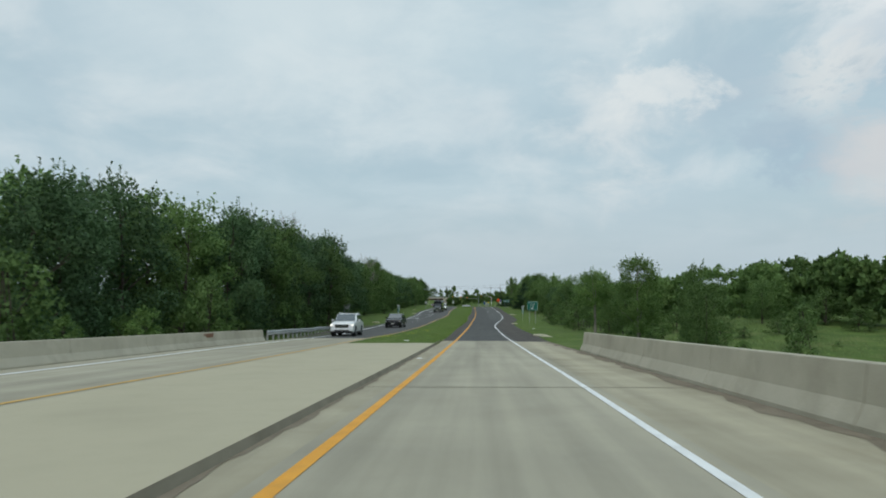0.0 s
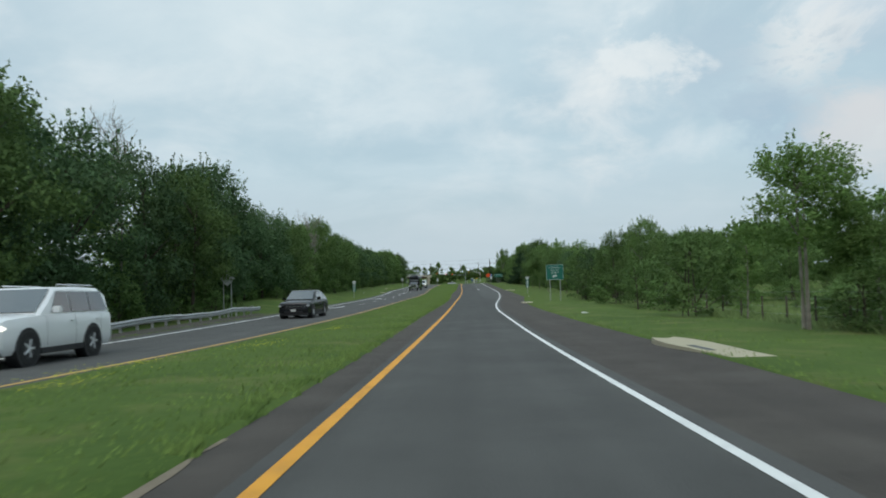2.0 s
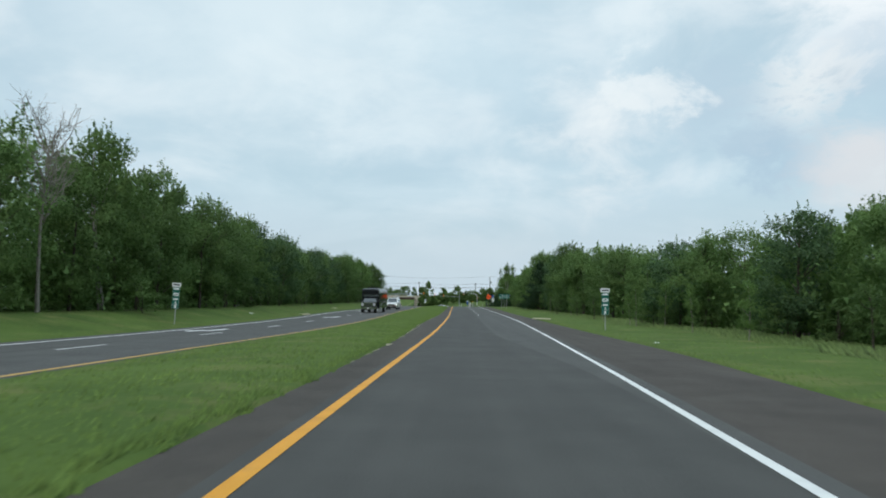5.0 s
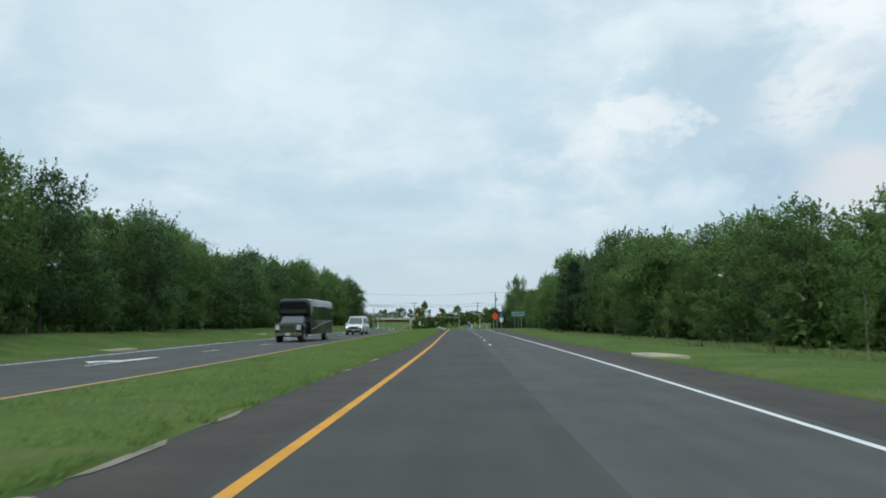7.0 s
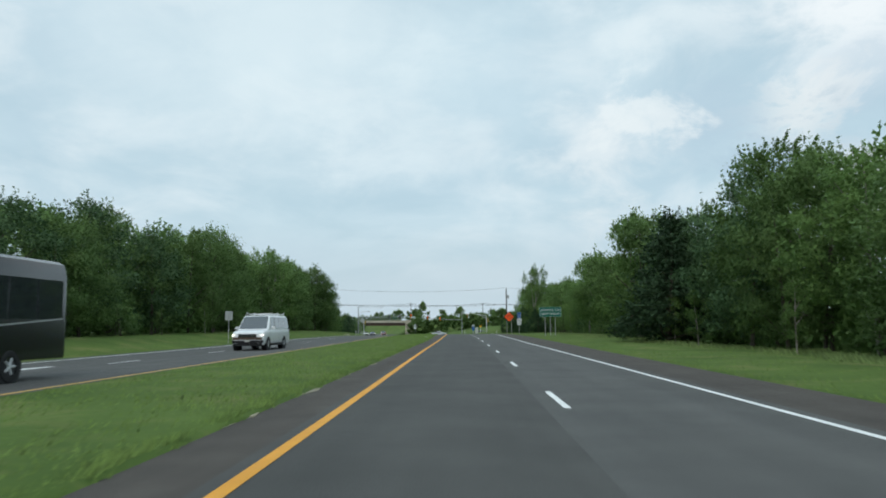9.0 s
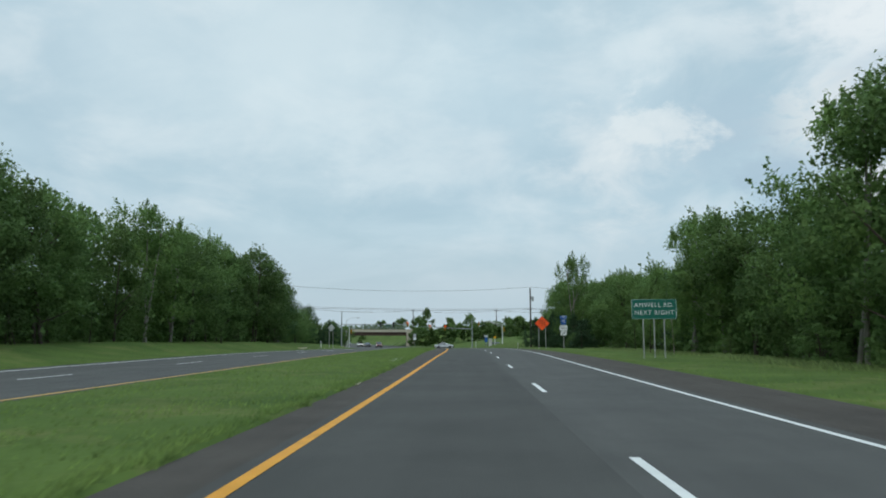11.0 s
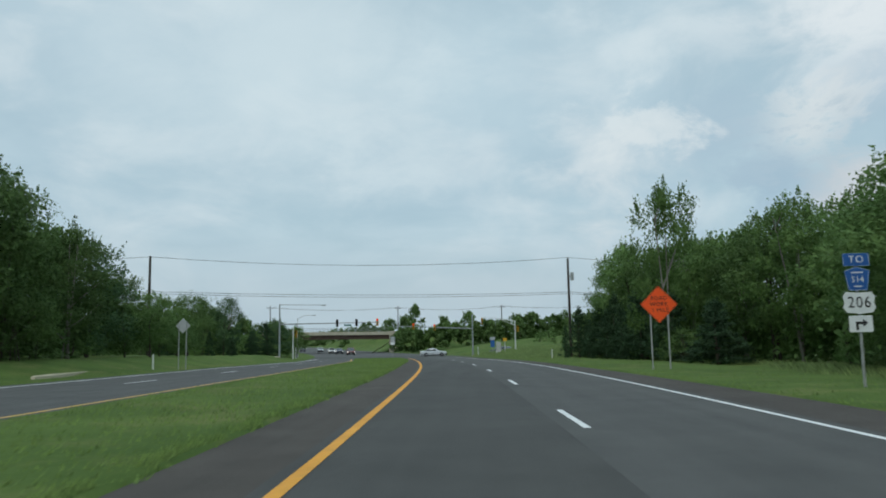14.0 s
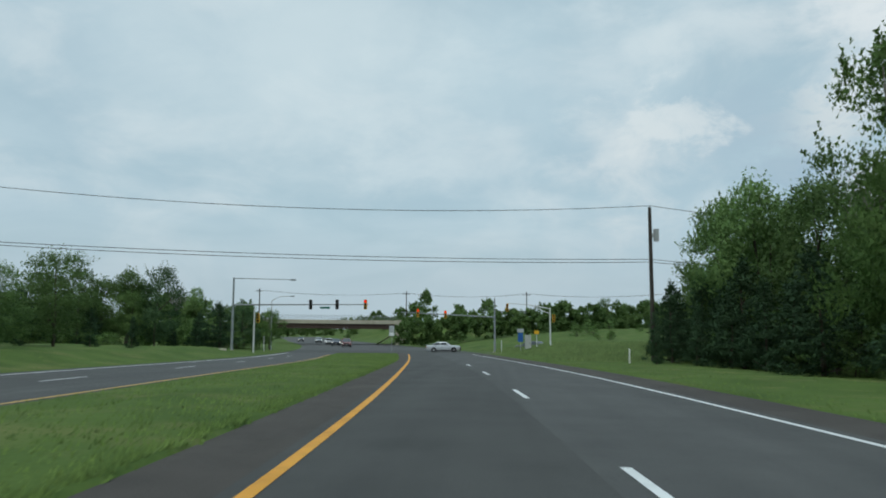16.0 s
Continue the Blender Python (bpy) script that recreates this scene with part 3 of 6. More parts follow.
def leaf_mesh(name, centres, size, material, up=0.35, slim=0.62, heart=None, soft=0.30):
    """Small three-cornered leaves or sprigs, one at each centre, at uneven angles; heart: the middle of each leaf's clump."""
    n = len(centres)
    d = rng.normal(size=(n, 3)) + (0, 0, up)
    d /= np.linalg.norm(d, axis=1)[:, None]
    w = np.cross(d, rng.normal(size=(n, 3)))
    w /= np.linalg.norm(w, axis=1)[:, None] + 1e-9
    s = size * rng.uniform(0.55, 1.35, n)[:, None]
    tip, mid = d * s * 0.62, w * s * 0.5 * slim
    nm = None
    if heart is not None:
        nm = centres - heart
        nm /= np.linalg.norm(nm, axis=1)[:, None] + 1e-6
        nm = nm * 0.9 + (0, 0, 0.28) + rng.normal(size=(n, 3)) * soft
        nm /= np.linalg.norm(nm, axis=1)[:, None] + 1e-6
        flip = np.einsum("ij,ij->i", np.cross(mid, tip), nm) < 0
        mid[flip] *= -1
    v = np.stack([centres - tip * 0.6 - mid, centres - tip * 0.6 + mid, centres + tip], 1).reshape(-1, 3)
    me = bpy.data.meshes.new(name)
    me.vertices.add(3 * n)
    me.vertices.foreach_set("co", v.ravel())
    me.loops.add(3 * n)
    me.loops.foreach_set("vertex_index", np.arange(3 * n))
    me.polygons.add(n)
    me.polygons.foreach_set("loop_start", np.arange(n) * 3)
    me.update(calc_edges=True)
    me.materials.append(material)
    if nm is not None:
        me.normals_split_custom_set_from_vertices(np.repeat(nm, 3, axis=0).tolist())
    return me


def shoots(feet, hearts, count, leaves, length, rise=0.9, slack=0.07):
    """Leaf places along upright shoots that spring from the clumps' outer side."""
    k = rng.integers(len(feet), size=count)
    out = rng.normal(size=(count, 3)) * (1, 1, 0.6) + (0, 0, 0.5)
    out /= np.linalg.norm(out, axis=1)[:, None]
    foot = feet[k] + out * length * 0.6
    away = foot - hearts[k]
    away /= np.linalg.norm(away, axis=1)[:, None] + 1e-6
    way = away * 0.6 + (0, 0, rise) * rng.uniform(0.4, 1.2, count)[:, None] + rng.normal(size=(count, 3)) * 0.22
    way /= np.linalg.norm(way, axis=1)[:, None]
    ln = length * rng.uniform(0.5, 1.45, count)[:, None]
    s = rng.integers(count, size=leaves)
    u = rng.uniform(0, 1, leaves)[:, None]
    return foot[s] + way[s] * ln[s] * u + rng.normal(size=(leaves, 3)) * slack * (1.3 - u), feet[k][s]


def limb(bm, a, b, r0, r1, bend, n=6, parts=4):
    """A crooked tapering limb from a to b."""
    a, b = Vector(a), Vector(b)
    side = Vector(rng.normal(size=3)) * bend
    pts = [a.lerp(b, i / parts) + side * math.sin(math.pi * i / parts) for i in range(parts + 1)]
    rings = []
    for i, p in enumerate(pts):
        d = (pts[min(i + 1, parts)] - pts[max(i - 1, 0)]).normalized()
        q = d.to_track_quat("Z", "Y")
        r = r0 + (r1 - r0) * i / parts
        rings.append([bm.verts.new(p + q @ Vector((r * math.cos(2 * math.pi * k / n), r * math.sin(2 * math.pi * k / n), 0))) for k in range(n)])
    for r, s in zip(rings, rings[1:]):
        for k in range(n):
            bm.faces.new((r[k], r[(k + 1) % n], s[(k + 1) % n], s[k]))
    bm.faces.new(rings[0][::-1])
    bm.faces.new(rings[-1])


def tree_proto(label, height, radius, low, boughs, leaves, size, mat, wood, shape="round", clump=0.95, stems=1, name="tree", category="tree", spiky=0.3, limbs=5):
    """A tree: crooked stems and limbs, and boughs of leaves in flattened clumps with gaps between them."""
    root = thing(name, pose(0, -400, 0), label, category)
    ends, size_of = [], []
    side = rng.uniform(0, 2 * math.pi)
    for k in range(boughs):
        u = (k + rng.uniform(0, 1)) / boughs
        z = low + (height * 0.93 - low) * u
        if shape == "cone":
            r = radius * (1 - u) ** 0.85 + 0.10
        elif shape == "bush":
            r = radius * math.sqrt(max(0.08, 1 - (u * 0.97) ** 2))
        else:
            r = radius * math.sin(math.pi * min(1, 0.24 + 0.64 * u)) ** 0.7
        a = side + k * 2.4 + rng.normal() * 0.5
        r *= (0.30 if k % 4 == 0 else 0.86) * rng.uniform(0.72, 1.15) * (1 + 0.14 * math.sin(a * 2 + side))
        ends.append((r * math.cos(a), r * math.sin(a), z + rng.normal() * 0.2))
        size_of.append(clump * rng.uniform(0.65, 1.30) * (1.0 if shape != "cone" else 0.45 + 0.75 * (1 - u)))
    ends.append((0.1, 0.0, height * 0.94))
    size_of.append(clump * (0.85 if shape != "cone" else 0.35))
    ends, size_of = np.array(ends), np.array(size_of)
    bm = bmesh.new()
    tops = []
    for s in range(stems):
        lean = rng.normal(size=2) * (0.055 * height if stems > 1 else 0.1)
        foot = Vector((0.25 * s * (stems > 1), 0.2 * (s % 2) * (stems > 1), -0.3))
        tops.append((lean[0], lean[1], height * 0.86))
        limb(bm, foot, tops[-1], 0.0145 * height / stems**0.4, 0.02, 0.10, 8, 6)
    part("trunk", bm, wood, root)
    order = rng.permutation(len(ends))[: min(limbs, len(ends))]
    for n, i in enumerate(order):
        e, t = ends[i], tops[n % len(tops)]
        z0 = max(low * 0.55, e[2] - 0.75 * math.hypot(e[0] - t[0], e[1] - t[1]) - 0.5)
        f = z0 / (height * 0.86)
        bm = bmesh.new()
        limb(bm, (t[0] * f, t[1] * f, z0), e, 0.0062 * height, 0.012, 0.12, 5, 3)
        part("branch", bm, wood, root)
    w = size_of**2
    n1 = int(leaves * (1 - spiky))
    which = rng.choice(len(ends), n1, p=w / w.sum())
    d = rng.normal(size=(n1, 3))
    d /= np.linalg.norm(d, axis=1)[:, None]
    rad = size_of[which][:, None] * rng.uniform(0.05, 1, n1)[:, None] ** 0.5
    ragged = 1 + 0.28 * np.sin(d[:, :1] * 5 + which[:, None]) * np.sin(d[:, 1:2] * 6 + 2 * which[:, None])
    c = ends[which] + d * rad * ragged * (1.12, 1.12, 0.62 if shape != "cone" else 0.45)
    c2, h2 = shoots(ends, ends * (0.3, 0.3, 0.8), int(len(ends) * 7), leaves - n1, clump * 0.75, 0.25 if shape == "cone" else 0.95, 0.05 * clump + 0.02)
    middle = np.array((0, 0, low + 0.45 * (height - low)))
    c, h = np.concatenate([c, c2]), np.concatenate([ends[which], h2])
    h = h * 0.80 + middle * 0.20 - (0, 0, 0.25 * clump)
    c[:, 2] = np.maximum(c[:, 2], 0.12)
    part("crown", leaf_mesh("crown", c, size, mat, heart=h), None, root)
    return root


PROTO = {}
for i in range(3):
    PROTO["tree", i] = tree_proto("tall green deciduous tree at the wood's edge", 10, 3.1, 2.2, 30 + 2 * i, 12000, 0.195, leaf, (bark, bark_pale, bark)[i], stems=(2, 3, 1)[i], spiky=(0.22, 0.15, 0.28)[i], clump=(1.05, 1.2, 1.0)[i])
for i in range(3, 6):
    PROTO["tree", i] = tree_proto("tall green deciduous tree leafy down to the ground", 10, 3.1, 0.9, 36, 12200, 0.195, leaf if i < 5 else leaf_deep, bark, spiky=(0.14, 0.28, 0.18)[i - 3], clump=(1.25, 1.0, 1.1)[i - 3])
for i in range(2):
    PROTO["light", i] = tree_proto("light green broad-leaved tree beside the verge", 10, 3.2, 2.3, 30, 12000, 0.185, leaf_light, bark_pale, stems=2, clump=1.05)
for i in range(2):
    PROTO["cedar", i] = tree_proto("dark green conical evergreen tree", 10, 2.5, 0.5, 56, 9500, 0.20, leaf_dark, bark, "cone", 0.80, spiky=0.35)
for i in range(2):
    PROTO["bush", i] = tree_proto("dense green shrub at the wood's edge", 3, 1.5, 0.25, 18, 1900, 0.165, leaf, bark, "bush", 0.50, 3, "shrub", "shrub")
PROTO["lightbush", 0] = tree_proto("light green leafy shrub", 3, 1.5, 0.25, 18, 1900, 0.165, leaf_light, bark, "bush", 0.50, 3, "shrub", "shrub")
PROTO["high", 0] = tree_proto("slender tree with a high leafy crown in the meadow", 10, 2.5, 4.6, 24, 10500, 0.19, leaf_light, bark_pale, stems=2, clump=1.0, spiky=0.2)
PROTO["high", 1] = tree_proto("slender tree with an open crown in the meadow", 10, 2.5, 2.2, 32, 12500, 0.19, leaf_light, bark_pale, clump=1.0, spiky=0.2)
PROTO["sapling", 0] = tree_proto("young tree with a thin pale trunk in the grass", 6, 1.35, 1.5, 18, 2900, 0.15, leaf_light, bark_pale, name="sapling", category="sapling", clump=0.55)
PROTO["sapling", 1] = tree_proto("young tree with a thin trunk in the grass", 6, 1.5, 1.2, 18, 3200, 0.15, leaf, bark, name="sapling", category="sapling", clump=0.58)
used = {}
DEEP, FAR = [], []


def deep_tree(x, y, h, wide=1.0, sink=0.0):
    """A tree deep in the wood: its leaf clumps go into one mesh with the rest."""
    ends = []
    for _ in range(22):
        u = rng.uniform(0, 1) ** 0.8
        r = 0.25 * h * wide * math.sin(math.pi * (0.16 + 0.78 * u)) ** 0.75 * rng.uniform(0.3, 1.1) ** 0.5
        a = rng.uniform(0, 2 * math.pi)
        ends.append((x + r * math.cos(a), y + r * math.sin(a), ground_z(x, y) - sink + 0.6 + (0.92 * h - 0.8) * u))
    ends = np.array(ends)
    far = x > 38 or y > 398
    lot, n = (FAR, 1000) if far else (DEEP, 1150)
    k = rng.integers(len(ends), size=n)
    d = rng.normal(size=(n, 3))
    d /= np.linalg.norm(d, axis=1)[:, None]
    lot.append((ends[k] + d * rng.uniform(0, 1, n)[:, None] ** 0.45 * 0.115 * h * (1.1, 1.1, 0.7), ends[k] - (0, 0, 0.03 * h)))
    lot.append(shoots(ends, ends * (0, 0, 0.85) + (0.999 * x, y, 0), 90, n // 2, 0.09 * h))


def undergrowth(x, y, h, n=260):
    """Low leafy tangle between the trunks."""
    p = rng.normal(size=(n, 3)) * (0.9, 0.9, 0)
    p[:, 2] = h * rng.uniform(0, 1, n) ** 0.8
    p += (x, y, ground_z(x, y))
    DEEP.append((p, p - rng.normal(size=(n, 3)) - (0, 0, 0.3)))


def plant(kind, x, y, h, wide=1.0, i=None, sink=0.0, deep=False):
    """Stands a tree or shrub of a kind on the ground; deep: more of the dark-leaved sort."""
    if kind == "back":
        return deep_tree(x, y, h, wide, sink)
    opts = [k for k in PROTO if k[0] == kind]
    key = opts[i % len(opts)] if i is not None else opts[rng.integers(len(opts))]
    if deep and key in (('tree', 1), ('tree', 3), ('tree', 4)):
        key = ('tree', 5)
    root = PROTO[key]
    full = {"bush": 3.3, "lightbush": 3.3, "sapling": 6.5}.get(kind, 10.5)
    s = h / full
    m = pose(x, y, ground_z(x, y) - sink, rng.uniform(-3, 3), rng.uniform(-3, 3), rng.uniform(0, 360)) @ Matrix.Diagonal((s * wide, s * wide, s, 1))
    if key not in used:
        used[key] = 1
        root.matrix_world = m
        return root
    return copy_thing(root, m)


top_l = curve((-30, 10.5), (20, 11.0), (35, 11.2), (47, 12.2), (59, 13.2), (68, 12.0), (74, 11.6), (83, 13.4), (95, 12.2), (107, 12.8), (117, 12.9), (122, 11.2), (131, 11.1), (150, 11.6), (165, 12.0), (174, 12.4), (183, 11.2), (192, 9.9), (203, 11.1), (215, 10.3), (222, 10.7), (230, 11.9), (236, 11.0), (240, 9.3), (250, 10.1), (258, 11.3), (268, 11.0), (275, 11.7), (290, 12.0), (300, 11.3), (306, 12.3), (312, 10.7), (318, 12.3), (330, 12.5), (340, 11.8), (346, 10.3), (353, 10.0), (359, 7.4), (372, 4.6))
top_r = curve((90, 6.0), (110, 6.6), (125, 7.1), (150, 6.6), (161, 6.6), (170, 6.7), (180, 6.2), (186, 6.8), (192, 7.7), (203, 7.4), (210, 8.7), (218, 8.7), (228, 8.4), (234, 9.2), (240, 11.3), (246, 11.1), (251, 9.8), (258, 9.8), (264, 10.6), (270, 11.4), (276, 12.2), (282, 10.2), (290, 9.8), (300, 9.8), (305, 9.6), (309, 8.6), (313, 7.6), (316, 7.4), (322, 7.8), (330, 7.6), (336, 8.8), (347, 9.4), (353, 9.5), (359, 9.5), (366, 10.4), (372, 11.2), (378, 11.2), (384, 11.0), (390, 10.2), (396, 8.0), (402, 6.0))


def front_l(y):
    return opp_e(y) - 6.8 - 3.2 * (1 - step(40, 80, y)) + 0.9 * math.sin(y * 0.21) + 0.6 * math.sin(y * 0.53)


def front_r(y):
    return 18.6 + 3.2 * step(140, 100, y) + 2.6 * step(330, 345, y) * (1 - step(362, 380, y)) + 0.9 * math.sin(y * 0.24 + 1) + 0.6 * math.sin(y * 0.61)


y = -22.0
while y < 371:
    h = (top_l(y) - ground_z(front_l(y), y)) * (0.30 if 88 < y < 92 else 1.05 if y < 130 else 1.0)
    plant("bush" if 88 < y < 92 else "tree" if rng.uniform() < 0.88 else "light", front_l(y) - 0.8 - rng.uniform(0, 1.8), y, h * rng.uniform(0.91, 1.07), rng.uniform(0.9, 1.15) * (10 / max(h, 7)) ** 0.4, deep=y < 130)
    y += rng.uniform(3.3, 5.2)
y = -24.0
while y < 373:
    h = (top_l(y) - ground_z(front_l(y), y)) * (1.05 if y < 130 else 1.0)
    plant("back", front_l(y) - rng.uniform(4.5, 6.5), y, h * rng.uniform(0.95, 1.07), 1.1)
    if rng.uniform() < 0.6:
        plant("back", front_l(y) - rng.uniform(9, 13), y + 2, h * rng.uniform(0.96, 1.08), 1.2)
    y += rng.uniform(4.0, 5.2)
y = 112.0
while y < 402:
    h = top_r(y) - ground_z(front_r(y), y)
    plant("tree" if rng.uniform() < 0.82 else "light", front_r(y) + 1.1 + rng.uniform(0, 1.8), y, h * rng.uniform(0.95, 1.11), rng.uniform(0.9, 1.15) * (10 / max(h, 7)) ** 0.4)
    y += rng.uniform(3.4, 5.3)
y = 114.0
while y < 400:
    h = top_r(y) - ground_z(front_r(y), y)
    plant("back", front_r(y) + rng.uniform(4.5, 6.5), y, h * rng.uniform(0.95, 1.07), 1.1)
    if rng.uniform() < 0.55:
        plant("back", front_r(y) + rng.uniform(9, 13), y + 2, h * rng.uniform(0.96, 1.08), 1.2)
    y += rng.uniform(4.0, 5.2)
# shrubs that close the woods' foot
for y in steps(60, 348, 3.3):
    if rng.uniform() < (0.85 if y < 140 else 0.45):
        plant("bush" if rng.uniform() < 0.9 else "lightbush", front_l(y) + rng.uniform(-0.8, 0.5), y + rng.uniform(-1, 1), rng.uniform(0.9, 2.8), 1.25)
for y in steps(110, 398, 4.0):
    if rng.uniform() < 0.55:
        plant("bush" if rng.uniform() < 0.85 else "lightbush", front_r(y) - rng.uniform(-0.8, 0.4), y + rng.uniform(-1, 1), rng.uniform(0.8, 2.4), 1.25)
for y in steps(-20, 350, 1.5):
    undergrowth(front_l(y) - rng.uniform(2.2, 4), y, rng.uniform(2.6, 4.2))
    undergrowth(front_l(y) - rng.uniform(5, 8), y, rng.uniform(3, 5))
for y in steps(112, 400, 1.5):
    undergrowth(front_r(y) + rng.uniform(2.2, 4), y, rng.uniform(2.4, 3.8))
    undergrowth(front_r(y) + rng.uniform(5, 8), y, rng.uniform(3, 4.6))
# light shrubs below the bridge on the far side
for x, y, h in ((-16.5, 24, 4.4), (-17.5, 30, 4.8), (-16.6, 36, 5.0), (-19.5, 40, 5.6), (-17.0, 46, 4.6), (-15.6, 19, 4.0), (-18.5, 53, 4.4), (-19, 62, 3.6), (-18.4, 14, 4.8), (-20, 71, 3.2), (-19.3, 80, 3.0)):
    plant("lightbush" if rng.uniform() < 0.65 else "bush", x, y, h, 0.85)
# trees round the meadow by the bridge
for kind, x, y, top, w, k in (("high", 10.6, 43.3, 6.9, 1.0, 1), ("high", 11.6, 66.4, 6.9, 1.15, 0), ("high", 13.6, 66.0, 7.0, 1.2, 0), ("bush", 12.6, 65.0, 3.0, 1.2, 0), ("lightbush", 14.4, 67.5, 2.8, 1.2, 0), ("bush", 11.2, 45.5, 2.6, 1.2, 1), ("tree", 13.6, 62.2, 5.1, 1.35, 3), ("tree", 15.2, 47.5, 6.7, 0.62, 4), ("tree", 12.6, 36.5, 5.4, 0.85, 3), ("tree", 14.4, 44.0, 4.9, 0.85, 4), ("lightbush", 15.6, 58.0, 3.2, 1.1, 0), ("lightbush", 12.6, 53.0, 2.7, 1.0, 0), ("bush", 11.4, 50.0, 2.6, 1.1, 0), ("bush", 11.6, 77.9, 4.0, 1.05, 1), ("bush", 11.8, 84.0, 3.0, 1.1, 0), ("sapling", 12.9, 75.0, 4.4, 0.8, 0), ("sapling", 11.4, 88.7, 3.8, 1.1, 1), ("lightbush", 11.8, 104.1, 2.9, 1.1, 0), ("bush", 12.0, 98.3, 3.5, 1.1, 0), ("sapling", 12.4, 87.0, 2.5, 1.0, 0), ("bush", 12.7, 92.1, 3.4, 1.0, 1), ("bush", 12.1, 112.3, 3.0, 1.2, 1), ("tree", 14.0, 109.0, 6.6, 0.9, 4), ("light", 17.4, 112.0, 6.9, 0.9, 0), ("lightbush", 12.4, 107.5, 2.8, 1.1, 0), ("bush", 12.8, 117.0, 3.0, 1.2, 0), ("bush", 19.6, 69.0, 3.8, 1.0, 0), ("sapling", 18.5, 73.0, 4.6, 1.0, 1), ("lightbush", 20.5, 80.0, 4.6, 1.1, 0), ("lightbush", 16.5, 88.0, 3.9, 1.1, 0), ("tree", 22.0, 92.0, 6.2, 1.1, 3), ("lightbush", 15.6, 97.0, 4.2, 1.1, 0), ("tree", 19.0, 101.0, 6.2, 1.1, 4), ("tree", 17.0, 107.0, 6.2, 1.0, 3), ("lightbush", 14.0, 31.0, 2.6, 0.8, 0), ("lightbush", 17.0, 36.0, 1.6, 1.0, 0), ("bush", 20.0, 43.0, 2.6, 0.9, 0), ("bush", 24.0, 52.0, 3.6, 1.0, 1), ("bush", 30.0, 66.0, 4.0, 1.0, 0), ("tree", 27.0, 84.0, 6.0, 1.0, 4), ("bush", 27.0, 40.0, 2.2, 1.2, 1), ("tree", 30.0, 76.0, 6.2, 1.1, 3)):
    plant(kind, x, y, 1.06 * (top - ground_z(x, y)), w, k)
for y in steps(20, 150, 4.5):
    plant("back", 46 + rng.uniform(-4, 6) + 6 * math.sin(y * 0.05), y, rng.uniform(6.4, 8.2), 1.2)
    plant("back", 60 + rng.uniform(-4, 6), y + 2, rng.uniform(7.4, 9.0), 1.3)
for i in range(17):
    plant("back", 40.0 - 0.62 * i + rng.uniform(-1, 1), 68 + 3.9 * i, 6.4 + 0.06 * i + rng.uniform(-0.4, 0.7), 1.25)
for i in range(46):
    x, y = rng.uniform(14.2, 27), rng.uniform(40, 104)
    plant("lightbush" if rng.uniform() < 0.5 else "bush", x, y, rng.uniform(0.7, 1.7), 1.7)
for y in steps(24, 110, 7):
    plant("bush", 38 + rng.uniform(-3, 4), y, rng.uniform(2, 4), 1.3)
# young trees standing in the verge grass
for x, y, h in ((14.8, 168, 5.6), (14.9, 170.5, 4.6), (17.2, 169, 6.2), (14.6, 180, 5.4), (15.4, 189, 5.6), (14.9, 197, 5.2), (15.5, 206, 6.0), (14.8, 214, 5.6), (15.8, 224, 6.4), (16.2, 233, 6.0), (17.0, 249, 6.4), (16.6, 253, 5.8), (17.6, 263, 6.2), (15.4, 302, 6.6), (16.2, 311, 6.0), (18.2, 325, 5.6), (15.6, 296, 6.8), (15.2, 118, 4.6), (15.8, 126, 4.4), (15.0, 136, 4.8), (14.8, 146, 5.0), (15.3, 156, 5.2)):
    plant("sapling", x, y, h, rng.uniform(0.85, 1.15))
for y in (196, 207, 215, 226, 238, 262, 271, 280, 293, 306, 312, 318):
    plant("sapling", front_l(y) + 1.7, y, rng.uniform(4.2, 6.2), 1.0)
# dead trees standing bare over the woods
def dead_tree(x, y, h):
    root = thing("dead_tree", pose(x, y, ground_z(x, y)), "bare grey dead tree standing among leafy trees", "tree")
    bm = bmesh.new()
    limb(bm, (0, 0, -0.3), (0.3, 0, h * 0.85), 0.13, 0.03, 0.15, 8, 6)
    part("trunk", bm, bark_pale, root)
    for _ in range(20):
        z0 = rng.uniform(0.35, 0.80) * h
        a = rng.uniform(0, 2 * math.pi)
        foot = Vector((0.3 * z0 / h, 0, z0))
        e = Vector((rng.uniform(0.7, 1.9) * math.cos(a), rng.uniform(0.7, 1.9) * math.sin(a), min(h * 1.02, z0 + rng.uniform(1.6, 3.6))))
        bm = bmesh.new()
        limb(bm, foot, e, 0.045, 0.014, 0.16, 5, 4)
        for _ in range(11):
            p = foot.lerp(e, rng.uniform(0.3, 0.98))
            q = p + Vector(rng.normal(size=3)) * 0.45 + Vector((0, 0, 0.55))
            limb(bm, p, q, 0.018, 0.008, 0.05, 4, 2)
            limb(bm, p.lerp(q, 0.6), q + Vector(rng.normal(size=3)) * 0.3, 0.011, 0.006, 0.03, 3, 2)
        part("branch", bm, bark_pale, root)


dead_tree(-23.6, 95.0, 15.6)
dead_tree(-21.5, 152, 11.6)
dead_tree(21.8, 371, 10.5)
dead_tree(-41, 428, 7.0)
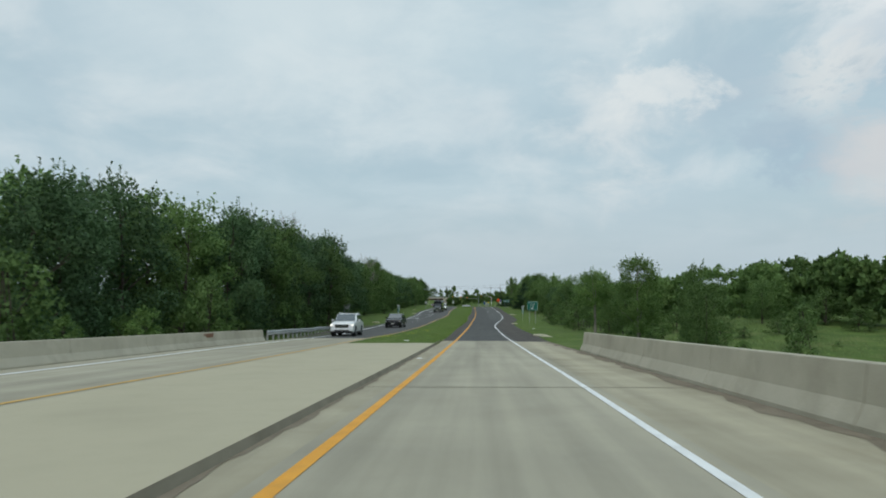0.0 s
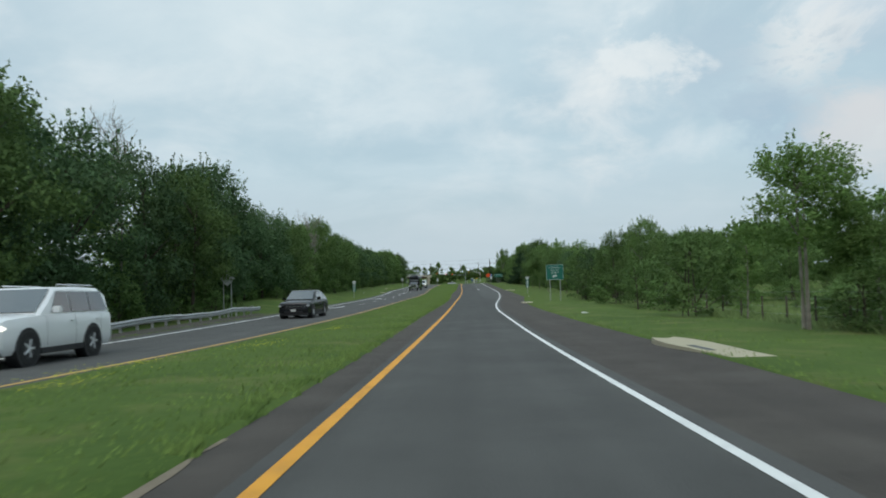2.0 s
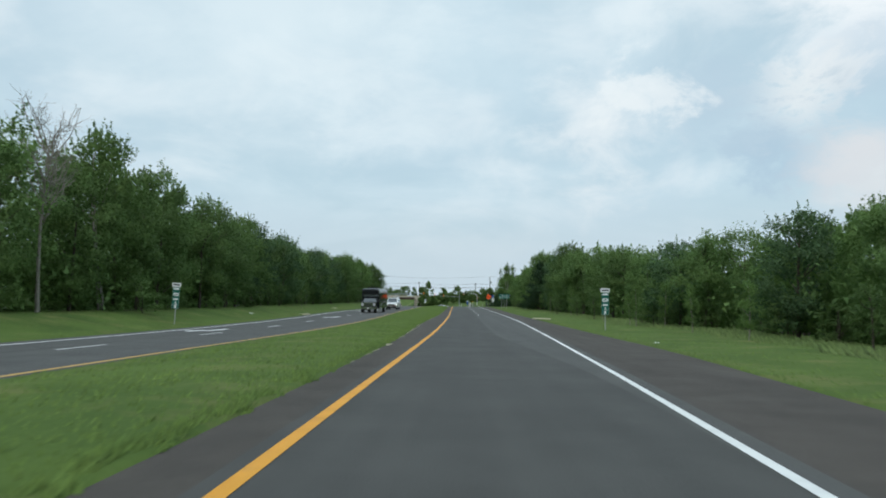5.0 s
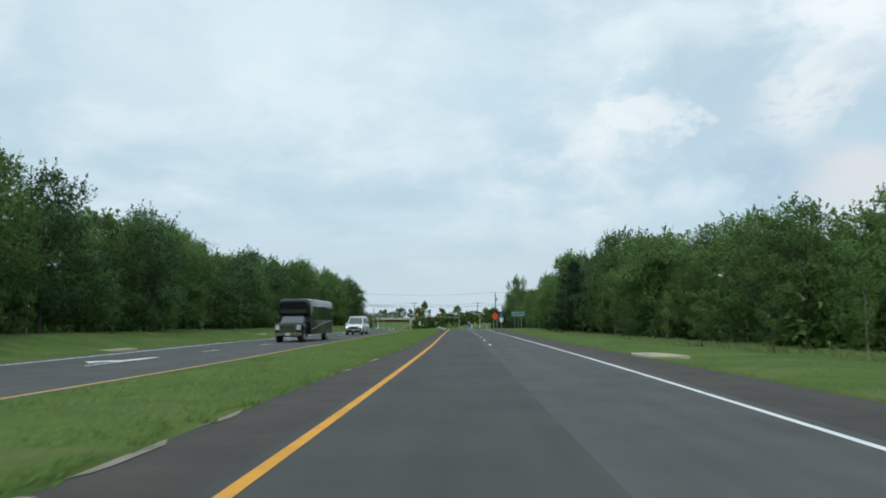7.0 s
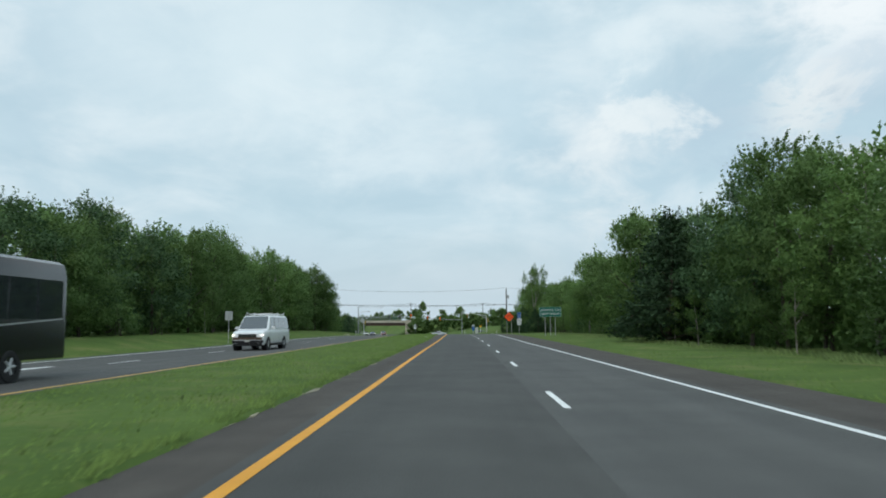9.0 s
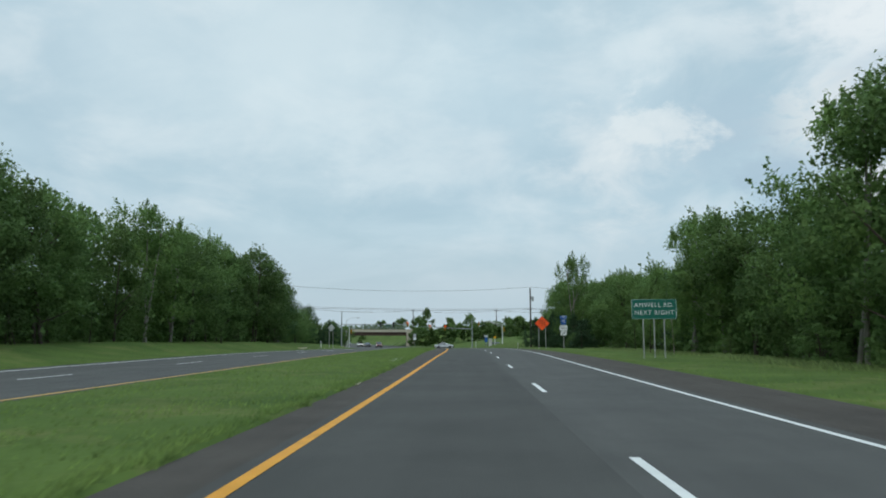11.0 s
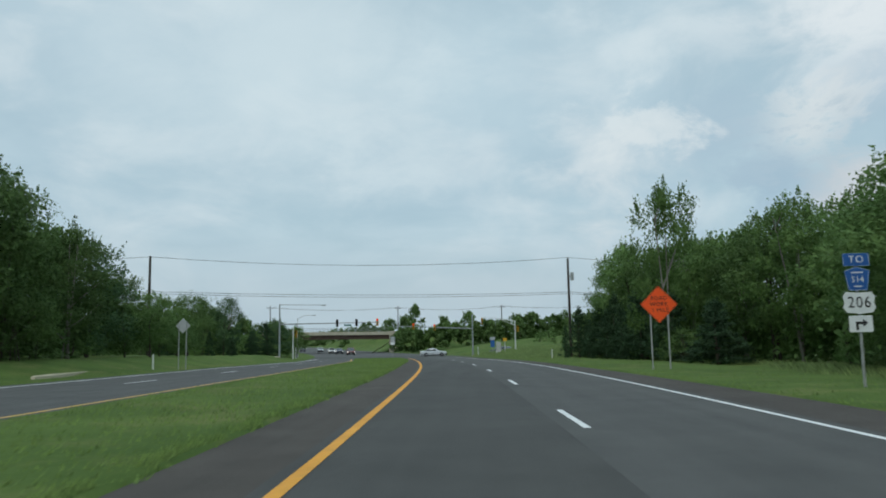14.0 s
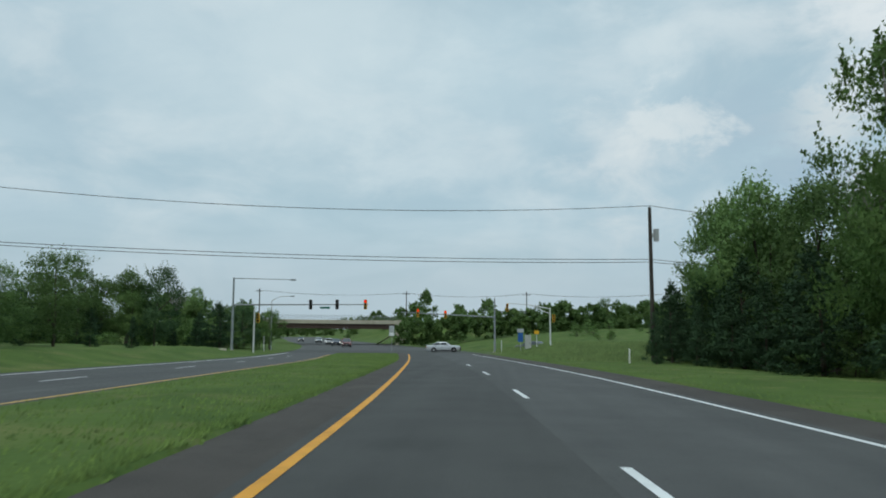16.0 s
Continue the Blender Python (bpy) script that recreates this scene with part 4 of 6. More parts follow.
# evergreens
for x, y, h, w in ((16.4, 254.0, 9.8, 1.45), (17.8, 257.8, 9.2, 1.4), (16.4, 346, 4.4, 1.4), (17.5, 349, 4.8, 1.3), (17.2, 372, 5.6, 1.15), (15.8, 380, 6.4, 1.0), (16.8, 384, 5.6, 1.0), (15.2, 389, 5.6, 0.9), (18.5, 388, 6.6, 1.0), (19.4, 376, 7.0, 1.0), (20.5, 393, 6.4, 1.0), (16.6, 395, 4.6, 0.9)):
    plant("cedar", x, y, h, w)
for x, y, h, k in ((-37, 408, 6.6, "tree"), (-39, 411, 7.2, "tree"), (-41.5, 408, 5.2, "cedar"), (-44, 410, 5.4, "cedar"), (-35, 414, 4.2, "cedar"), (-33.5, 418, 4.6, "cedar"), (-47, 412, 5.0, "cedar"), (-32, 425, 4.0, "tree"), (-36, 430, 4.4, "light"), (-31, 436, 3.6, "tree"), (-40, 440, 5.4, "tree"), (-51, 414, 5.6, "tree"), (-56, 412, 6.0, "cedar"), (-38, 452, 6.0, "tree"), (-45, 446, 6.2, "tree"), (-61, 416, 6.4, "tree")):
    plant(k, x, y, h, 0.9)
# the tall tree and its neighbours at the last wood corner
for x, y, h, k, w in ((17.5, 361.0, 13.6, "light", 0.72), (17.2, 384, 12.0, "tree", 0.95), (18.6, 378.5, 11.6, "tree", 1.0), (21.5, 368.5, 11.5, "light", 0.7), (18.8, 240, 10.4, "tree", 0.9), (19.2, 246, 10.8, "tree", 0.9)):
    plant(k, x, y, h, w)
# the lower belt of trees beyond the left wood
for i in range(34):
    x = -34 - i * 1.9 + rng.uniform(-1, 1)
    plant("back", x, 424 + rng.uniform(0, 16) + 0.25 * (x + 34), rng.uniform(5.6, 8.0), 1.0)
    undergrowth(x, 420 + 0.25 * (x + 34), 3.5)
for x, y, h, k in ((-40.5, 414, 7.4, "tree"), (-44, 415, 8.2, "tree"), (-37, 418, 5.6, "cedar"), (-41, 440, 8.0, "tree"), (-48, 414, 5.4, "cedar"), (-53, 418, 6.0, "tree"), (-58, 414, 5.2, "cedar"), (-66, 416, 6.4, "tree"), (-74, 418, 6.6, "tree"), (-36, 436, 4.2, "tree"), (-42, 446, 4.8, "light"), (-49, 452, 5.6, "tree"), (-56, 470, 7.6, "tree"), (-62, 480, 8.4, "tree"), (-66, 500, 9.0, "tree"), (-72, 512, 9.5, "tree")):
    plant(k, x, y, h, 1.0)
for i in range(60):
    x = -10 + i * 3.2 + rng.uniform(-1.5, 1.5)
    plant("back", x, 545 + rng.uniform(0, 25), rng.uniform(5.0, 8.0), 1.1)
for x, y, h, k, w in ((-35, 409, 9.0, "tree", 0.9), (-38.5, 410, 8.8, "tree", 0.9), (-43, 408, 9.0, "tree", 1.0), (-47.5, 410, 8.6, "tree", 1.0), (-32.0, 413, 7.0, "cedar", 1.1), (-30.8, 417, 6.2, "cedar", 1.1), (-32.5, 431, 6.2, "tree", 1.2), (-31.0, 438, 6.0, "light", 1.2), (-35.5, 434, 6.4, "tree", 1.2), (-34, 443, 6.0, "tree", 1.3), (-38.5, 438, 7.0, "tree", 1.1)):
    plant(k, x, y, h, w)
for i in range(26):
    x = -30.0 - 1.1 * i
    plant("bush" if i % 3 else "lightbush", x, 407 + 5 * rng.uniform(-1, 1) + (22 if i < 6 else 0), rng.uniform(1.2, 2.6), 1.5)
for i in range(34):
    x, y = rng.uniform(13, 44), rng.uniform(424, 482)
    plant("bush" if rng.uniform() < 0.6 else "lightbush", x, y + 18, rng.uniform(1.4, 2.8), 1.15)
for x, y, h, w in ((16.2, 366, 6.8, 1.0), (15.6, 375, 7.4, 0.9), (16.6, 358, 6.0, 1.1), (14.6, 386.5, 6.0, 1.0), (15.4, 383, 6.8, 0.9)):
    plant("cedar", x, y, h, w)
for x, y, h, w in ((11.1, 377.4, 5.6, 0.85), (13.2, 376.2, 6.6, 0.8), (14.7, 374.6, 5.2, 0.9), (13.0, 381.4, 6.2, 0.8), (15.6, 371.5, 5.6, 0.9), (-28.0, 383, 4.8, 1.0), (-31.6, 380.4, 4.6, 1.0), (-26.4, 386, 4.2, 0.9)):
    plant("cedar", x, y, h, w)
plant("tree", -29.9, 381.5, 7.2, 1.25, 3)
for i in range(54):
    plant("back", -18 + i * 1.7 + rng.uniform(-0.6, 0.6), 492 + rng.uniform(0, 9), rng.uniform(5.4, 7.4), 1.1)
for y in steps(350, 392, 2.6):
    plant("bush", 16.9 + rng.uniform(-0.6, 1.2), y, rng.uniform(1.6, 3.0), 1.2)
for i in range(40):
    plant("back", -135 + i * 2.2, 766 + rng.uniform(0, 12), rng.uniform(7, 10), 1.2)
# far woods behind the crossing
for i in range(46):
    x = -64 + i * 4.6 + rng.uniform(-1.5, 1.5)
    y = 520 + rng.uniform(0, 40) + (60 if x < -22 else 0) + 0.1 * abs(x)
    if -72 < x < -24:
        y += 60
    plant("back", x, y, rng.uniform(6.5, 9.5), 1.0, sink=0.3)
for x, y, h in ((-18.5, 541, 7.6), (-17.0, 544, 7.0), (-13, 548, 5.5), (26, 500, 8.6), (33, 512, 8.8), (18, 520, 8.0), (42, 520, 9.0), (55, 500, 9.0), (66, 505, 10), (8, 536, 6.0)):
    plant("tree", x, y, h, 0.9)
tagged(new("far_woods", leaf_mesh("far_woods", np.concatenate([p for p, _ in FAR]), 0.54, leaf, heart=np.concatenate([h for _, h in FAR]))), "dense green foliage of far woods", "woods", kind="stuff")
tagged(new("deep_woods", leaf_mesh("deep_woods", np.concatenate([p for p, _ in DEEP]), 0.40, leaf, heart=np.concatenate([h for _, h in DEEP]))), "dense green foliage of the woods behind the first trees", "woods", kind="stuff")


petal_yellow = surface("yellow_petals", (0.30, 0.34, 0.03), (0.52, 0.50, 0.05), 3.0, 0.8, 0.0, 20, island=0.3, spec=0.1)
petal_white = surface("white_petals", (0.30, 0.34, 0.24), (0.46, 0.48, 0.40), 3.0, 0.8, 0.0, 20, island=0.3, spec=0.1)


def grass_tufts(name, label, spots, tall, seed_count, mat=None):
    """Blades of grass, many, in one mesh."""
    pts = []
    while len(pts) < seed_count:
        pts += spots()
    pts = np.array(pts[:seed_count])
    n = len(pts)
    h = tall * rng.uniform(0.4, 1.3, n)[:, None]
    a = rng.uniform(-0.9, 0.9, n)
    side = np.stack([np.cos(a), np.sin(a), 0 * a], 1) * (0.012 + 0.10 * h)
    leanv = (rng.normal(size=(n, 3)) * (0.4, 0.4, 0) + (0, 1.1, 0)) * h
    v = np.stack([pts - side, pts + side, pts + leanv + (0, 0, 1) * h], 1).reshape(-1, 3)
    me = bpy.data.meshes.new(name)
    me.vertices.add(3 * n)
    me.vertices.foreach_set("co", v.ravel())
    me.loops.add(3 * n)
    me.loops.foreach_set("vertex_index", np.arange(3 * n))
    me.polygons.add(n)
    me.polygons.foreach_set("loop_start", np.arange(n) * 3)
    me.update(calc_edges=True)
    me.materials.append(mat or blade)
    up = np.repeat(rng.normal(size=(n, 3)) * 0.25 + (0, 0, 1), 3, axis=0)
    me.normals_split_custom_set_from_vertices((up / np.linalg.norm(up, axis=1)[:, None]).tolist())
    tagged(new(name, me), label, "grass", kind="stuff")


def median_spots():
    out = []
    for _ in range(2000):
        y = rng.uniform(38.3, NOSE - 1)
        a, b = opp_y(y) + 0.35 + max(0.0, (40.5 - y) / 2.3) * 5.2, edge_m(y)
        x = b - (b - a) * rng.uniform(0, 1) ** 1.6 + 0.07 * math.sin(y * 3.1) + 0.06 * math.sin(y * 7.7) + 0.10 * noise.noise(Vector((0, y * 0.9, 4)))
        u = (x - a) / (b - a)
        out.append((x, y, road_z(y) + 0.015 + 0.1 * 4 * max(0, u * (1 - u)) * step(NOSE, NOSE - 12, y) * step(38.2, 44, y) - 0.01))
    return out


def verge_spots():
    out = []
    for _ in range(2000):
        y = rng.uniform(44, 418)
        if rng.uniform() < 0.55:
            x = edge_r(y) + 10 * rng.uniform(0, 1) ** 2
        else:
            x = opp_e(y) - 7 * rng.uniform(0, 1) ** 2
        out.append((x, y, ground_z(x, y) - 0.01))
    return out


def edge_spots():
    out = []
    for _ in range(2000):
        y = rng.uniform(40.5, 412)
        if noise.noise(Vector((2.0, y * 0.55, 1.0))) + 0.5 * noise.noise(Vector((7.0, y * 2.1, 1.0))) < -0.12:
            continue
        out.append((edge_m(y) - 0.03 - abs(rng.normal()) * 0.16 + 0.09 * noise.noise(Vector((0, y * 0.9, 4))) + 0.05 * math.sin(y * 3.1), y, road_z(y)))
    return out


PATCHES = ((-7.0, 58.1, 1.1), (-6.6, 59.8, 0.9), (-5.8, 55.5, 1.0), (-5.0, 64.0, 1.2), (-4.2, 72.0, 1.0))
PALE = ((-1.6, 281.9, 0.7), (-1.5, 280.6, 0.6), (-2.4, 283.2, 0.7), (-3.0, 277.0, 0.5))


def flower_spots(patches):
    def spots():
        out = []
        for x, y, r in patches:
            for _ in range(100):
                p, q = x + rng.normal() * r * 0.3, y + rng.normal() * r
                a, b = opp_y(q) + 0.35, edge_m(q)
                u = min(max((p - a) / (b - a), 0), 1)
                out.append((p, q, road_z(q) + 0.04 + 0.1 * 4 * u * (1 - u)))
        return out
    return spots


def hill_spots():
    out = []
    for _ in range(2000):
        pick = rng.uniform()
        if pick < 0.16:
            x, y = rng.uniform(14, 34), rng.uniform(30, 112)
        elif pick < 0.32:
            y = rng.uniform(56, 134)
            x = 12.2 + 3.2 * rng.uniform(0, 1)
        elif pick < 0.7:
            y = rng.uniform(385, 446)
            x = edge_r(y) + 2.5 + 13 * rng.uniform(0, 1)
        else:
            y = rng.uniform(112, 385)
            x = front_r(y) - 3.4 * rng.uniform(0, 1) ** 1.5
        if noise.noise(Vector((x * 0.4, y * 0.4, 2.0))) > -0.25:
            out.append((x, y, ground_z(x, y) - 0.01))
    return out


rough_blade = surface("rough_grass_blades", (0.078, 0.122, 0.036), (0.140, 0.180, 0.058), 0.5, 0.8, 0.0, 3.0, island=0.35, spec=0.1)
grass_tufts("rough_grass", "tall rough yellowish grass at the wood's foot and on the bank", hill_spots, 0.24, 70000, rough_blade)
grass_tufts("edge_grass", "ragged taller grass tufts along the median's edge", edge_spots, 0.115, 60000)
grass_tufts("yellow_flowers", "small yellow flower patches in the median grass", flower_spots(PATCHES), 0.022, 520, petal_yellow)
grass_tufts("white_clover", "faint white clover patches in the median grass", flower_spots(PALE), 0.02, 130, petal_white)
grass_tufts("median_grass", "short green grass blades on the median", median_spots, 0.065, 110000)
grass_tufts("verge_grass", "short green grass blades on the verges", verge_spots, 0.07, 60000)


# ---- signs, poles and other roadside things ----
sign_green = surface("green_sign_sheeting", (0.010, 0.115, 0.085), (0.016, 0.145, 0.105), 4.0, 0.5, 0.02, 90, own=True)
sign_white = surface("white_sign_sheeting", (0.66, 0.68, 0.68), (0.76, 0.77, 0.77), 4.0, 0.5, 0.02, 90, own=True)
sign_orange = surface("orange_sign_sheeting", (0.86, 0.085, 0.012), (0.95, 0.115, 0.018), 4.0, 0.45, 0.02, 90, own=True)
sign_blue = surface("blue_sign_sheeting", (0.018, 0.085, 0.30), (0.03, 0.12, 0.37), 4.0, 0.5, 0.02, 90, own=True)
sign_black = surface("black_lettering", (0.012, 0.012, 0.012), (0.025, 0.025, 0.025), 5.0, 0.6, 0.0, 60, own=True)
sign_back = surface("bare_aluminium", (0.36, 0.38, 0.38), (0.48, 0.50, 0.50), 3.0, 0.55, 0.05, 50, metal=0.3, own=True)
sign_yellow = surface("yellow_signal_paint", (0.66, 0.36, 0.015), (0.78, 0.45, 0.03), 4.0, 0.5, 0.05, 60, own=True)
wood_pole = surface("weathered_pole_wood", (0.035, 0.030, 0.026), (0.085, 0.072, 0.060), 2.0, 0.95, 0.6, 30, own=True)
pale_pole = surface("pale_painted_steel", (0.52, 0.53, 0.52), (0.66, 0.67, 0.66), 3.0, 0.55, 0.05, 40, own=True)
grey_pole = surface("grey_galvanised_pole", (0.24, 0.26, 0.27), (0.36, 0.38, 0.39), 3.0, 0.55, 0.05, 40, metal=0.35, own=True)
lamp_red = glow("red_signal_lens", (1.0, 0.0, 0.004), 1.5)
lens_dark = surface("dark_signal_lens", (0.015, 0.012, 0.010), (0.03, 0.03, 0.025), 6.0, 0.3, 0.0, 50, own=True)
cabinet_grey = surface("cabinet_aluminium", (0.40, 0.41, 0.38), (0.52, 0.53, 0.50), 3.0, 0.6, 0.05, 50, own=True)
litter_white = surface("white_litter", (0.62, 0.62, 0.60), (0.78, 0.78, 0.76), 6.0, 0.7, 0.4, 40, own=True)


def words(text, size, material, parent, x, z, y=-0.012, wide=1.0):
    """Lettering standing upright, facing -y, centred at x, z."""
    cu = bpy.data.curves.new("lettering", "FONT")
    cu.body, cu.size, cu.align_x, cu.align_y, cu.extrude = text, size, "CENTER", "CENTER", 0.002
    cu.resolution_u = 3
    cu.space_character = 1.14
    tmp = bpy.data.objects.new("lettering", cu)
    me = bpy.data.meshes.new_from_object(tmp)
    bpy.data.objects.remove(tmp)
    bpy.data.curves.remove(cu)
    me.materials.clear()
    me.materials.append(material)
    me.transform(Matrix.Translation((x, y, z)) @ Euler((math.pi / 2, 0, 0)).to_matrix().to_4x4() @ Matrix.Diagonal((wide, 1, 1, 1)))
    o = new("lettering", me)
    o.parent = parent
    o["label"] = "lettering " + " ".join(w for w in text.split() if w.isalpha()).lower() if any(c.isalpha() for c in text) else "route digits"
    return o


def bars(parent, material, rows, y=-0.012):
    """Plain bars where lettering cannot be read: (x, z, width, height)."""
    for x, z, w, h in rows:
        bm = bmesh.new()
        box(bm, x - w / 2, x + w / 2, y - 0.002, y + 0.004, z - h / 2, z + h / 2)
        part("bar", bm, material, parent)


def panel(parent, name, outline, x, z, material, y=0.0, border=None, inset=0.03, label=""):
    bm = bmesh.new()
    plate(bm, [(x + a, z + b) for a, b in outline], y - 0.004, y + 0.004)
    o = part(name, bm, material, parent, label)
    if border is not None:
        bm = bmesh.new()
        k = 1 - inset
        n = len(outline)
        o1 = [bm.verts.new((x + a * k, y - 0.0055, z + b * k)) for a, b in outline]
        o2 = [bm.verts.new((x + a * (k - inset * 0.75), y - 0.0055, z + b * (k - inset * 0.75))) for a, b in outline]
        for i in range(n):
            bm.faces.new((o1[i], o1[(i + 1) % n], o2[(i + 1) % n], o2[i]))
        bmesh.ops.recalc_face_normals(bm, faces=bm.faces)
        part("border", bm, border, o)
    return o


def posts(parent, xs, z0, z1, material=None, w=0.03, y=0.05):
    for x in xs:
        bm = bmesh.new()
        box(bm, x - w, x + w, y - 0.02, y + 0.02, z0, z1, 0.006)
        part("post", bm, material or post_steel, parent)


def arrow_right(parent, material, x, z, s, y=-0.012):
    bm = bmesh.new()
    plate(bm, [(x + a * s, z + b * s) for a, b in ((-0.5, -0.5), (-0.3, -0.5), (-0.3, 0.0), (0.1, 0.0), (0.1, -0.2), (0.5, 0.12), (0.1, 0.44), (0.1, 0.22), (-0.5, 0.22))], y - 0.002, y + 0.002)
    part("arrow", bm, material, parent)


# green district sign
g0 = ground_z(9.15, 111.2)
s = thing("guide_sign", pose(9.15, 111.2, g0), "square green guide sign on two steel posts in the verge", "road sign")
p0 = panel(s, "panel", rounded(1.57, 1.38, 0.07), 0, 3.04 - g0, sign_green, border=sign_white)
words("HILLSBOROUGH", 0.16, sign_white, p0, 0, 3.47 - g0, wide=0.84)
words("BUSINESS", 0.17, sign_white, p0, 0, 3.23 - g0, wide=0.9)
words("DISTRICT", 0.17, sign_white, p0, 0, 2.99 - g0, wide=0.9)
arrow_right(p0, sign_white, 0.0, 2.68 - g0, 0.36)
posts(s, (-0.46, 0.46), -0.4, 3.6 - g0)

# the exit sign
g0 = ground_z(11.87, 285.4)
s = thing("guide_sign", pose(11.87, 285.4, g0), "wide green road-name sign on three steel posts", "road sign")
p0 = panel(s, "panel", rounded(2.43, 1.07, 0.06), 0, 2.62 - g0, sign_green, border=sign_white, inset=0.02)
words("AMWELL RD.", 0.33, sign_white, p0, 0, 2.83 - g0, wide=1.0)
words("NEXT RIGHT", 0.33, sign_white, p0, 0, 2.42 - g0, wide=1.0)
posts(s, (-0.60, -0.02, 0.52), -0.4, 3.0 - g0, w=0.032)

# orange work sign
g0 = ground_z(10.15, 334.3)
s = thing("work_sign", pose(10.15, 334.3, g0), "bright orange diamond road work sign on two posts", "road sign")
d = 0.84
p0 = panel(s, "panel", [(0, d), (-0.05, d - 0.02), (-d + 0.02, 0.05), (-d, 0), (-d + 0.02, -0.05), (-0.05, -d + 0.02), (0, -d), (0.05, -d + 0.02), (d - 0.02, -0.05), (d, 0), (d - 0.02, 0.05), (0.05, d - 0.02)], 0, 2.70 - g0, sign_orange, border=sign_black, inset=0.035)
words("ROAD", 0.25, sign_black, p0, 0, 2.98 - g0)
words("WORK", 0.25, sign_black, p0, 0, 2.71 - g0)
words("1 MILE", 0.25, sign_black, p0, 0.05, 2.43 - g0)
posts(s, (-0.40, 0.40), -0.4, 2.9 - g0, w=0.035)

# route assembly
g0 = ground_z(10.68, 317.2)
s = thing("route_sign", pose(10.68, 317.2, g0), "stacked blue and white route markers on one post", "road sign")
p0 = panel(s, "panel", rounded(0.62, 0.31, 0.03), 0, 2.99 - g0, sign_blue, border=sign_white, label="small blue plate")
words("TO", 0.24, sign_white, p0, 0, 2.99 - g0)
p0 = panel(s, "panel", [(-0.30, 0.20), (0, 0.29), (0.30, 0.20), (0.22, -0.28), (-0.22, -0.28)], 0, 2.53 - g0, sign_blue, border=sign_white, label="blue five-sided county shield")
words("514", 0.21, sign_white, p0, 0, 2.51 - g0, wide=0.85)
bars(p0, sign_white, [(0, 2.68 - g0, 0.28, 0.03), (0, 2.35 - g0, 0.18, 0.03)])
p0 = panel(s, "panel", [(-0.30, 0.26), (0, 0.235), (0.30, 0.26), (0.38, 0.14), (0.35, 0.0), (0.385, -0.12), (0.30, -0.235), (0.16, -0.25), (0, -0.265), (-0.16, -0.25), (-0.30, -0.235), (-0.385, -0.12), (-0.35, 0.0), (-0.38, 0.14)], 0, 1.96 - g0, sign_white, label="white shield-shaped route marker")
words("206", 0.38, sign_black, p0, 0, 1.96 - g0, wide=0.88)
p0 = panel(s, "panel", rounded(0.55, 0.39, 0.03), 0, 1.46 - g0, sign_white, label="small white arrow plate")
arrow_right(p0, sign_black, 0.02, 1.45 - g0, 0.28)
posts(s, (0.0,), -0.4, 3.05 - g0)


def mile_sign(x, y, turn, tilt=0.0):
    g = ground_z(x, y)
    r = thing("mile_marker_sign", pose(x, y, g, 0, tilt, turn), "tall narrow green mile sign under a white plate", "road sign", "mile signs")
    top = 2.55 - 0.0
    panel(r, "panel", rounded(0.56, 0.25, 0.02), 0, top - 0.13, sign_white, label="white plate with dark bar")
    bars(r.children[-1], sign_black, [(0, top - 0.13, 0.40, 0.08)])
    p1 = panel(r, "panel", rounded(0.44, 1.32, 0.03), 0, top - 0.94, sign_green, border=sign_white)
    panel(p1, "route_plate", rounded(0.34, 0.21, 0.08), 0, top - 0.72, sign_white, y=-0.008)
    words("206", 0.17, sign_black, p1.children[-1], 0, top - 0.72, y=-0.016)
    bars(p1, sign_white, [(0, top - 0.38, 0.34, 0.10), (0, top - 1.02, 0.30, 0.10), (0, top - 1.24, 0.07, 0.16), (0, top - 1.47, 0.12, 0.16), (0, top - 1.34, 0.38, 0.015)])
    posts(r, (0.0,), -0.4, top - 0.2)
    return r


mile_sign(10.45, 157.3, 0)
mile_sign(-15.95, 157.3, 0, 2.0)


def back_sign(x, y, z, half, label):
    g = ground_z(x, y)
    r = thing("warning_sign", pose(x, y, g), label, "road sign", "signs seen from behind")
    panel(r, "panel", [(0, half), (-half, 0), (0, -half), (half, 0)], 0, z - g, sign_back)
    posts(r, (-half * 0.5, half * 0.5), -0.4, z - g + half * 0.45, y=-0.03)


back_sign(-16.75, 98.5, 3.32, 0.58, "grey back of a diamond warning sign behind the guard rail")
back_sign(-17.7, 348.5, 2.50, 0.50, "grey back of a large diamond sign on two posts")
g0 = ground_z(-17.2, 263)
s = thing("speed_sign", pose(-17.2, 263, g0), "grey back of a small square road sign", "road sign")
panel(s, "panel", rounded(0.62, 0.75, 0.04), 0, 2.3, sign_back)
posts(s, (0,), -0.4, 2.6, y=-0.03)


# fence along the meadow
def fence():
    root = thing("wire_fence", pose(0, 0, 0), "wire fence on dark posts at the meadow's edge", "fence")
    pm = bpy.data.meshes.new("post")
    bm = bmesh.new()
    tube(bm, (0, 0, -0.4), (0, 0, 1.0), 0.045, 0.04, 8)
    bm.to_mesh(pm)
    bm.free()
    pm.materials.append(bark)
    ys = steps(60, 132, 2.4)
    for y in ys:
        o = part("post", pm, None, root)
        x = 13.3 + 0.9 * step(90, 130, y)
        o.location = (x, y, ground_z(x, y))
    for h in (0.3, 0.6, 0.9, 1.15):
        bm = bmesh.new()
        pts = [(13.3 + 0.9 * step(90, 130, y) - 0.05, y, ground_z(13.3 + 0.9 * step(90, 130, y), y) + h) for y in ys]
        for p, q in zip(pts, pts[1:]):
            tube(bm, p, q, 0.003, 0.003, 3)
        part("wire", bm, grey_pole, root)


fence()


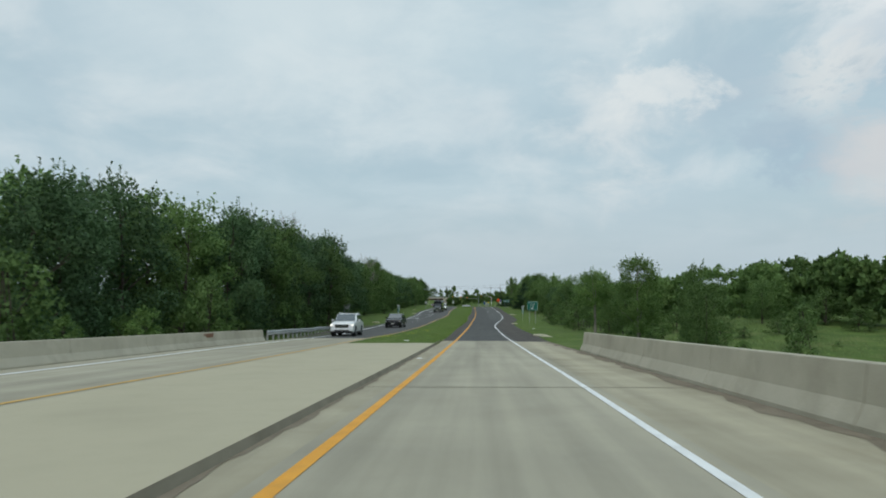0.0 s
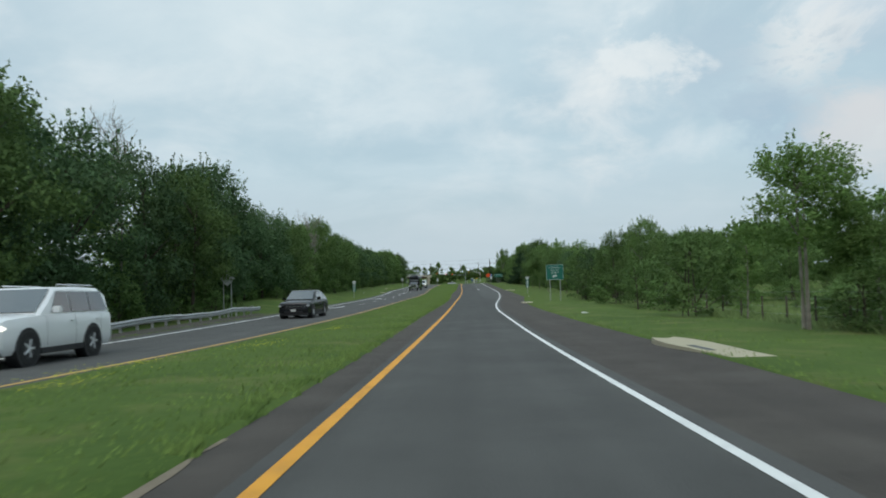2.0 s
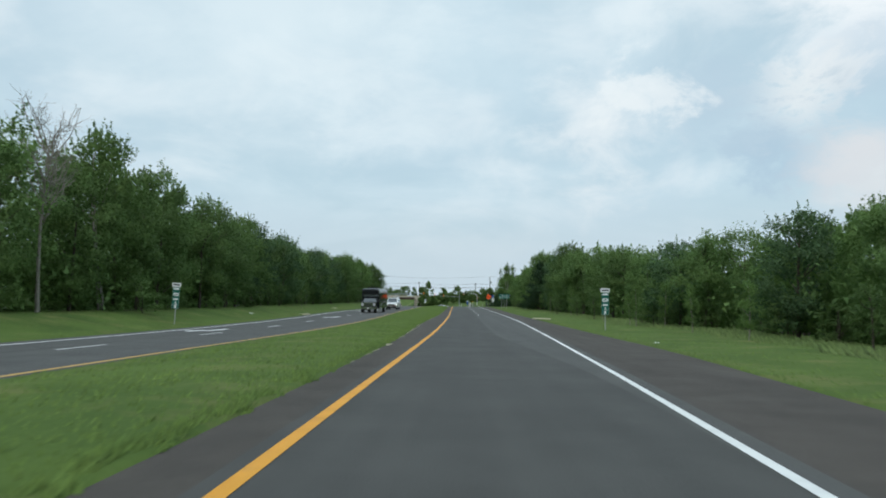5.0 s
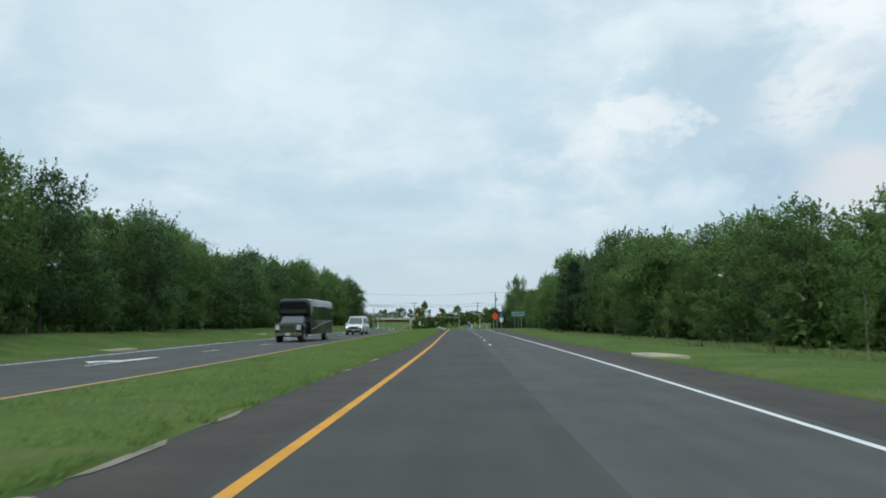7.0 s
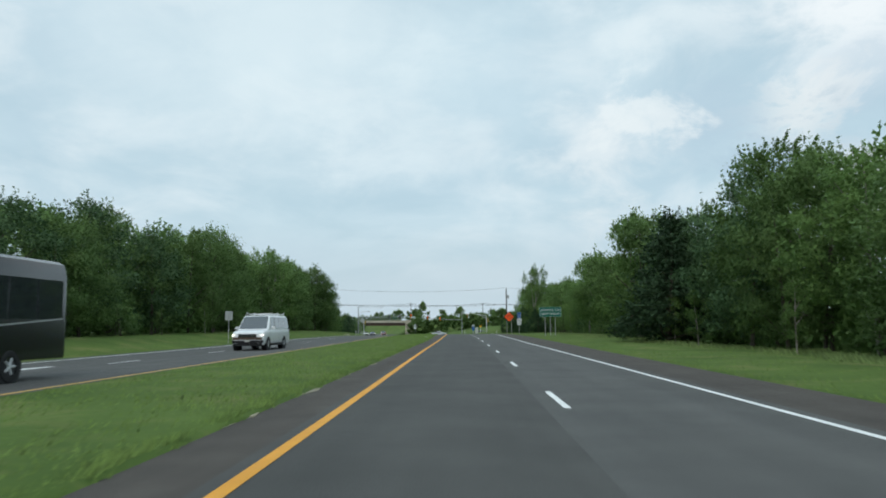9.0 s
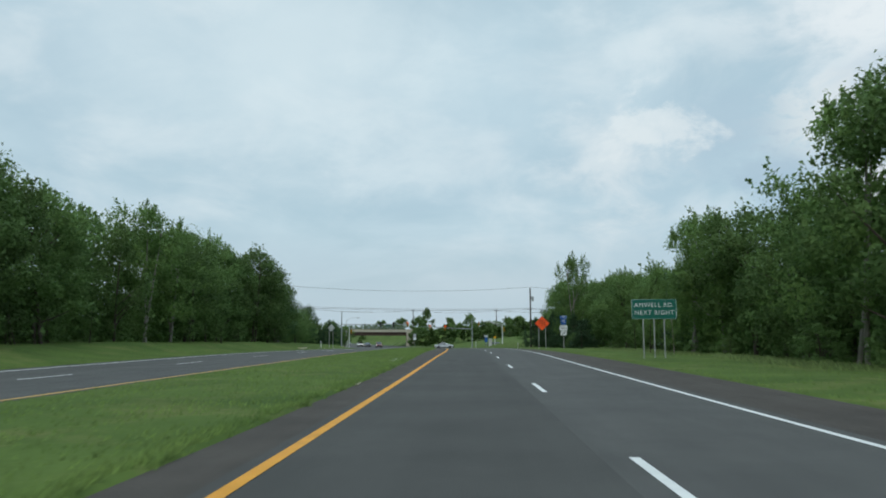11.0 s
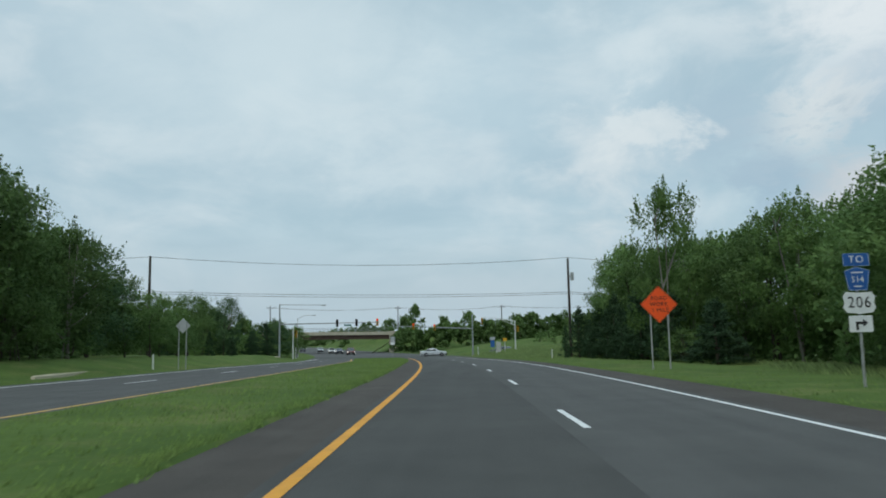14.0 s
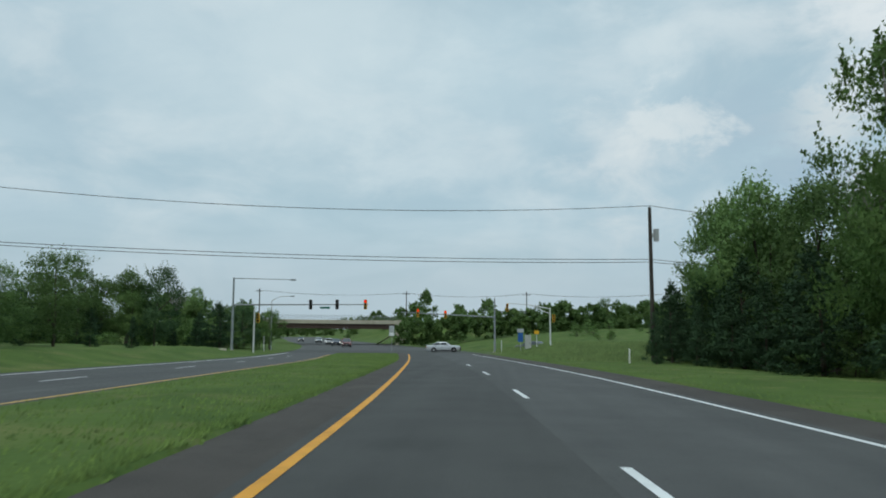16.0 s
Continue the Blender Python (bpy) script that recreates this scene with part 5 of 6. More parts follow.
def utility_pole(x, y, top, arm=True, box_on=False, label="dark weathered wooden utility pole"):
    g = ground_z(x, y)
    r = thing("utility_pole", pose(x, y, g), label, "utility pole", "utility poles")
    bm = bmesh.new()
    tube(bm, (0, 0, -0.5), (0, 0, top - g), 0.17, 0.12, 10)
    part("pole", bm, wood_pole, r)
    if arm:
        bm = bmesh.new()
        box(bm, -1.0, 1.0, -0.06, 0.06, top - g - 0.75, top - g - 0.62, 0.01)
        part("crossarm", bm, wood_pole, r)
    for dx in ((-0.9, 0.9) if arm else (0.0,)):
        bm = bmesh.new()
        tube(bm, (dx, 0, top - g - (0.62 if arm else 0.02)), (dx, 0, top - g - (0.42 if arm else -0.16)), 0.05, 0.03, 8)
        part("insulator", bm, sign_back, r)
    if box_on:
        bm = bmesh.new()
        tube(bm, (0.42, 0, top - g - 2.5), (0.42, 0, top - g - 1.6), 0.2, 0.2, 12)
        box(bm, 0.1, 0.3, -0.05, 0.05, top - g - 2.2, top - g - 1.9, 0.01)
        part("transformer", bm, sign_back, r)
    return r


utility_pole(12.55, 385.2, 10.17, False, True)
utility_pole(-31.75, 375.5, 10.39, False)
utility_pole(34.0, 398, 10.6, False)
utility_pole(-72, 366, 10.8, False)
for x, y, t in ((10.1, 520, 11.0), (-20.4, 522, 11.3), (-58, 520, 12.0), (46, 516, 11.0)):
    utility_pole(x, y, t)


def wire(a, b, sag, name_label):
    bm = bmesh.new()
    a, b = Vector(a), Vector(b)
    side = (b - a).cross(Vector((0, 0, 1))).normalized()
    rings = []
    for i in range(21):
        p = a.lerp(b, i / 20) - Vector((0, 0, sag * 4 * (i / 20) * (1 - i / 20)))
        rings.append([bm.verts.new(p + side * 0.022 * math.cos(k * 1.2566) + Vector((0, 0, 0.022 * math.sin(k * 1.2566)))) for k in range(5)])
    for r, s_ in zip(rings, rings[1:]):
        for k in range(5):
            bm.faces.new((r[k], r[(k + 1) % 5], s_[(k + 1) % 5], s_[k]))
    me = bpy.data.meshes.new("overhead_wire")
    bm.to_mesh(me)
    bm.free()
    me.materials.append(wood_pole)
    tagged(new("overhead_wire", me), name_label, "wire", "overhead wires", "thing")


for za, zb, sag in ((10.35, 10.3, 0.9), (6.75, 6.35, 0.35), (6.55, 6.15, 0.4)):
    wire((-31.75, 375.5, za), (12.55, 385.2, zb), sag, "dark overhead wire hung between two wooden poles")
    wire((12.55, 385.2, zb), (34.0, 398, zb + 0.3), 0.3, "dark overhead wire hung between two wooden poles")
    wire((-31.75, 375.5, za), (-72, 366, za + 0.4), 0.8, "dark overhead wire hung between two wooden poles")
for dx in (-0.9, 0.9):
    for (xa, ya, ta), (xb, yb, tb) in (((10.1, 520, 11.0), (-20.4, 522, 11.3)), ((-20.4, 522, 11.3), (-58, 520, 12.0)), ((10.1, 520, 11.0), (46, 516, 11.0))):
        wire((xa + dx, ya, ta - 0.42), (xb + dx, yb, tb - 0.42), 0.9, "thin far overhead wire beyond the crossing")


# ---- signals at the crossing ----
def signal_head(parent, x, y, z, lit=None, face=-1, body=None, s=1.0):
    """Three lenses in a housing; lit: the lens that glows, 0 the top one."""
    bm = bmesh.new()
    box(bm, x - 0.17 * s, x + 0.17 * s, y - 0.1, y + 0.1, z - 0.53 * s, z + 0.53 * s, 0.03)
    h = part("signal_head", bm, body or sign_yellow, parent, "yellow traffic signal housing" if body is None else "dark traffic signal housing")
    for i in range(3):
        zz = z + (0.34 - 0.34 * i) * s
        bm = bmesh.new()
        tube(bm, (x, y + face * 0.095, zz), (x, y + face * 0.115, zz), 0.125 * s, 0.125 * s, 16)
        part("lens", bm, lamp_red if lit == i else lens_dark, h, "glowing red lens" if lit == i else "")
        bm = bmesh.new()
        tube(bm, (x, y + face * 0.10, zz + 0.015), (x, y + face * 0.26, zz + 0.03), 0.15 * s, 0.145 * s, 14)
        for f in [f for f in bm.faces if len(f.verts) > 6]:
            bm.faces.remove(f)
        for v in [v for v in bm.verts if v.co.z < zz - 0.02]:
            bm.verts.remove(v)
        part("visor", bm, sign_black, h)
    return h


def mast(x, y, base, top, arm_z0, arm_z1, arm_x, heads, lum, material, label):
    r = thing("traffic_signal", pose(0, 0, 0), label, "traffic signal", "signals at the crossing")
    bm = bmesh.new()
    tube(bm, (x, y, base - 0.3), (x, y, top), 0.15, 0.10, 12)
    part("pole", bm, material, r)
    bm = bmesh.new()
    tube(bm, (x, y, base - 0.2), (x, y, base + 0.12), 0.28, 0.25, 12)
    part("base", bm, concrete_wall, r)
    bm = bmesh.new()
    tube(bm, (x, y - 0.12, arm_z0), (arm_x, y - 0.12, arm_z1), 0.10, 0.05, 10)
    part("arm", bm, material, r)
    if lum:
        bm = bmesh.new()
        tube(bm, (x, y, top - 0.08), (lum[0], y, lum[1]), 0.05, 0.035, 8)
        a = part("lamp_arm", bm, material, r)
        bm = bmesh.new()
        box(bm, lum[0] - 0.1, lum[0] + 0.55, y - 0.16, y + 0.16, lum[1] - 0.10, lum[1] + 0.06, 0.03)
        part("luminaire", bm, grey_pole, a)
    for hx, lit, body in heads:
        u = (hx - x) / (arm_x - x)
        signal_head(r, hx, y - 0.25, arm_z0 + (arm_z1 - arm_z0) * u, lit, -1, body)
    return r


zc = road_z(433)
left_mast = mast(-27.3, 411.2, ground_z(-27.3, 411.2), 6.95, 3.95, 3.98, -12.3, ((-18.6, None, lens_dark), (-15.7, None, lens_dark), (-12.6, 0, None)), (-20.9, 6.7), grey_pole, "tall grey signal mast with a long arm and street lamp")
bm = bmesh.new()
box(bm, -17.6, -16.5, 411.02, 411.06, 3.52, 3.74, 0.01)
part("name_plate", bm, sign_green, left_mast, "small green plate on the arm")
mast(1.5, 433, zc, 5.6, 3.05, 3.72, -11.3, ((-8.95, 0, None), (-5.2, 0, None)), None, grey_pole, "grey signal mast with arm over the lanes")

# pale pole with a curved arm and two yellow heads
r = thing("traffic_signal", pose(0, 0, 0), "pale steel signal pole with yellow heads at the corner", "traffic signal", "signals at the crossing")
g0 = ground_z(9.0, 433)
bm = bmesh.new()
tube(bm, (9.0, 433, min(g0, zc) - 0.3), (9.0, 433, 4.35), 0.13, 0.09, 12)
part("pole", bm, pale_pole, r)
bm = bmesh.new()
tube(bm, (9.0, 433, 4.2), (6.2, 432.9, 4.75), 0.07, 0.05, 8)
tube(bm, (6.2, 432.9, 4.75), (3.2, 432.8, 4.95), 0.05, 0.04, 8)
tube(bm, (9.0, 433, 3.5), (6.2, 432.9, 4.72), 0.05, 0.05, 8)
part("arm", bm, pale_pole, r)
signal_head(r, 3.2, 432.7, 4.35, None)
signal_head(r, 9.45, 432.8, 2.9, None)
r = thing("pedestrian_signal", pose(0, 0, 0), "short white post with a yellow walk signal", "traffic signal")
bm = bmesh.new()
tube(bm, (7.15, 433, zc - 0.2), (7.15, 433, 1.0), 0.07, 0.06, 10)
part("post", bm, pale_pole, r)
bm = bmesh.new()
box(bm, 6.85, 7.45, 432.7, 433.0, 0.75, 1.25, 0.03)
part("signal_head", bm, sign_yellow, r)
r = thing("control_cabinet", pose(6.0, 433.4, zc), "grey metal signal control cabinet at the corner", "cabinet")
bm = bmesh.new()
box(bm, -0.42, 0.42, -0.35, 0.35, 0.0, 2.35, 0.03)
part("body", bm, cabinet_grey, r)
bm = bmesh.new()
box(bm, -0.36, 0.36, -0.365, -0.345, 0.15, 2.2, 0.01)
d0 = part("door", bm, cabinet_grey, r)
bm = bmesh.new()
box(bm, 0.24, 0.29, -0.40, -0.36, 1.1, 1.35, 0.008)
part("handle", bm, sign_black, d0)
r = thing("route_sign", pose(4.95, 432.2, zc), "blue and white route sign at the crossing", "road sign")
panel(r, "panel", rounded(0.9, 0.5, 0.05), 0, 2.95, sign_back)
panel(r, "panel", rounded(0.7, 1.2, 0.05), 0, 2.05, sign_blue)
posts(r, (0,), -0.3, 3.1)


def small_post(x, y, h, material, label, name="marker_post"):
    g = ground_z(x, y) if not (424 < y < 446 and x > -8) else road_z(y)
    o = thing(name, pose(x, y, g), label, "post", "marker posts")
    bm = bmesh.new()
    tube(bm, (0, 0, -0.3), (0, 0, h), 0.06, 0.05, 8)
    part("shaft", bm, material, o)
    bm = bmesh.new()
    tube(bm, (0, 0, h), (0, 0, h + 0.05), 0.055, 0.02, 8)
    part("cap", bm, material, o)


small_post(2.4, 432, 1.6, pale_pole, "white round marker post at the corner")
small_post(-28.8, 428, 1.9, pale_pole, "white round marker post beside the oncoming lanes")
small_post(9.8, 379.4, 0.9, litter_white, "short white delineator post in the grass")
small_post(-18.6, 346, 0.9, litter_white, "short white delineator post in the grass")

r = thing("traffic_signal", pose(0, 0, 0), "pale post with a yellow signal head facing sideways", "traffic signal", "signals at the crossing")
g0 = ground_z(-25.9, 414)
bm = bmesh.new()
tube(bm, (-26.4, 416, g0 - 0.3), (-26.4, 416, 3.6), 0.11, 0.08, 10)
part("pole", bm, pale_pole, r)
signal_head(r, -25.95, 416, 2.6, None)
r = thing("street_lamp", pose(0, 0, 0), "pale street lamp pole with a short curved arm", "street lamp")
g0 = ground_z(-30.8, 438)
bm = bmesh.new()
tube(bm, (-30.8, 438, g0 - 0.3), (-30.8, 438, 5.6), 0.11, 0.07, 10)
part("pole", bm, pale_pole, r)
bm = bmesh.new()
tube(bm, (-30.8, 438, 5.5), (-29.6, 438, 6.1), 0.05, 0.04, 8)
tube(bm, (-29.6, 438, 6.1), (-28.0, 438, 6.15), 0.04, 0.04, 8)
a0 = part("arm", bm, pale_pole, r)
bm = bmesh.new()
box(bm, -28.1, -27.5, 437.85, 438.15, 6.05, 6.2, 0.03)
part("luminaire", bm, grey_pole, a0)
r = thing("lane_sign", pose(-13.2, 438, road_z(438)), "grey lane sign on a post at the median's end", "road sign")
panel(r, "panel", rounded(0.75, 0.9, 0.05), 0, 3.2, sign_back)
panel(r, "panel", rounded(0.75, 0.5, 0.05), 0, 2.45, sign_white)
posts(r, (0,), -0.3, 3.7)


# ---- overpass ----
def overpass():
    r = thing("overpass", pose(0, 0, 0), "tan concrete road overpass on brown steel girders", "bridge")
    rust_beam = surface("brown_girder_steel", (0.055, 0.035, 0.028), (0.095, 0.062, 0.048), 1.0, 0.8, 0.1, 20)
    a, b = Vector((-62, 515, 0)), Vector((-22.6, 518, 0))
    d = (b - a).normalized()
    nrm = Vector((-d.y, d.x, 0))
    if nrm.y > 0:
        nrm = -nrm

    def slab(name, off0, off1, z0, z1, mat, label="", u0=0.0, u1=1.0):
        bm = bmesh.new()
        vs = []
        for u in (u0, u1):
            p = a.lerp(b, u)
            zt = 4.15 + (3.8 - 4.15) * u
            for o in (off0, off1):
                for z in (z0, z1):
                    q = p - nrm * o
                    vs.append(bm.verts.new((q.x, q.y, zt + z)))
        for f in ((0, 1, 3, 2), (4, 6, 7, 5), (0, 4, 5, 1), (2, 3, 7, 6), (1, 5, 7, 3), (0, 2, 6, 4)):
            bm.faces.new([vs[i] for i in f])
        bmesh.ops.recalc_face_normals(bm, faces=bm.faces)
        return part(name, bm, mat, r, label)

    slab("deck", 0.0, 11, -0.75, -0.35, concrete_wall)
    slab("parapet", -0.05, 0.3, -0.95, 0.0, concrete_wall)
    slab("parapet", 10.7, 11.05, -0.70, 0.0, concrete_wall)
    for k in range(5):
        slab("girder", 0.5 + 2.4 * k, 0.9 + 2.4 * k, -2.15, -0.75, rust_beam, "brown steel girder")
    for z in (0.35, 0.75, 1.1):
        slab("rail", 0.10, 0.16, z - 0.03, z + 0.03, grey_pole)
    for k in range(48):
        u = (k + 0.5) / 48
        slab("rail_post", 0.08, 0.18, 0.0, 1.12, grey_pole, "", u - 0.0006, u + 0.0006)
    # the near abutment with its sloped wing wall
    bm = bmesh.new()
    p = b - nrm * 5.5
    m = Matrix.Translation((p.x, p.y, 0)) @ Matrix.Rotation(math.atan2(d.y, d.x), 4, "Z")
    bmesh.ops.create_cube(bm, size=1, matrix=m @ Matrix.LocRotScale((1.5, 0, 0.4), None, (3, 13, 7.0)))
    part("abutment", bm, concrete_wall, r)
    bm = bmesh.new()
    vs = [bm.verts.new(m @ Vector(c)) for c in ((0.2, -6.6, -2.6), (0.2, -6.6, 2.6), (3.4, -6.6, 2.6), (3.4, -12.5, -1.0), (0.2, -10.0, -2.6))]
    bm.faces.new((vs[0], vs[4], vs[1]))
    bm.faces.new((vs[1], vs[4], vs[3], vs[2]))
    bmesh.ops.solidify(bm, geom=bm.faces[:], thickness=0.3)
    part("wing_wall", bm, concrete_wall, r)
    bm = bmesh.new()
    vs = [bm.verts.new(m @ Vector(c)) for c in ((0.1, -6.4, 0.9), (0.1, 6.4, 0.9), (-5.2, 6.4, -2.3), (-5.2, -6.4, -2.3))]
    bm.faces.new(vs)
    bmesh.ops.solidify(bm, geom=bm.faces[:], thickness=0.25)
    part("slope_paving", bm, concrete_median, r, "pale sloped concrete paving")
    bm = bmesh.new()
    q = a.lerp(b, 0.0) - nrm * 5.5
    m2 = Matrix.Translation((q.x, q.y, 0)) @ Matrix.Rotation(math.atan2(d.y, d.x), 4, "Z")
    bmesh.ops.create_cube(bm, size=1, matrix=m2 @ Matrix.LocRotScale((0, 0, 0.4), None, (3, 13, 7.6)))
    part("abutment", bm, concrete_wall, r)


overpass()


# ---- small things on the ground ----
def apron(x, y, w, l, turn, label, mat=None):
    """A low concrete inlet slab with a dark slot, set into the verge."""
    z = max(road_z(y) + 0.03, ground_z(x, y) + 0.03)
    r = thing("drain_inlet", pose(x, y, z, 0, 0, turn), label, "drain inlet", "drain inlets")
    bm = bmesh.new()
    out = []
    n = 18
    for i in range(n):
        a = 2 * math.pi * i / n
        k = (abs(math.cos(a)) ** 4 + abs(math.sin(a)) ** 4) ** -0.25 * (1 + 0.08 * math.sin(3 * a + x) + 0.05 * math.sin(7 * a))
        out.append((w / 2 * k * math.cos(a), l / 2 * k * math.sin(a)))
    t = [bm.verts.new((px, py, 0.02)) for px, py in out]
    b = [bm.verts.new((px * 1.03, py * 1.03, -0.2)) for px, py in out]
    bm.faces.new(t)
    for i in range(n):
        bm.faces.new((b[i], b[(i + 1) % n], t[(i + 1) % n], t[i]))
    bmesh.ops.recalc_face_normals(bm, faces=bm.faces)
    part("slab", bm, mat or concrete_median, r)
    bm = bmesh.new()
    box(bm, -w * 0.32, -w * 0.14, -l * 0.10, l * 0.10, 0.018, 0.026)
    part("grate", bm, lens_dark, r, "dark iron grate")


apron(6.25, 59.2, 0.95, 5.6, 6, "pale concrete drain inlet beside the shoulder")
apron(6.3, 107.6, 0.9, 2.4, 0, "pale concrete drain inlet beside the shoulder")
apron(9.5, 185.4, 1.5, 3.4, 4, "pale concrete drain inlet beside the shoulder")
apron(-18.9, 336.2, 1.0, 7.5, 11, "pale concrete drain inlet beside the oncoming lanes")
apron(-14.6, 112.0, 1.0, 2.6, 0, "pale concrete drain inlet beside the oncoming lanes")
apron(-15.9, 196.0, 1.2, 3.0, 0, "pale concrete drain inlet beside the oncoming lanes")
apron(-19.6, 238.0, 1.0, 2.2, 0, "pale concrete drain inlet beside the oncoming lanes")
apron(-26.2, 405.0, 1.0, 3.0, 20, "pale concrete drain inlet beside the oncoming lanes")


def litter(x, y, w, label):
    z = max(ground_z(x, y), road_z(y) + (0.12 if edge_m(y) > x > opp_y(y) else 0))
    o = thing("litter", pose(x, y, z, 0, 0, rng.uniform(0, 360)), label, "litter", "litter")
    bm = bmesh.new()
    bmesh.ops.create_icosphere(bm, subdivisions=2, radius=w / 2)
    for v in bm.verts:
        v.co.z = abs(v.co.z) * 0.28
        v.co *= 1 + 0.35 * noise.noise(v.co * (3 / w) + Vector((x, y, 0)))
    part("scrap", bm, litter_white, o)


litter(7.15, 82.2, 0.36, "crumpled white plastic bag on the grass")
litter(9.2, 140.5, 0.22, "white paper scrap on the grass")
litter(-3.4, 42.8, 0.3, "white paper scrap on the median")
litter(-1.15, 23.5, 0.2, "white paper cup by the curb")
litter(-17.5, 180, 0.4, "white paper scrap on the far verge")


# broken concrete edging that shows through the median's grass
def edging():
    k = 0
    for y in (137.5, 149.5, 151.2, 152.6, 154.3, 155.9, 157.4, 159.2, 161.8, 184.5, 212.5, 264.5):
        w = 0.07 + 0.13 * abs(math.sin(y * 1.7))
        o = thing("edging_stone", pose(edge_m(y) + 0.02 + 0.06 * math.sin(y * 9.1), y, road_z(y), 0, 0, 9 * math.sin(y * 5.3)), "broken pale concrete edging piece in the grass edge", "edging", "edging stones")
        bm = bmesh.new()
        box(bm, -w / 2, w / 2, -0.3 - 0.3 * abs(math.sin(y)), 0.4 + 0.2 * abs(math.cos(y)), -0.1, 0.015, 0.006)
        for v in bm.verts:
            v.co.x += 0.04 * math.sin(v.co.y * 5 + y)
        part("stone", bm, concrete_deck, o)


edging()


# lane arrows painted on the oncoming side
def lane_arrow(x, y):
    shaft = [(0.15, 2.4), (-0.15, 2.4), (-0.28, -0.2), (0.28, -0.2)]
    bend = [(0.28, -0.2), (-0.28, -0.2), (-0.50, -0.5), (-0.50, -1.3), (0.0, -1.25)]
    head = [(-0.50, 0.1), (-0.50, -2.3), (-1.25, -1.1)]
    v, f = [], []
    for piece in (shaft, bend, head):
        f.append(tuple(range(len(v), len(v) + len(piece))))
        v += [(x + px, y + py, road_z(y + py) + 0.006) for px, py in piece]
    me = mesh_of("lane_arrow", v, f, paint_white)
    tagged(new("lane_arrow", me), "white turn arrow painted on the oncoming lane", "road marking", "lane arrows", "structure")


for x, y in ((-11.4, 151), (-10.6, 185.5), (-12.9, 226), (-10.6, 112), (-12.6, 258.5)):
    lane_arrow(x, y)


# ---- vehicles ----
def paint_of(name, c, metal=0.0):
    return surface(name, tuple(v * 0.93 for v in c), c, 1.5, 0.32, 0.0, 40, metal=metal, coat=0.8, own=True, spec=0.5)


white_paint = paint_of("white_car_paint", (0.78, 0.79, 0.80))
black_paint = surface("black_car_paint", (0.007, 0.008, 0.009), (0.010, 0.011, 0.013), 1.5, 0.25, 0.0, 40, coat=0.25, own=True, spec=0.3)
silver_paint = paint_of("silver_car_paint", (0.52, 0.54, 0.56), 0.4)
grey_paint = paint_of("grey_car_paint", (0.10, 0.105, 0.115), 0.3)
red_paint = paint_of("dark_red_car_paint", (0.16, 0.018, 0.018))
blue_paint = paint_of("dark_blue_car_paint", (0.02, 0.03, 0.06))
tint = surface("tinted_window_glass", (0.022, 0.027, 0.029), (0.034, 0.040, 0.043), 2.0, 0.04, 0.0, 20, own=True, spec=0.9, coat=1.0)
rubber = surface("tyre_rubber", (0.012, 0.012, 0.012), (0.028, 0.028, 0.028), 6.0, 0.85, 0.3, 60, own=True)
chrome = surface("chrome", (0.62, 0.63, 0.64), (0.75, 0.76, 0.77), 3.0, 0.15, 0.0, 40, metal=1.0, own=True)
plastic = surface("black_plastic", (0.014, 0.014, 0.015), (0.03, 0.03, 0.032), 5.0, 0.6, 0.1, 60, own=True)
lamp_on = glow("lit_headlight", (1.0, 0.95, 0.85), 2.4)
lamp_off = surface("clear_lamp", (0.45, 0.46, 0.47), (0.6, 0.61, 0.62), 4.0, 0.12, 0.0, 30, own=True, spec=0.8)
tail_red = surface("red_tail_lamp", (0.30, 0.012, 0.010), (0.42, 0.02, 0.015), 4.0, 0.2, 0.0, 30, own=True)
bar_grey = surface("plate_bar", (0.45, 0.45, 0.42), (0.55, 0.55, 0.52), 4.0, 0.5, 0.0, 30, own=True)


def loft(bm, rings, close=True):
    rs = [[bm.verts.new(p) for p in r] for r in rings]
    n = len(rs[0])
    for r, s in zip(rs, rs[1:]):
        for i in range(n):
            bm.faces.new((r[i], r[(i + 1) % n], s[(i + 1) % n], s[i]))
    if close:
        bm.faces.new(rs[0][::-1])
        bm.faces.new(rs[-1])
    bmesh.ops.recalc_face_normals(bm, faces=bm.faces)
    return bm


def smooth(ob):
    for f in ob.data.polygons:
        f.use_smooth = True
    ob.data.set_sharp_from_angle(angle=radians(32))
    return ob


def body_ring(y, w, zb, zt, crown=0.03):
    h = zt - zb
    half = [(w * 0.90, zb), (w * 0.985, zb + 0.14 * h), (w, zb + 0.45 * h), (w * 0.985, zb + 0.80 * h), (w * 0.95, zt - 0.03), (w * 0.86, zt), (w * 0.45, zt + crown)]
    pts = [(x, y, z) for x, z in half] + [(-x, y, z) for x, z in reversed(half)]
    return pts


def quad_plate(verts, thick=0.012):
    bm = bmesh.new()
    f = bm.faces.new([bm.verts.new(v) for v in verts])
    bmesh.ops.recalc_face_normals(bm, faces=bm.faces)
    bmesh.ops.solidify(bm, geom=[f], thickness=thick)
    return bm


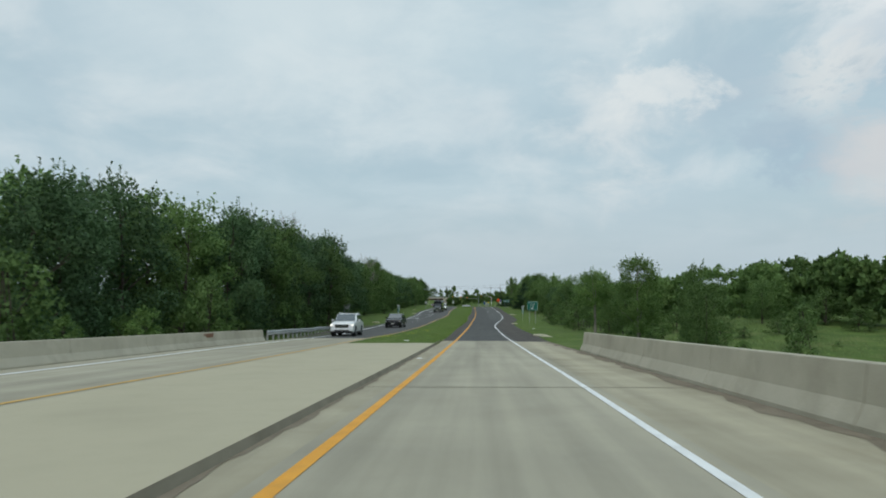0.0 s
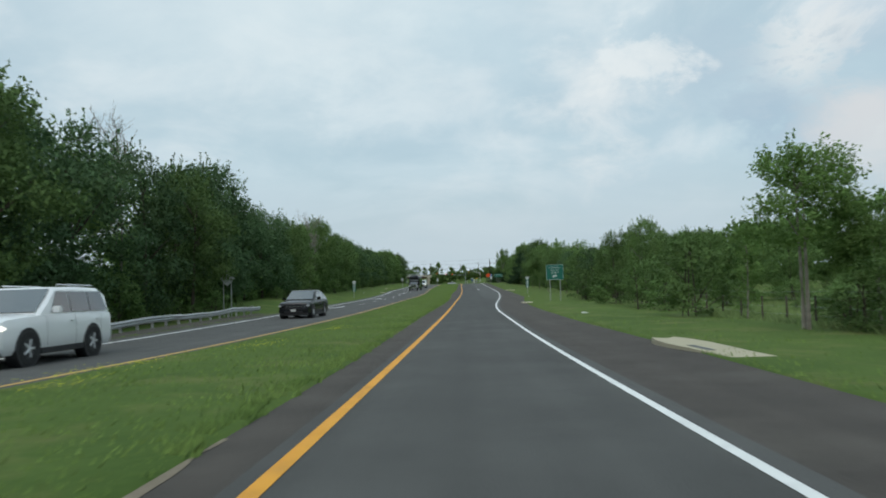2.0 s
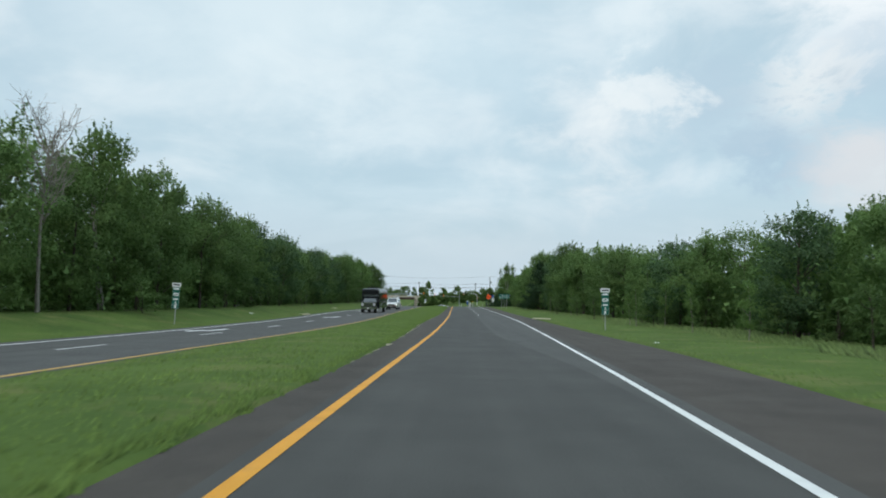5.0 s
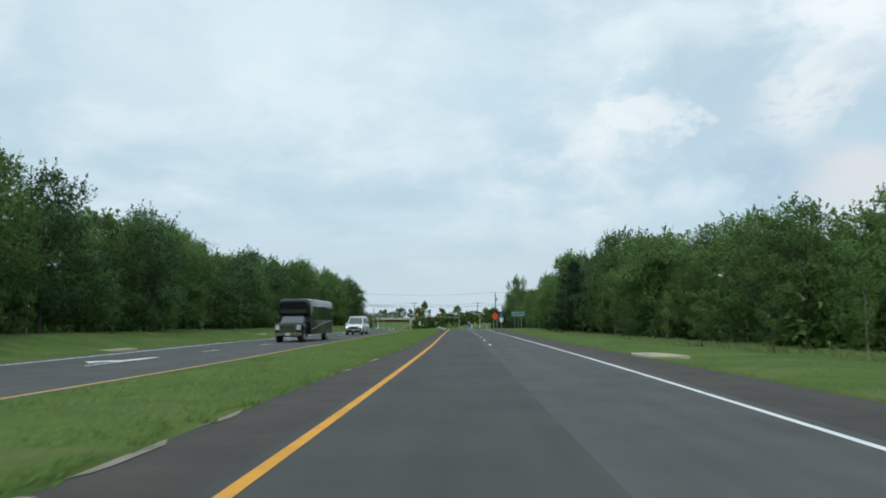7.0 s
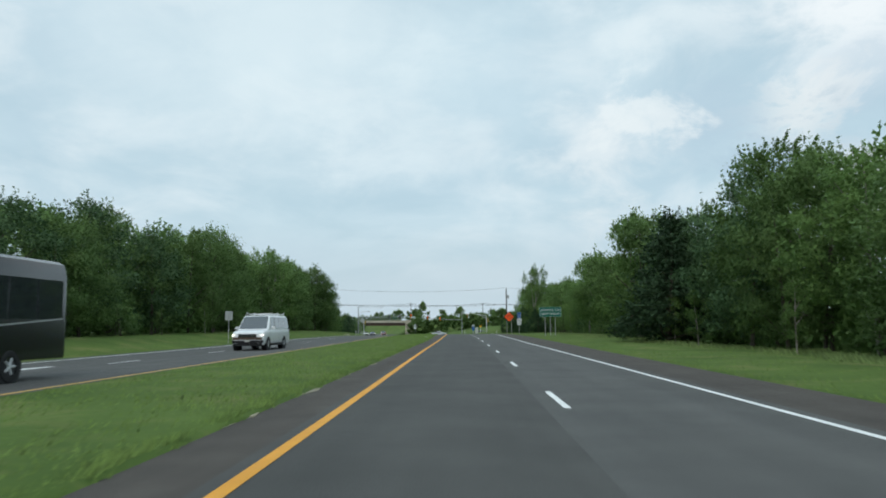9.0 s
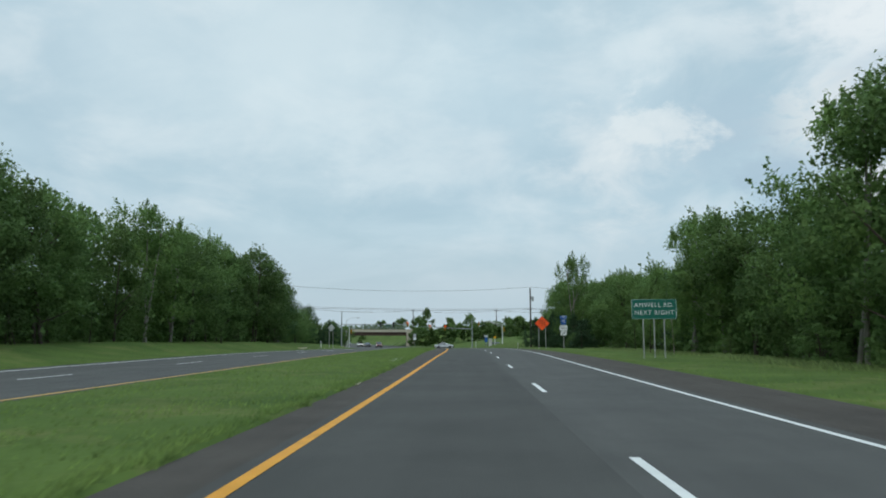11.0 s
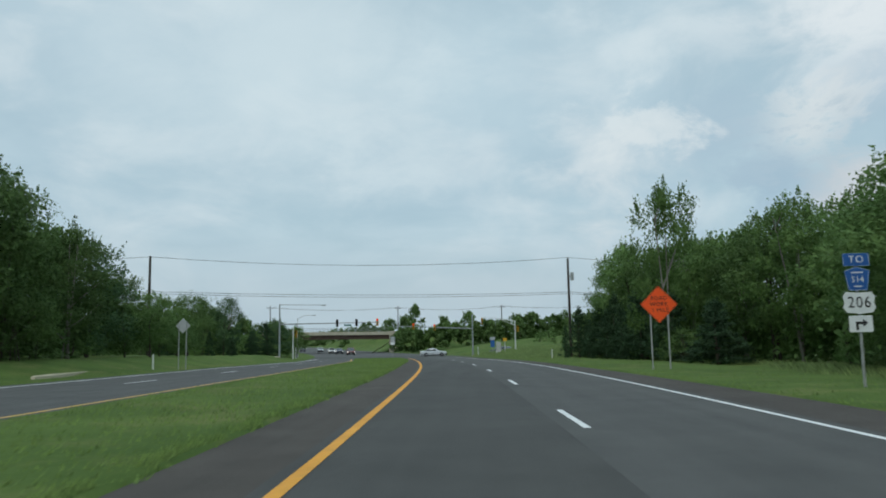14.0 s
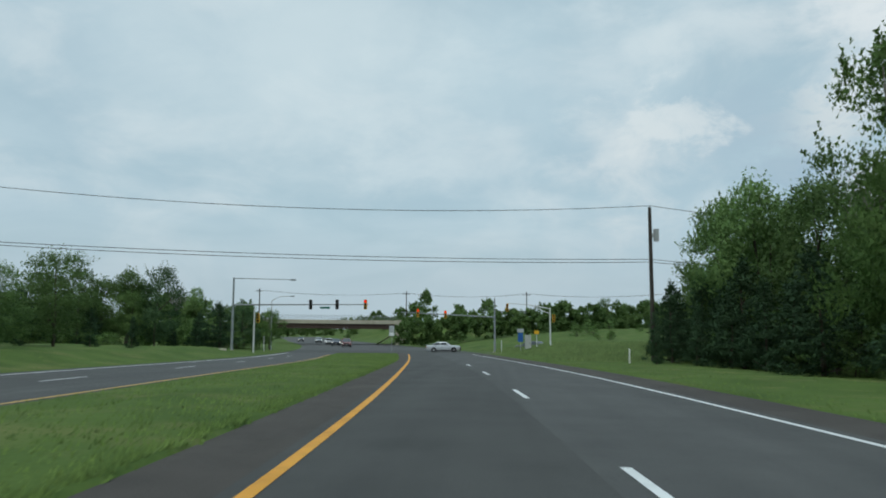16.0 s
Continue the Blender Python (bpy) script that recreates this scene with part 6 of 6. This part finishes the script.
def wheel(parent, x, y, r, w=0.24, rim_mat=None):
    s = 1 if x > 0 else -1
    bm = bmesh.new()
    prof = [(r * 0.62, -w / 2), (r * 0.93, -w / 2), (r, -w / 2 + 0.04), (r, w / 2 - 0.04), (r * 0.93, w / 2), (r * 0.62, w / 2)]
    n = 24
    rings = [[(x + px, y + pr * math.cos(2 * math.pi * i / n), r + pr * math.sin(2 * math.pi * i / n)) for pr, px in prof] for i in range(n)]
    rings.append(rings[0])
    loft(bm, rings, False)
    bmesh.ops.remove_doubles(bm, verts=bm.verts, dist=1e-4)
    o = smooth(part("wheel", bm, rubber, parent))
    bm = bmesh.new()
    tube(bm, (x + s * 0.02, y, r), (x + s * (w / 2 - 0.03), y, r), r * 0.60, r * 0.60, 18)
    for k in range(5):
        a = 2 * math.pi * k / 5
        tube(bm, (x + s * (w / 2 - 0.03), y, r), (x + s * (w / 2 - 0.015), y + r * 0.52 * math.cos(a), r + r * 0.52 * math.sin(a)), 0.045, 0.03, 6)
    part("rim", bm, rim_mat or lamp_off, o, "bright alloy rim")


def vehicle(name, label, m, L, W, H, belt, hood, cowl, roof_f, roof_r, tail, deck, paint_mat, wheels, r=0.34, lights=True, grille=True, rack=False, group="vehicles", chrome_front=False, tall_nose=0.0, low=0.22, panes=3, bumper_mat=None, rails=False):
    """A road vehicle whose front looks to -y; lengths run from the front end."""
    root = thing(name, m, label, "car" if name != "van" else "van", group)
    w = W / 2
    st = [(0.00, w * 0.80, low + 0.16, hood - 0.22 + tall_nose), (0.05, w * 0.90, low + 0.05, hood - 0.10 + tall_nose), (0.22, w * 0.96, low, hood - 0.02), (cowl * 0.6, w * 0.99, low, hood + 0.03), (cowl, w, low, belt), (roof_f + 0.3, w, low, belt + 0.01), (roof_r, w, low, belt + 0.02), (tail, w * 0.99, low, belt + 0.01), (L - 0.22, w * 0.96, low + 0.03, deck), (L - 0.05, w * 0.92, low + 0.10, deck - 0.06), (L, w * 0.84, low + 0.18, deck - 0.18)]
    bm = bmesh.new()
    loft(bm, [body_ring(*s_) for s_ in st])
    body = smooth(part("body", bm, paint_mat, root))
    # door seams, handles and the dark sill
    h0 = belt - low
    seams = [cowl + 0.30 + (tail - cowl - 0.9) * k / 2 for k in range(3)]
    for sgn in (-1, 1):
        for y in seams:
            side = [(sgn * (w * q + 0.004), z) for q, z in ((0.985, low + 0.16 * h0), (1.0, low + 0.45 * h0), (0.987, low + 0.80 * h0), (0.955, belt - 0.04))]
            bm = bmesh.new()
            a0 = [bm.verts.new((x, y - 0.006, z)) for x, z in side]
            b0 = [bm.verts.new((x, y + 0.006, z)) for x, z in side]
            for k in range(3):
                bm.faces.new((a0[k], b0[k], b0[k + 1], a0[k + 1]))
            part("door_seam", bm, plastic, body)
        for y in seams[1:]:
            bm = bmesh.new()
            box(bm, sgn * w - 0.015, sgn * w + 0.025, y - 0.26, y - 0.08, belt - 0.20, belt - 0.165, 0.008)
            part("door_handle", bm, paint_mat, body)
        bm = bmesh.new()
        box(bm, sgn * (w - 0.06) - 0.07, sgn * (w - 0.06) + 0.07, wheels[0] + r * 1.2, wheels[1] - r * 1.2, low - 0.04, low + 0.10, 0.02)
        part("sill", bm, plastic, body)
        if rails:
            bm = bmesh.new()
            tube(bm, (sgn * w * 0.70, roof_f + 0.25, H + 0.05), (sgn * w * 0.70, roof_r - 0.15, H + 0.04), 0.022, 0.022, 8)
            part("roof_rail", bm, chrome, root)
    # cabin above the belt
    ct, cb = w * 0.78, w * 0.93
    bm = bmesh.new()

    def cab(y, wb, wt, zb, zt):
        return [(wb, y, zb), (wt + 0.03, y, zt - 0.08), (wt - 0.05, y, zt), (-wt + 0.05, y, zt), (-wt - 0.03, y, zt - 0.08), (-wb, y, zb)]

    z1 = belt - 0.02
    ring = [cab(cowl, cb, cb * 0.97, z1, z1 + 0.04), cab(cowl + (roof_f - cowl) * 0.5, cb, (cb + ct) / 2, z1, z1 + (H - z1) * 0.49), cab(roof_f, cb, ct, z1, H - 0.02), cab((roof_f + roof_r) / 2, cb, ct, z1, H), cab(roof_r, cb, ct, z1, H - 0.03), cab(tail, cb * 0.97, ct * 0.98 if tail - roof_r < 0.5 else cb * 0.9, z1, H - 0.16 if tail - roof_r < 0.5 else z1 + 0.05)]
    loft(bm, ring)
    smooth(part("cabin", bm, paint_mat, root))
    e = 0.022
    # windscreen and rear window
    zc, zr_ = z1 + 0.06, H - 0.09
    f = lambda t: cowl + (roof_f - cowl) * t
    ya, yb = f(0.06) - e, f(0.92) - e
    part("windscreen", quad_plate([(-cb * 0.90, ya, zc + 0.02), (cb * 0.90, ya, zc + 0.02), (ct * 0.92, yb, zr_ + 0.02), (-ct * 0.92, yb, zr_ + 0.02)]), tint, root, "dark tinted windscreen")
    if tail - roof_r < 0.5:
        part("rear_window", quad_plate([(cb * 0.86, tail + e, zc + 0.05), (-cb * 0.86, tail + e, zc + 0.05), (-ct * 0.9, tail + e - 0.02, H - 0.22), (ct * 0.9, tail + e - 0.02, H - 0.22)]), tint, root)
    else:
        part("rear_window", quad_plate([(cb * 0.84, tail - 0.1 + e, zc + 0.06), (-cb * 0.84, tail - 0.1 + e, zc + 0.06), (-ct * 0.9, roof_r + 0.08 + e, zr_ + 0.03), (ct * 0.9, roof_r + 0.08 + e, zr_ + 0.03)]), tint, root)
    # side windows
    y0, y1 = cowl + (roof_f - cowl) * 0.55, tail - 0.12
    for sgn in (-1, 1):
        cuts = [y0 + (y1 - y0) * i / panes for i in range(panes + 1)]
        for i, (a, b) in enumerate(zip(cuts, cuts[1:])):
            a2, b2 = a + 0.03, b - 0.03
            zt = H - 0.13
            ta = max(a2, roof_f + 0.02) if i == 0 else a2
            tb = min(b2, roof_r + (tail - roof_r) * 0.15) if i == panes - 1 else b2
            xb, xt = sgn * (cb + e - 0.004), sgn * (ct + 0.035 + e)
            part("side_window", quad_plate([(xb, a2, zc), (xb, b2, zc), (xt, tb, zt), (xt, ta, zt)]), tint, root)
    # wheels in dark arches
    for y in wheels:
        for sgn in (-1, 1):
            bm = bmesh.new()
            tube(bm, (sgn * (w - 0.30), y, r), (sgn * (w + 0.004), y, r), r * 1.17, r * 1.17, 22)
            part("wheel_arch", bm, plastic, body)
            wheel(root, sgn * (w - 0.105), y, r)
    # front: lamps, grille, bumper, plate
    for sgn in (-1, 1):
        bm = bmesh.new()
        box(bm, sgn * w * 0.78 - 0.16, sgn * w * 0.78 + 0.16, 0.005, 0.26, hood - 0.29 + tall_nose, hood - 0.18 + tall_nose, 0.03)
        part("headlight", bm, lamp_on if lights else lamp_off, root, "lit headlight" if lights else "")
        bm = bmesh.new()
        box(bm, sgn * w * 0.80 - 0.11, sgn * w * 0.80 + 0.11, L - 0.10, L + 0.004, deck - 0.36, deck - 0.10, 0.02)
        part("tail_light", bm, tail_red, root, "red tail light")
        bm = bmesh.new()
        box(bm, sgn * (w + 0.12) - 0.11, sgn * (w + 0.12) + 0.11, cowl + 0.45, cowl + 0.58, belt + 0.02, belt + 0.20, 0.03)
        part("mirror", bm, paint_mat, root)
    if grille:
        bm = bmesh.new()
        box(bm, -w * 0.56, w * 0.56, -0.012, 0.12, hood - 0.46 + tall_nose, hood - 0.17 + tall_nose, 0.02)
        g = part("grille", bm, plastic, root)
        for k in range(3):
            bm = bmesh.new()
            z = hood - 0.36 + tall_nose + 0.085 * k
            box(bm, -w * 0.55, w * 0.55, -0.028, 0.0, z - 0.012, z + 0.012, 0.004)
            part("grille_bar", bm, chrome if chrome_front or k == 1 else plastic, g)
    bm = bmesh.new()
    box(bm, -w * 0.92, w * 0.92, -0.05, 0.30, low + 0.10, low + 0.36, 0.06)
    bump = part("bumper", bm, bumper_mat or plastic, root)
    bm = bmesh.new()
    box(bm, -w * 0.60, w * 0.60, -0.062, 0.0, low + 0.13, low + 0.24, 0.02)
    part("lower_intake", bm, plastic, bump)
    bm = bmesh.new()
    box(bm, -w * 0.86, w * 0.86, -0.02, 0.25, low - 0.03, low + 0.12, 0.03)
    part("valance", bm, plastic, bump)
    bm = bmesh.new()
    box(bm, -w * 0.88, w * 0.88, L - 0.18, L + 0.03, low + 0.14, low + 0.34, 0.05)
    part("bumper", bm, paint_mat, root)
    bm = bmesh.new()
    box(bm, -0.15, 0.15, -0.078, -0.062, low + 0.20, low + 0.34, 0.004)
    part("plate", bm, bar_grey, root)
    if rack:
        for y in (roof_f + 0.4, (roof_f + roof_r) / 2, roof_r - 0.4):
            bm = bmesh.new()
            box(bm, -ct, ct, y - 0.03, y + 0.03, H + 0.06, H + 0.11, 0.01)
            box(bm, -ct, -ct + 0.05, y - 0.03, y + 0.03, H - 0.06, H + 0.2, 0.01)
            box(bm, ct - 0.05, ct, y - 0.03, y + 0.03, H - 0.06, H + 0.2, 0.01)
            part("roof_bar", bm, white_paint, root)
    return root


def on_road(x, y, turn=0.0):
    slope = math.degrees(math.atan((road_z(y + 2) - road_z(y - 2)) / 4))
    return pose(x, y, road_z(y) + 0.004, slope, 0, turn)


suv = dict(L=5.3, W=2.04, H=1.90, belt=1.20, hood=1.15, cowl=1.50, roof_f=2.45, roof_r=4.70, tail=5.12, deck=1.18, wheels=(1.0, 4.05), r=0.42, low=0.30)
vehicle("suv", "large white sport utility car with headlights on", on_road(-10.3, 59.0), paint_mat=white_paint, rack=False, chrome_front=True, bumper_mat=white_paint, rails=True, **suv)
vehicle("suv", "black sport utility car on the oncoming lane", on_road(-9.25, 87.2, -3), L=4.85, W=1.96, H=1.68, belt=1.06, hood=0.99, cowl=1.25, roof_f=2.25, roof_r=3.4, tail=4.72, deck=1.08, wheels=(0.9, 3.75), r=0.38, paint_mat=black_paint, panes=3, bumper_mat=black_paint, lights=False)
van = vehicle("van", "white cargo van with a roof rack and headlights on", on_road(-10.5, 245.2, -2), L=5.7, W=2.02, H=2.10, belt=1.22, hood=1.14, cowl=1.0, roof_f=1.85, roof_r=5.45, tail=5.62, deck=1.18, wheels=(0.85, 4.3), r=0.37, paint_mat=white_paint, rack=True, low=0.30, panes=4)
brown = surface("brown_bumper", (0.10, 0.065, 0.045), (0.15, 0.10, 0.07), 3.0, 0.6, 0.0, 30, own=True)
bm = bmesh.new()
box(bm, -0.86, 0.86, -0.035, 0.06, 0.64, 0.78, 0.02)
part("lower_grille", bm, brown, van)
vehicle("sedan", "silver sedan turning across the junction", on_road(-3.2, 435.0, 90) , L=4.75, W=1.80, H=1.43, belt=0.93, hood=0.86, cowl=1.25, roof_f=2.0, roof_r=3.2, tail=4.05, deck=0.98, wheels=(0.9, 3.65), r=0.32, paint_mat=silver_paint, lights=False, panes=2)
vehicle("hatchback", "dark grey hatchback turning off at the junction", on_road(5.0, 443.0, 235), L=4.4, W=1.80, H=1.58, belt=1.0, hood=0.92, cowl=1.15, roof_f=1.85, roof_r=3.7, tail=4.25, deck=1.02, wheels=(0.85, 3.45), r=0.33, paint_mat=grey_paint, lights=False, panes=2)
for x, y, turn, mat, word in ((-27.3, 478, 12, red_paint, "dark red"), (-33.9, 500, 13, blue_paint, "dark blue"), (-38.5, 514, 14, white_paint, "white"), (-47.8, 544, 15, silver_paint, "silver"), (-58.5, 566, 16, grey_paint, "grey")):
    vehicle("suv" if mat is red_paint else "sedan", word + " car waiting in the oncoming queue, lights on", on_road(x, y, turn), L=4.7, W=1.84, H=1.55 if mat is not red_paint else 1.8, belt=1.0, hood=0.95, cowl=1.25, roof_f=1.95, roof_r=3.6, tail=4.3, deck=1.0, wheels=(0.9, 3.6), r=0.34, paint_mat=mat, panes=2)


def shuttle_bus():
    m = on_road(-10.6, 211.8, -2)
    r = thing("shuttle_bus", m, "black shuttle bus with a chrome truck front", "bus")
    w, L, H = 1.02, 10.4, 3.28
    # the truck front
    bm = bmesh.new()
    loft(bm, [body_ring(0.12, 0.92, 0.48, 1.30), body_ring(0.25, 0.98, 0.42, 1.38), body_ring(0.9, 1.0, 0.40, 1.42), body_ring(1.25, 1.0, 0.40, 1.42), body_ring(2.3, 1.0, 0.40, 1.42)])
    smooth(part("hood", bm, black_paint, r))
    bm = bmesh.new()
    loft(bm, [[(0.92, 1.2, 1.38), (0.80, 1.75, 2.02), (-0.80, 1.75, 2.02), (-0.92, 1.2, 1.38)], [(0.98, 2.4, 1.3), (0.90, 2.4, 2.1), (-0.90, 2.4, 2.1), (-0.98, 2.4, 1.3)]])
    part("cab", bm, black_paint, r)
    part("windscreen", quad_plate([(-0.86, 1.22, 1.43), (0.86, 1.22, 1.43), (0.77, 1.70, 1.99), (-0.77, 1.70, 1.99)], 0.02), tint, r, "dark tinted windscreen")
    # the passenger box
    def box_ring(y, z0, z1, k=1.0):
        ww = 1.17 * k
        return [(ww, y, z0), (ww, y, z1 - 0.35), (ww - 0.06, y, z1 - 0.10), (ww - 0.25, y, z1), (-ww + 0.25, y, z1), (-ww + 0.06, y, z1 - 0.10), (-ww, y, z1 - 0.35), (-ww, y, z0)]

    bm = bmesh.new()
    loft(bm, [box_ring(1.62, 2.08, 3.06, 0.93), box_ring(1.85, 2.02, H - 0.04, 0.99), box_ring(2.45, 2.0, H)])
    smooth(part("overhang", bm, black_paint, r, "black front cap above the cab"))
    part("front_window", quad_plate([(-1.0, 1.60, 2.16), (1.0, 1.60, 2.16), (1.0, 1.66, 3.0), (-1.0, 1.66, 3.0)], 0.015), tint, r, "wide dark window above the cab")
    bm = bmesh.new()
    loft(bm, [box_ring(2.3, 0.55, H - 0.01), box_ring(L - 0.1, 0.55, H - 0.02), box_ring(L, 0.7, H - 0.12, 0.97)])
    smooth(part("body", bm, black_paint, r))
    for sgn in (-1, 1):
        for k in range(6):
            a = 2.9 + 1.22 * k
            part("side_window", quad_plate([(sgn * 1.178, a, 1.62), (sgn * 1.178, a + 1.16, 1.62), (sgn * 1.178, a + 1.16, 2.7), (sgn * 1.178, a, 2.7)]), tint, r)
        part("cab_window", quad_plate([(sgn * 0.985, 1.75, 1.45), (sgn * 0.985, 2.25, 1.45), (sgn * 0.93, 2.25, 1.95), (sgn * 0.93, 1.85, 1.95)]), tint, r)
        part("stripe", quad_plate([(sgn * 1.182, 2.9, 0.92), (sgn * 1.182, 6.6, 1.38), (sgn * 1.182, 10.2, 1.62), (sgn * 1.182, 10.2, 1.66), (sgn * 1.182, 6.6, 1.43), (sgn * 1.182, 2.9, 0.96)]), post_steel, r, "thin grey sweeping stripe")
        bm = bmesh.new()
        box(bm, sgn * 0.79 - 0.15, sgn * 0.79 + 0.15, 0.05, 0.25, 0.90, 1.28, 0.03)
        part("headlight", bm, lamp_off, r)
        bm = bmesh.new()
        box(bm, sgn * 1.24 - 0.11, sgn * 1.24 + 0.11, 1.45, 1.58, 1.45, 1.85, 0.03)
        mir = part("mirror", bm, plastic, r)
        bm = bmesh.new()
        tube(bm, (sgn * 0.98, 1.6, 1.5), (sgn * 1.2, 1.52, 1.6), 0.025, 0.025, 6)
        part("mirror_arm", bm, plastic, mir)
        for y in (1.0, 7.9):
            bm = bmesh.new()
            ex = 1.0 if y < 2 else 1.16
            tube(bm, (sgn * (ex - 0.3), y, 0.42), (sgn * (ex + 0.006), y, 0.42), 0.50, 0.50, 22)
            part("wheel_arch", bm, plastic, r)
            wheel(r, sgn * (ex - 0.10), y, 0.42, 0.26)
    bm = bmesh.new()
    box(bm, -0.62, 0.62, 0.03, 0.2, 0.78, 1.32, 0.03)
    g = part("grille", bm, chrome, r, "chrome grille")
    for k in range(3):
        bm = bmesh.new()
        box(bm, -0.54, 0.54, 0.025, 0.06, 0.83 + 0.125 * k, 0.91 + 0.125 * k, 0.005)
        part("grille_gap", bm, plastic, g)
    bm = bmesh.new()
    box(bm, -1.0, 1.0, -0.06, 0.16, 0.48, 0.74, 0.05)
    part("bumper", bm, chrome, r, "chrome bumper")
    bm = bmesh.new()
    box(bm, -0.16, 0.16, -0.075, -0.055, 0.52, 0.68, 0.004)
    part("plate", bm, bar_grey, r)
    bm = bmesh.new()
    box(bm, -0.75, 0.75, 3.6, 5.6, H - 0.02, H + 0.16, 0.06)
    part("roof_unit", bm, plastic, r, "dark roof air unit")


shuttle_bus()
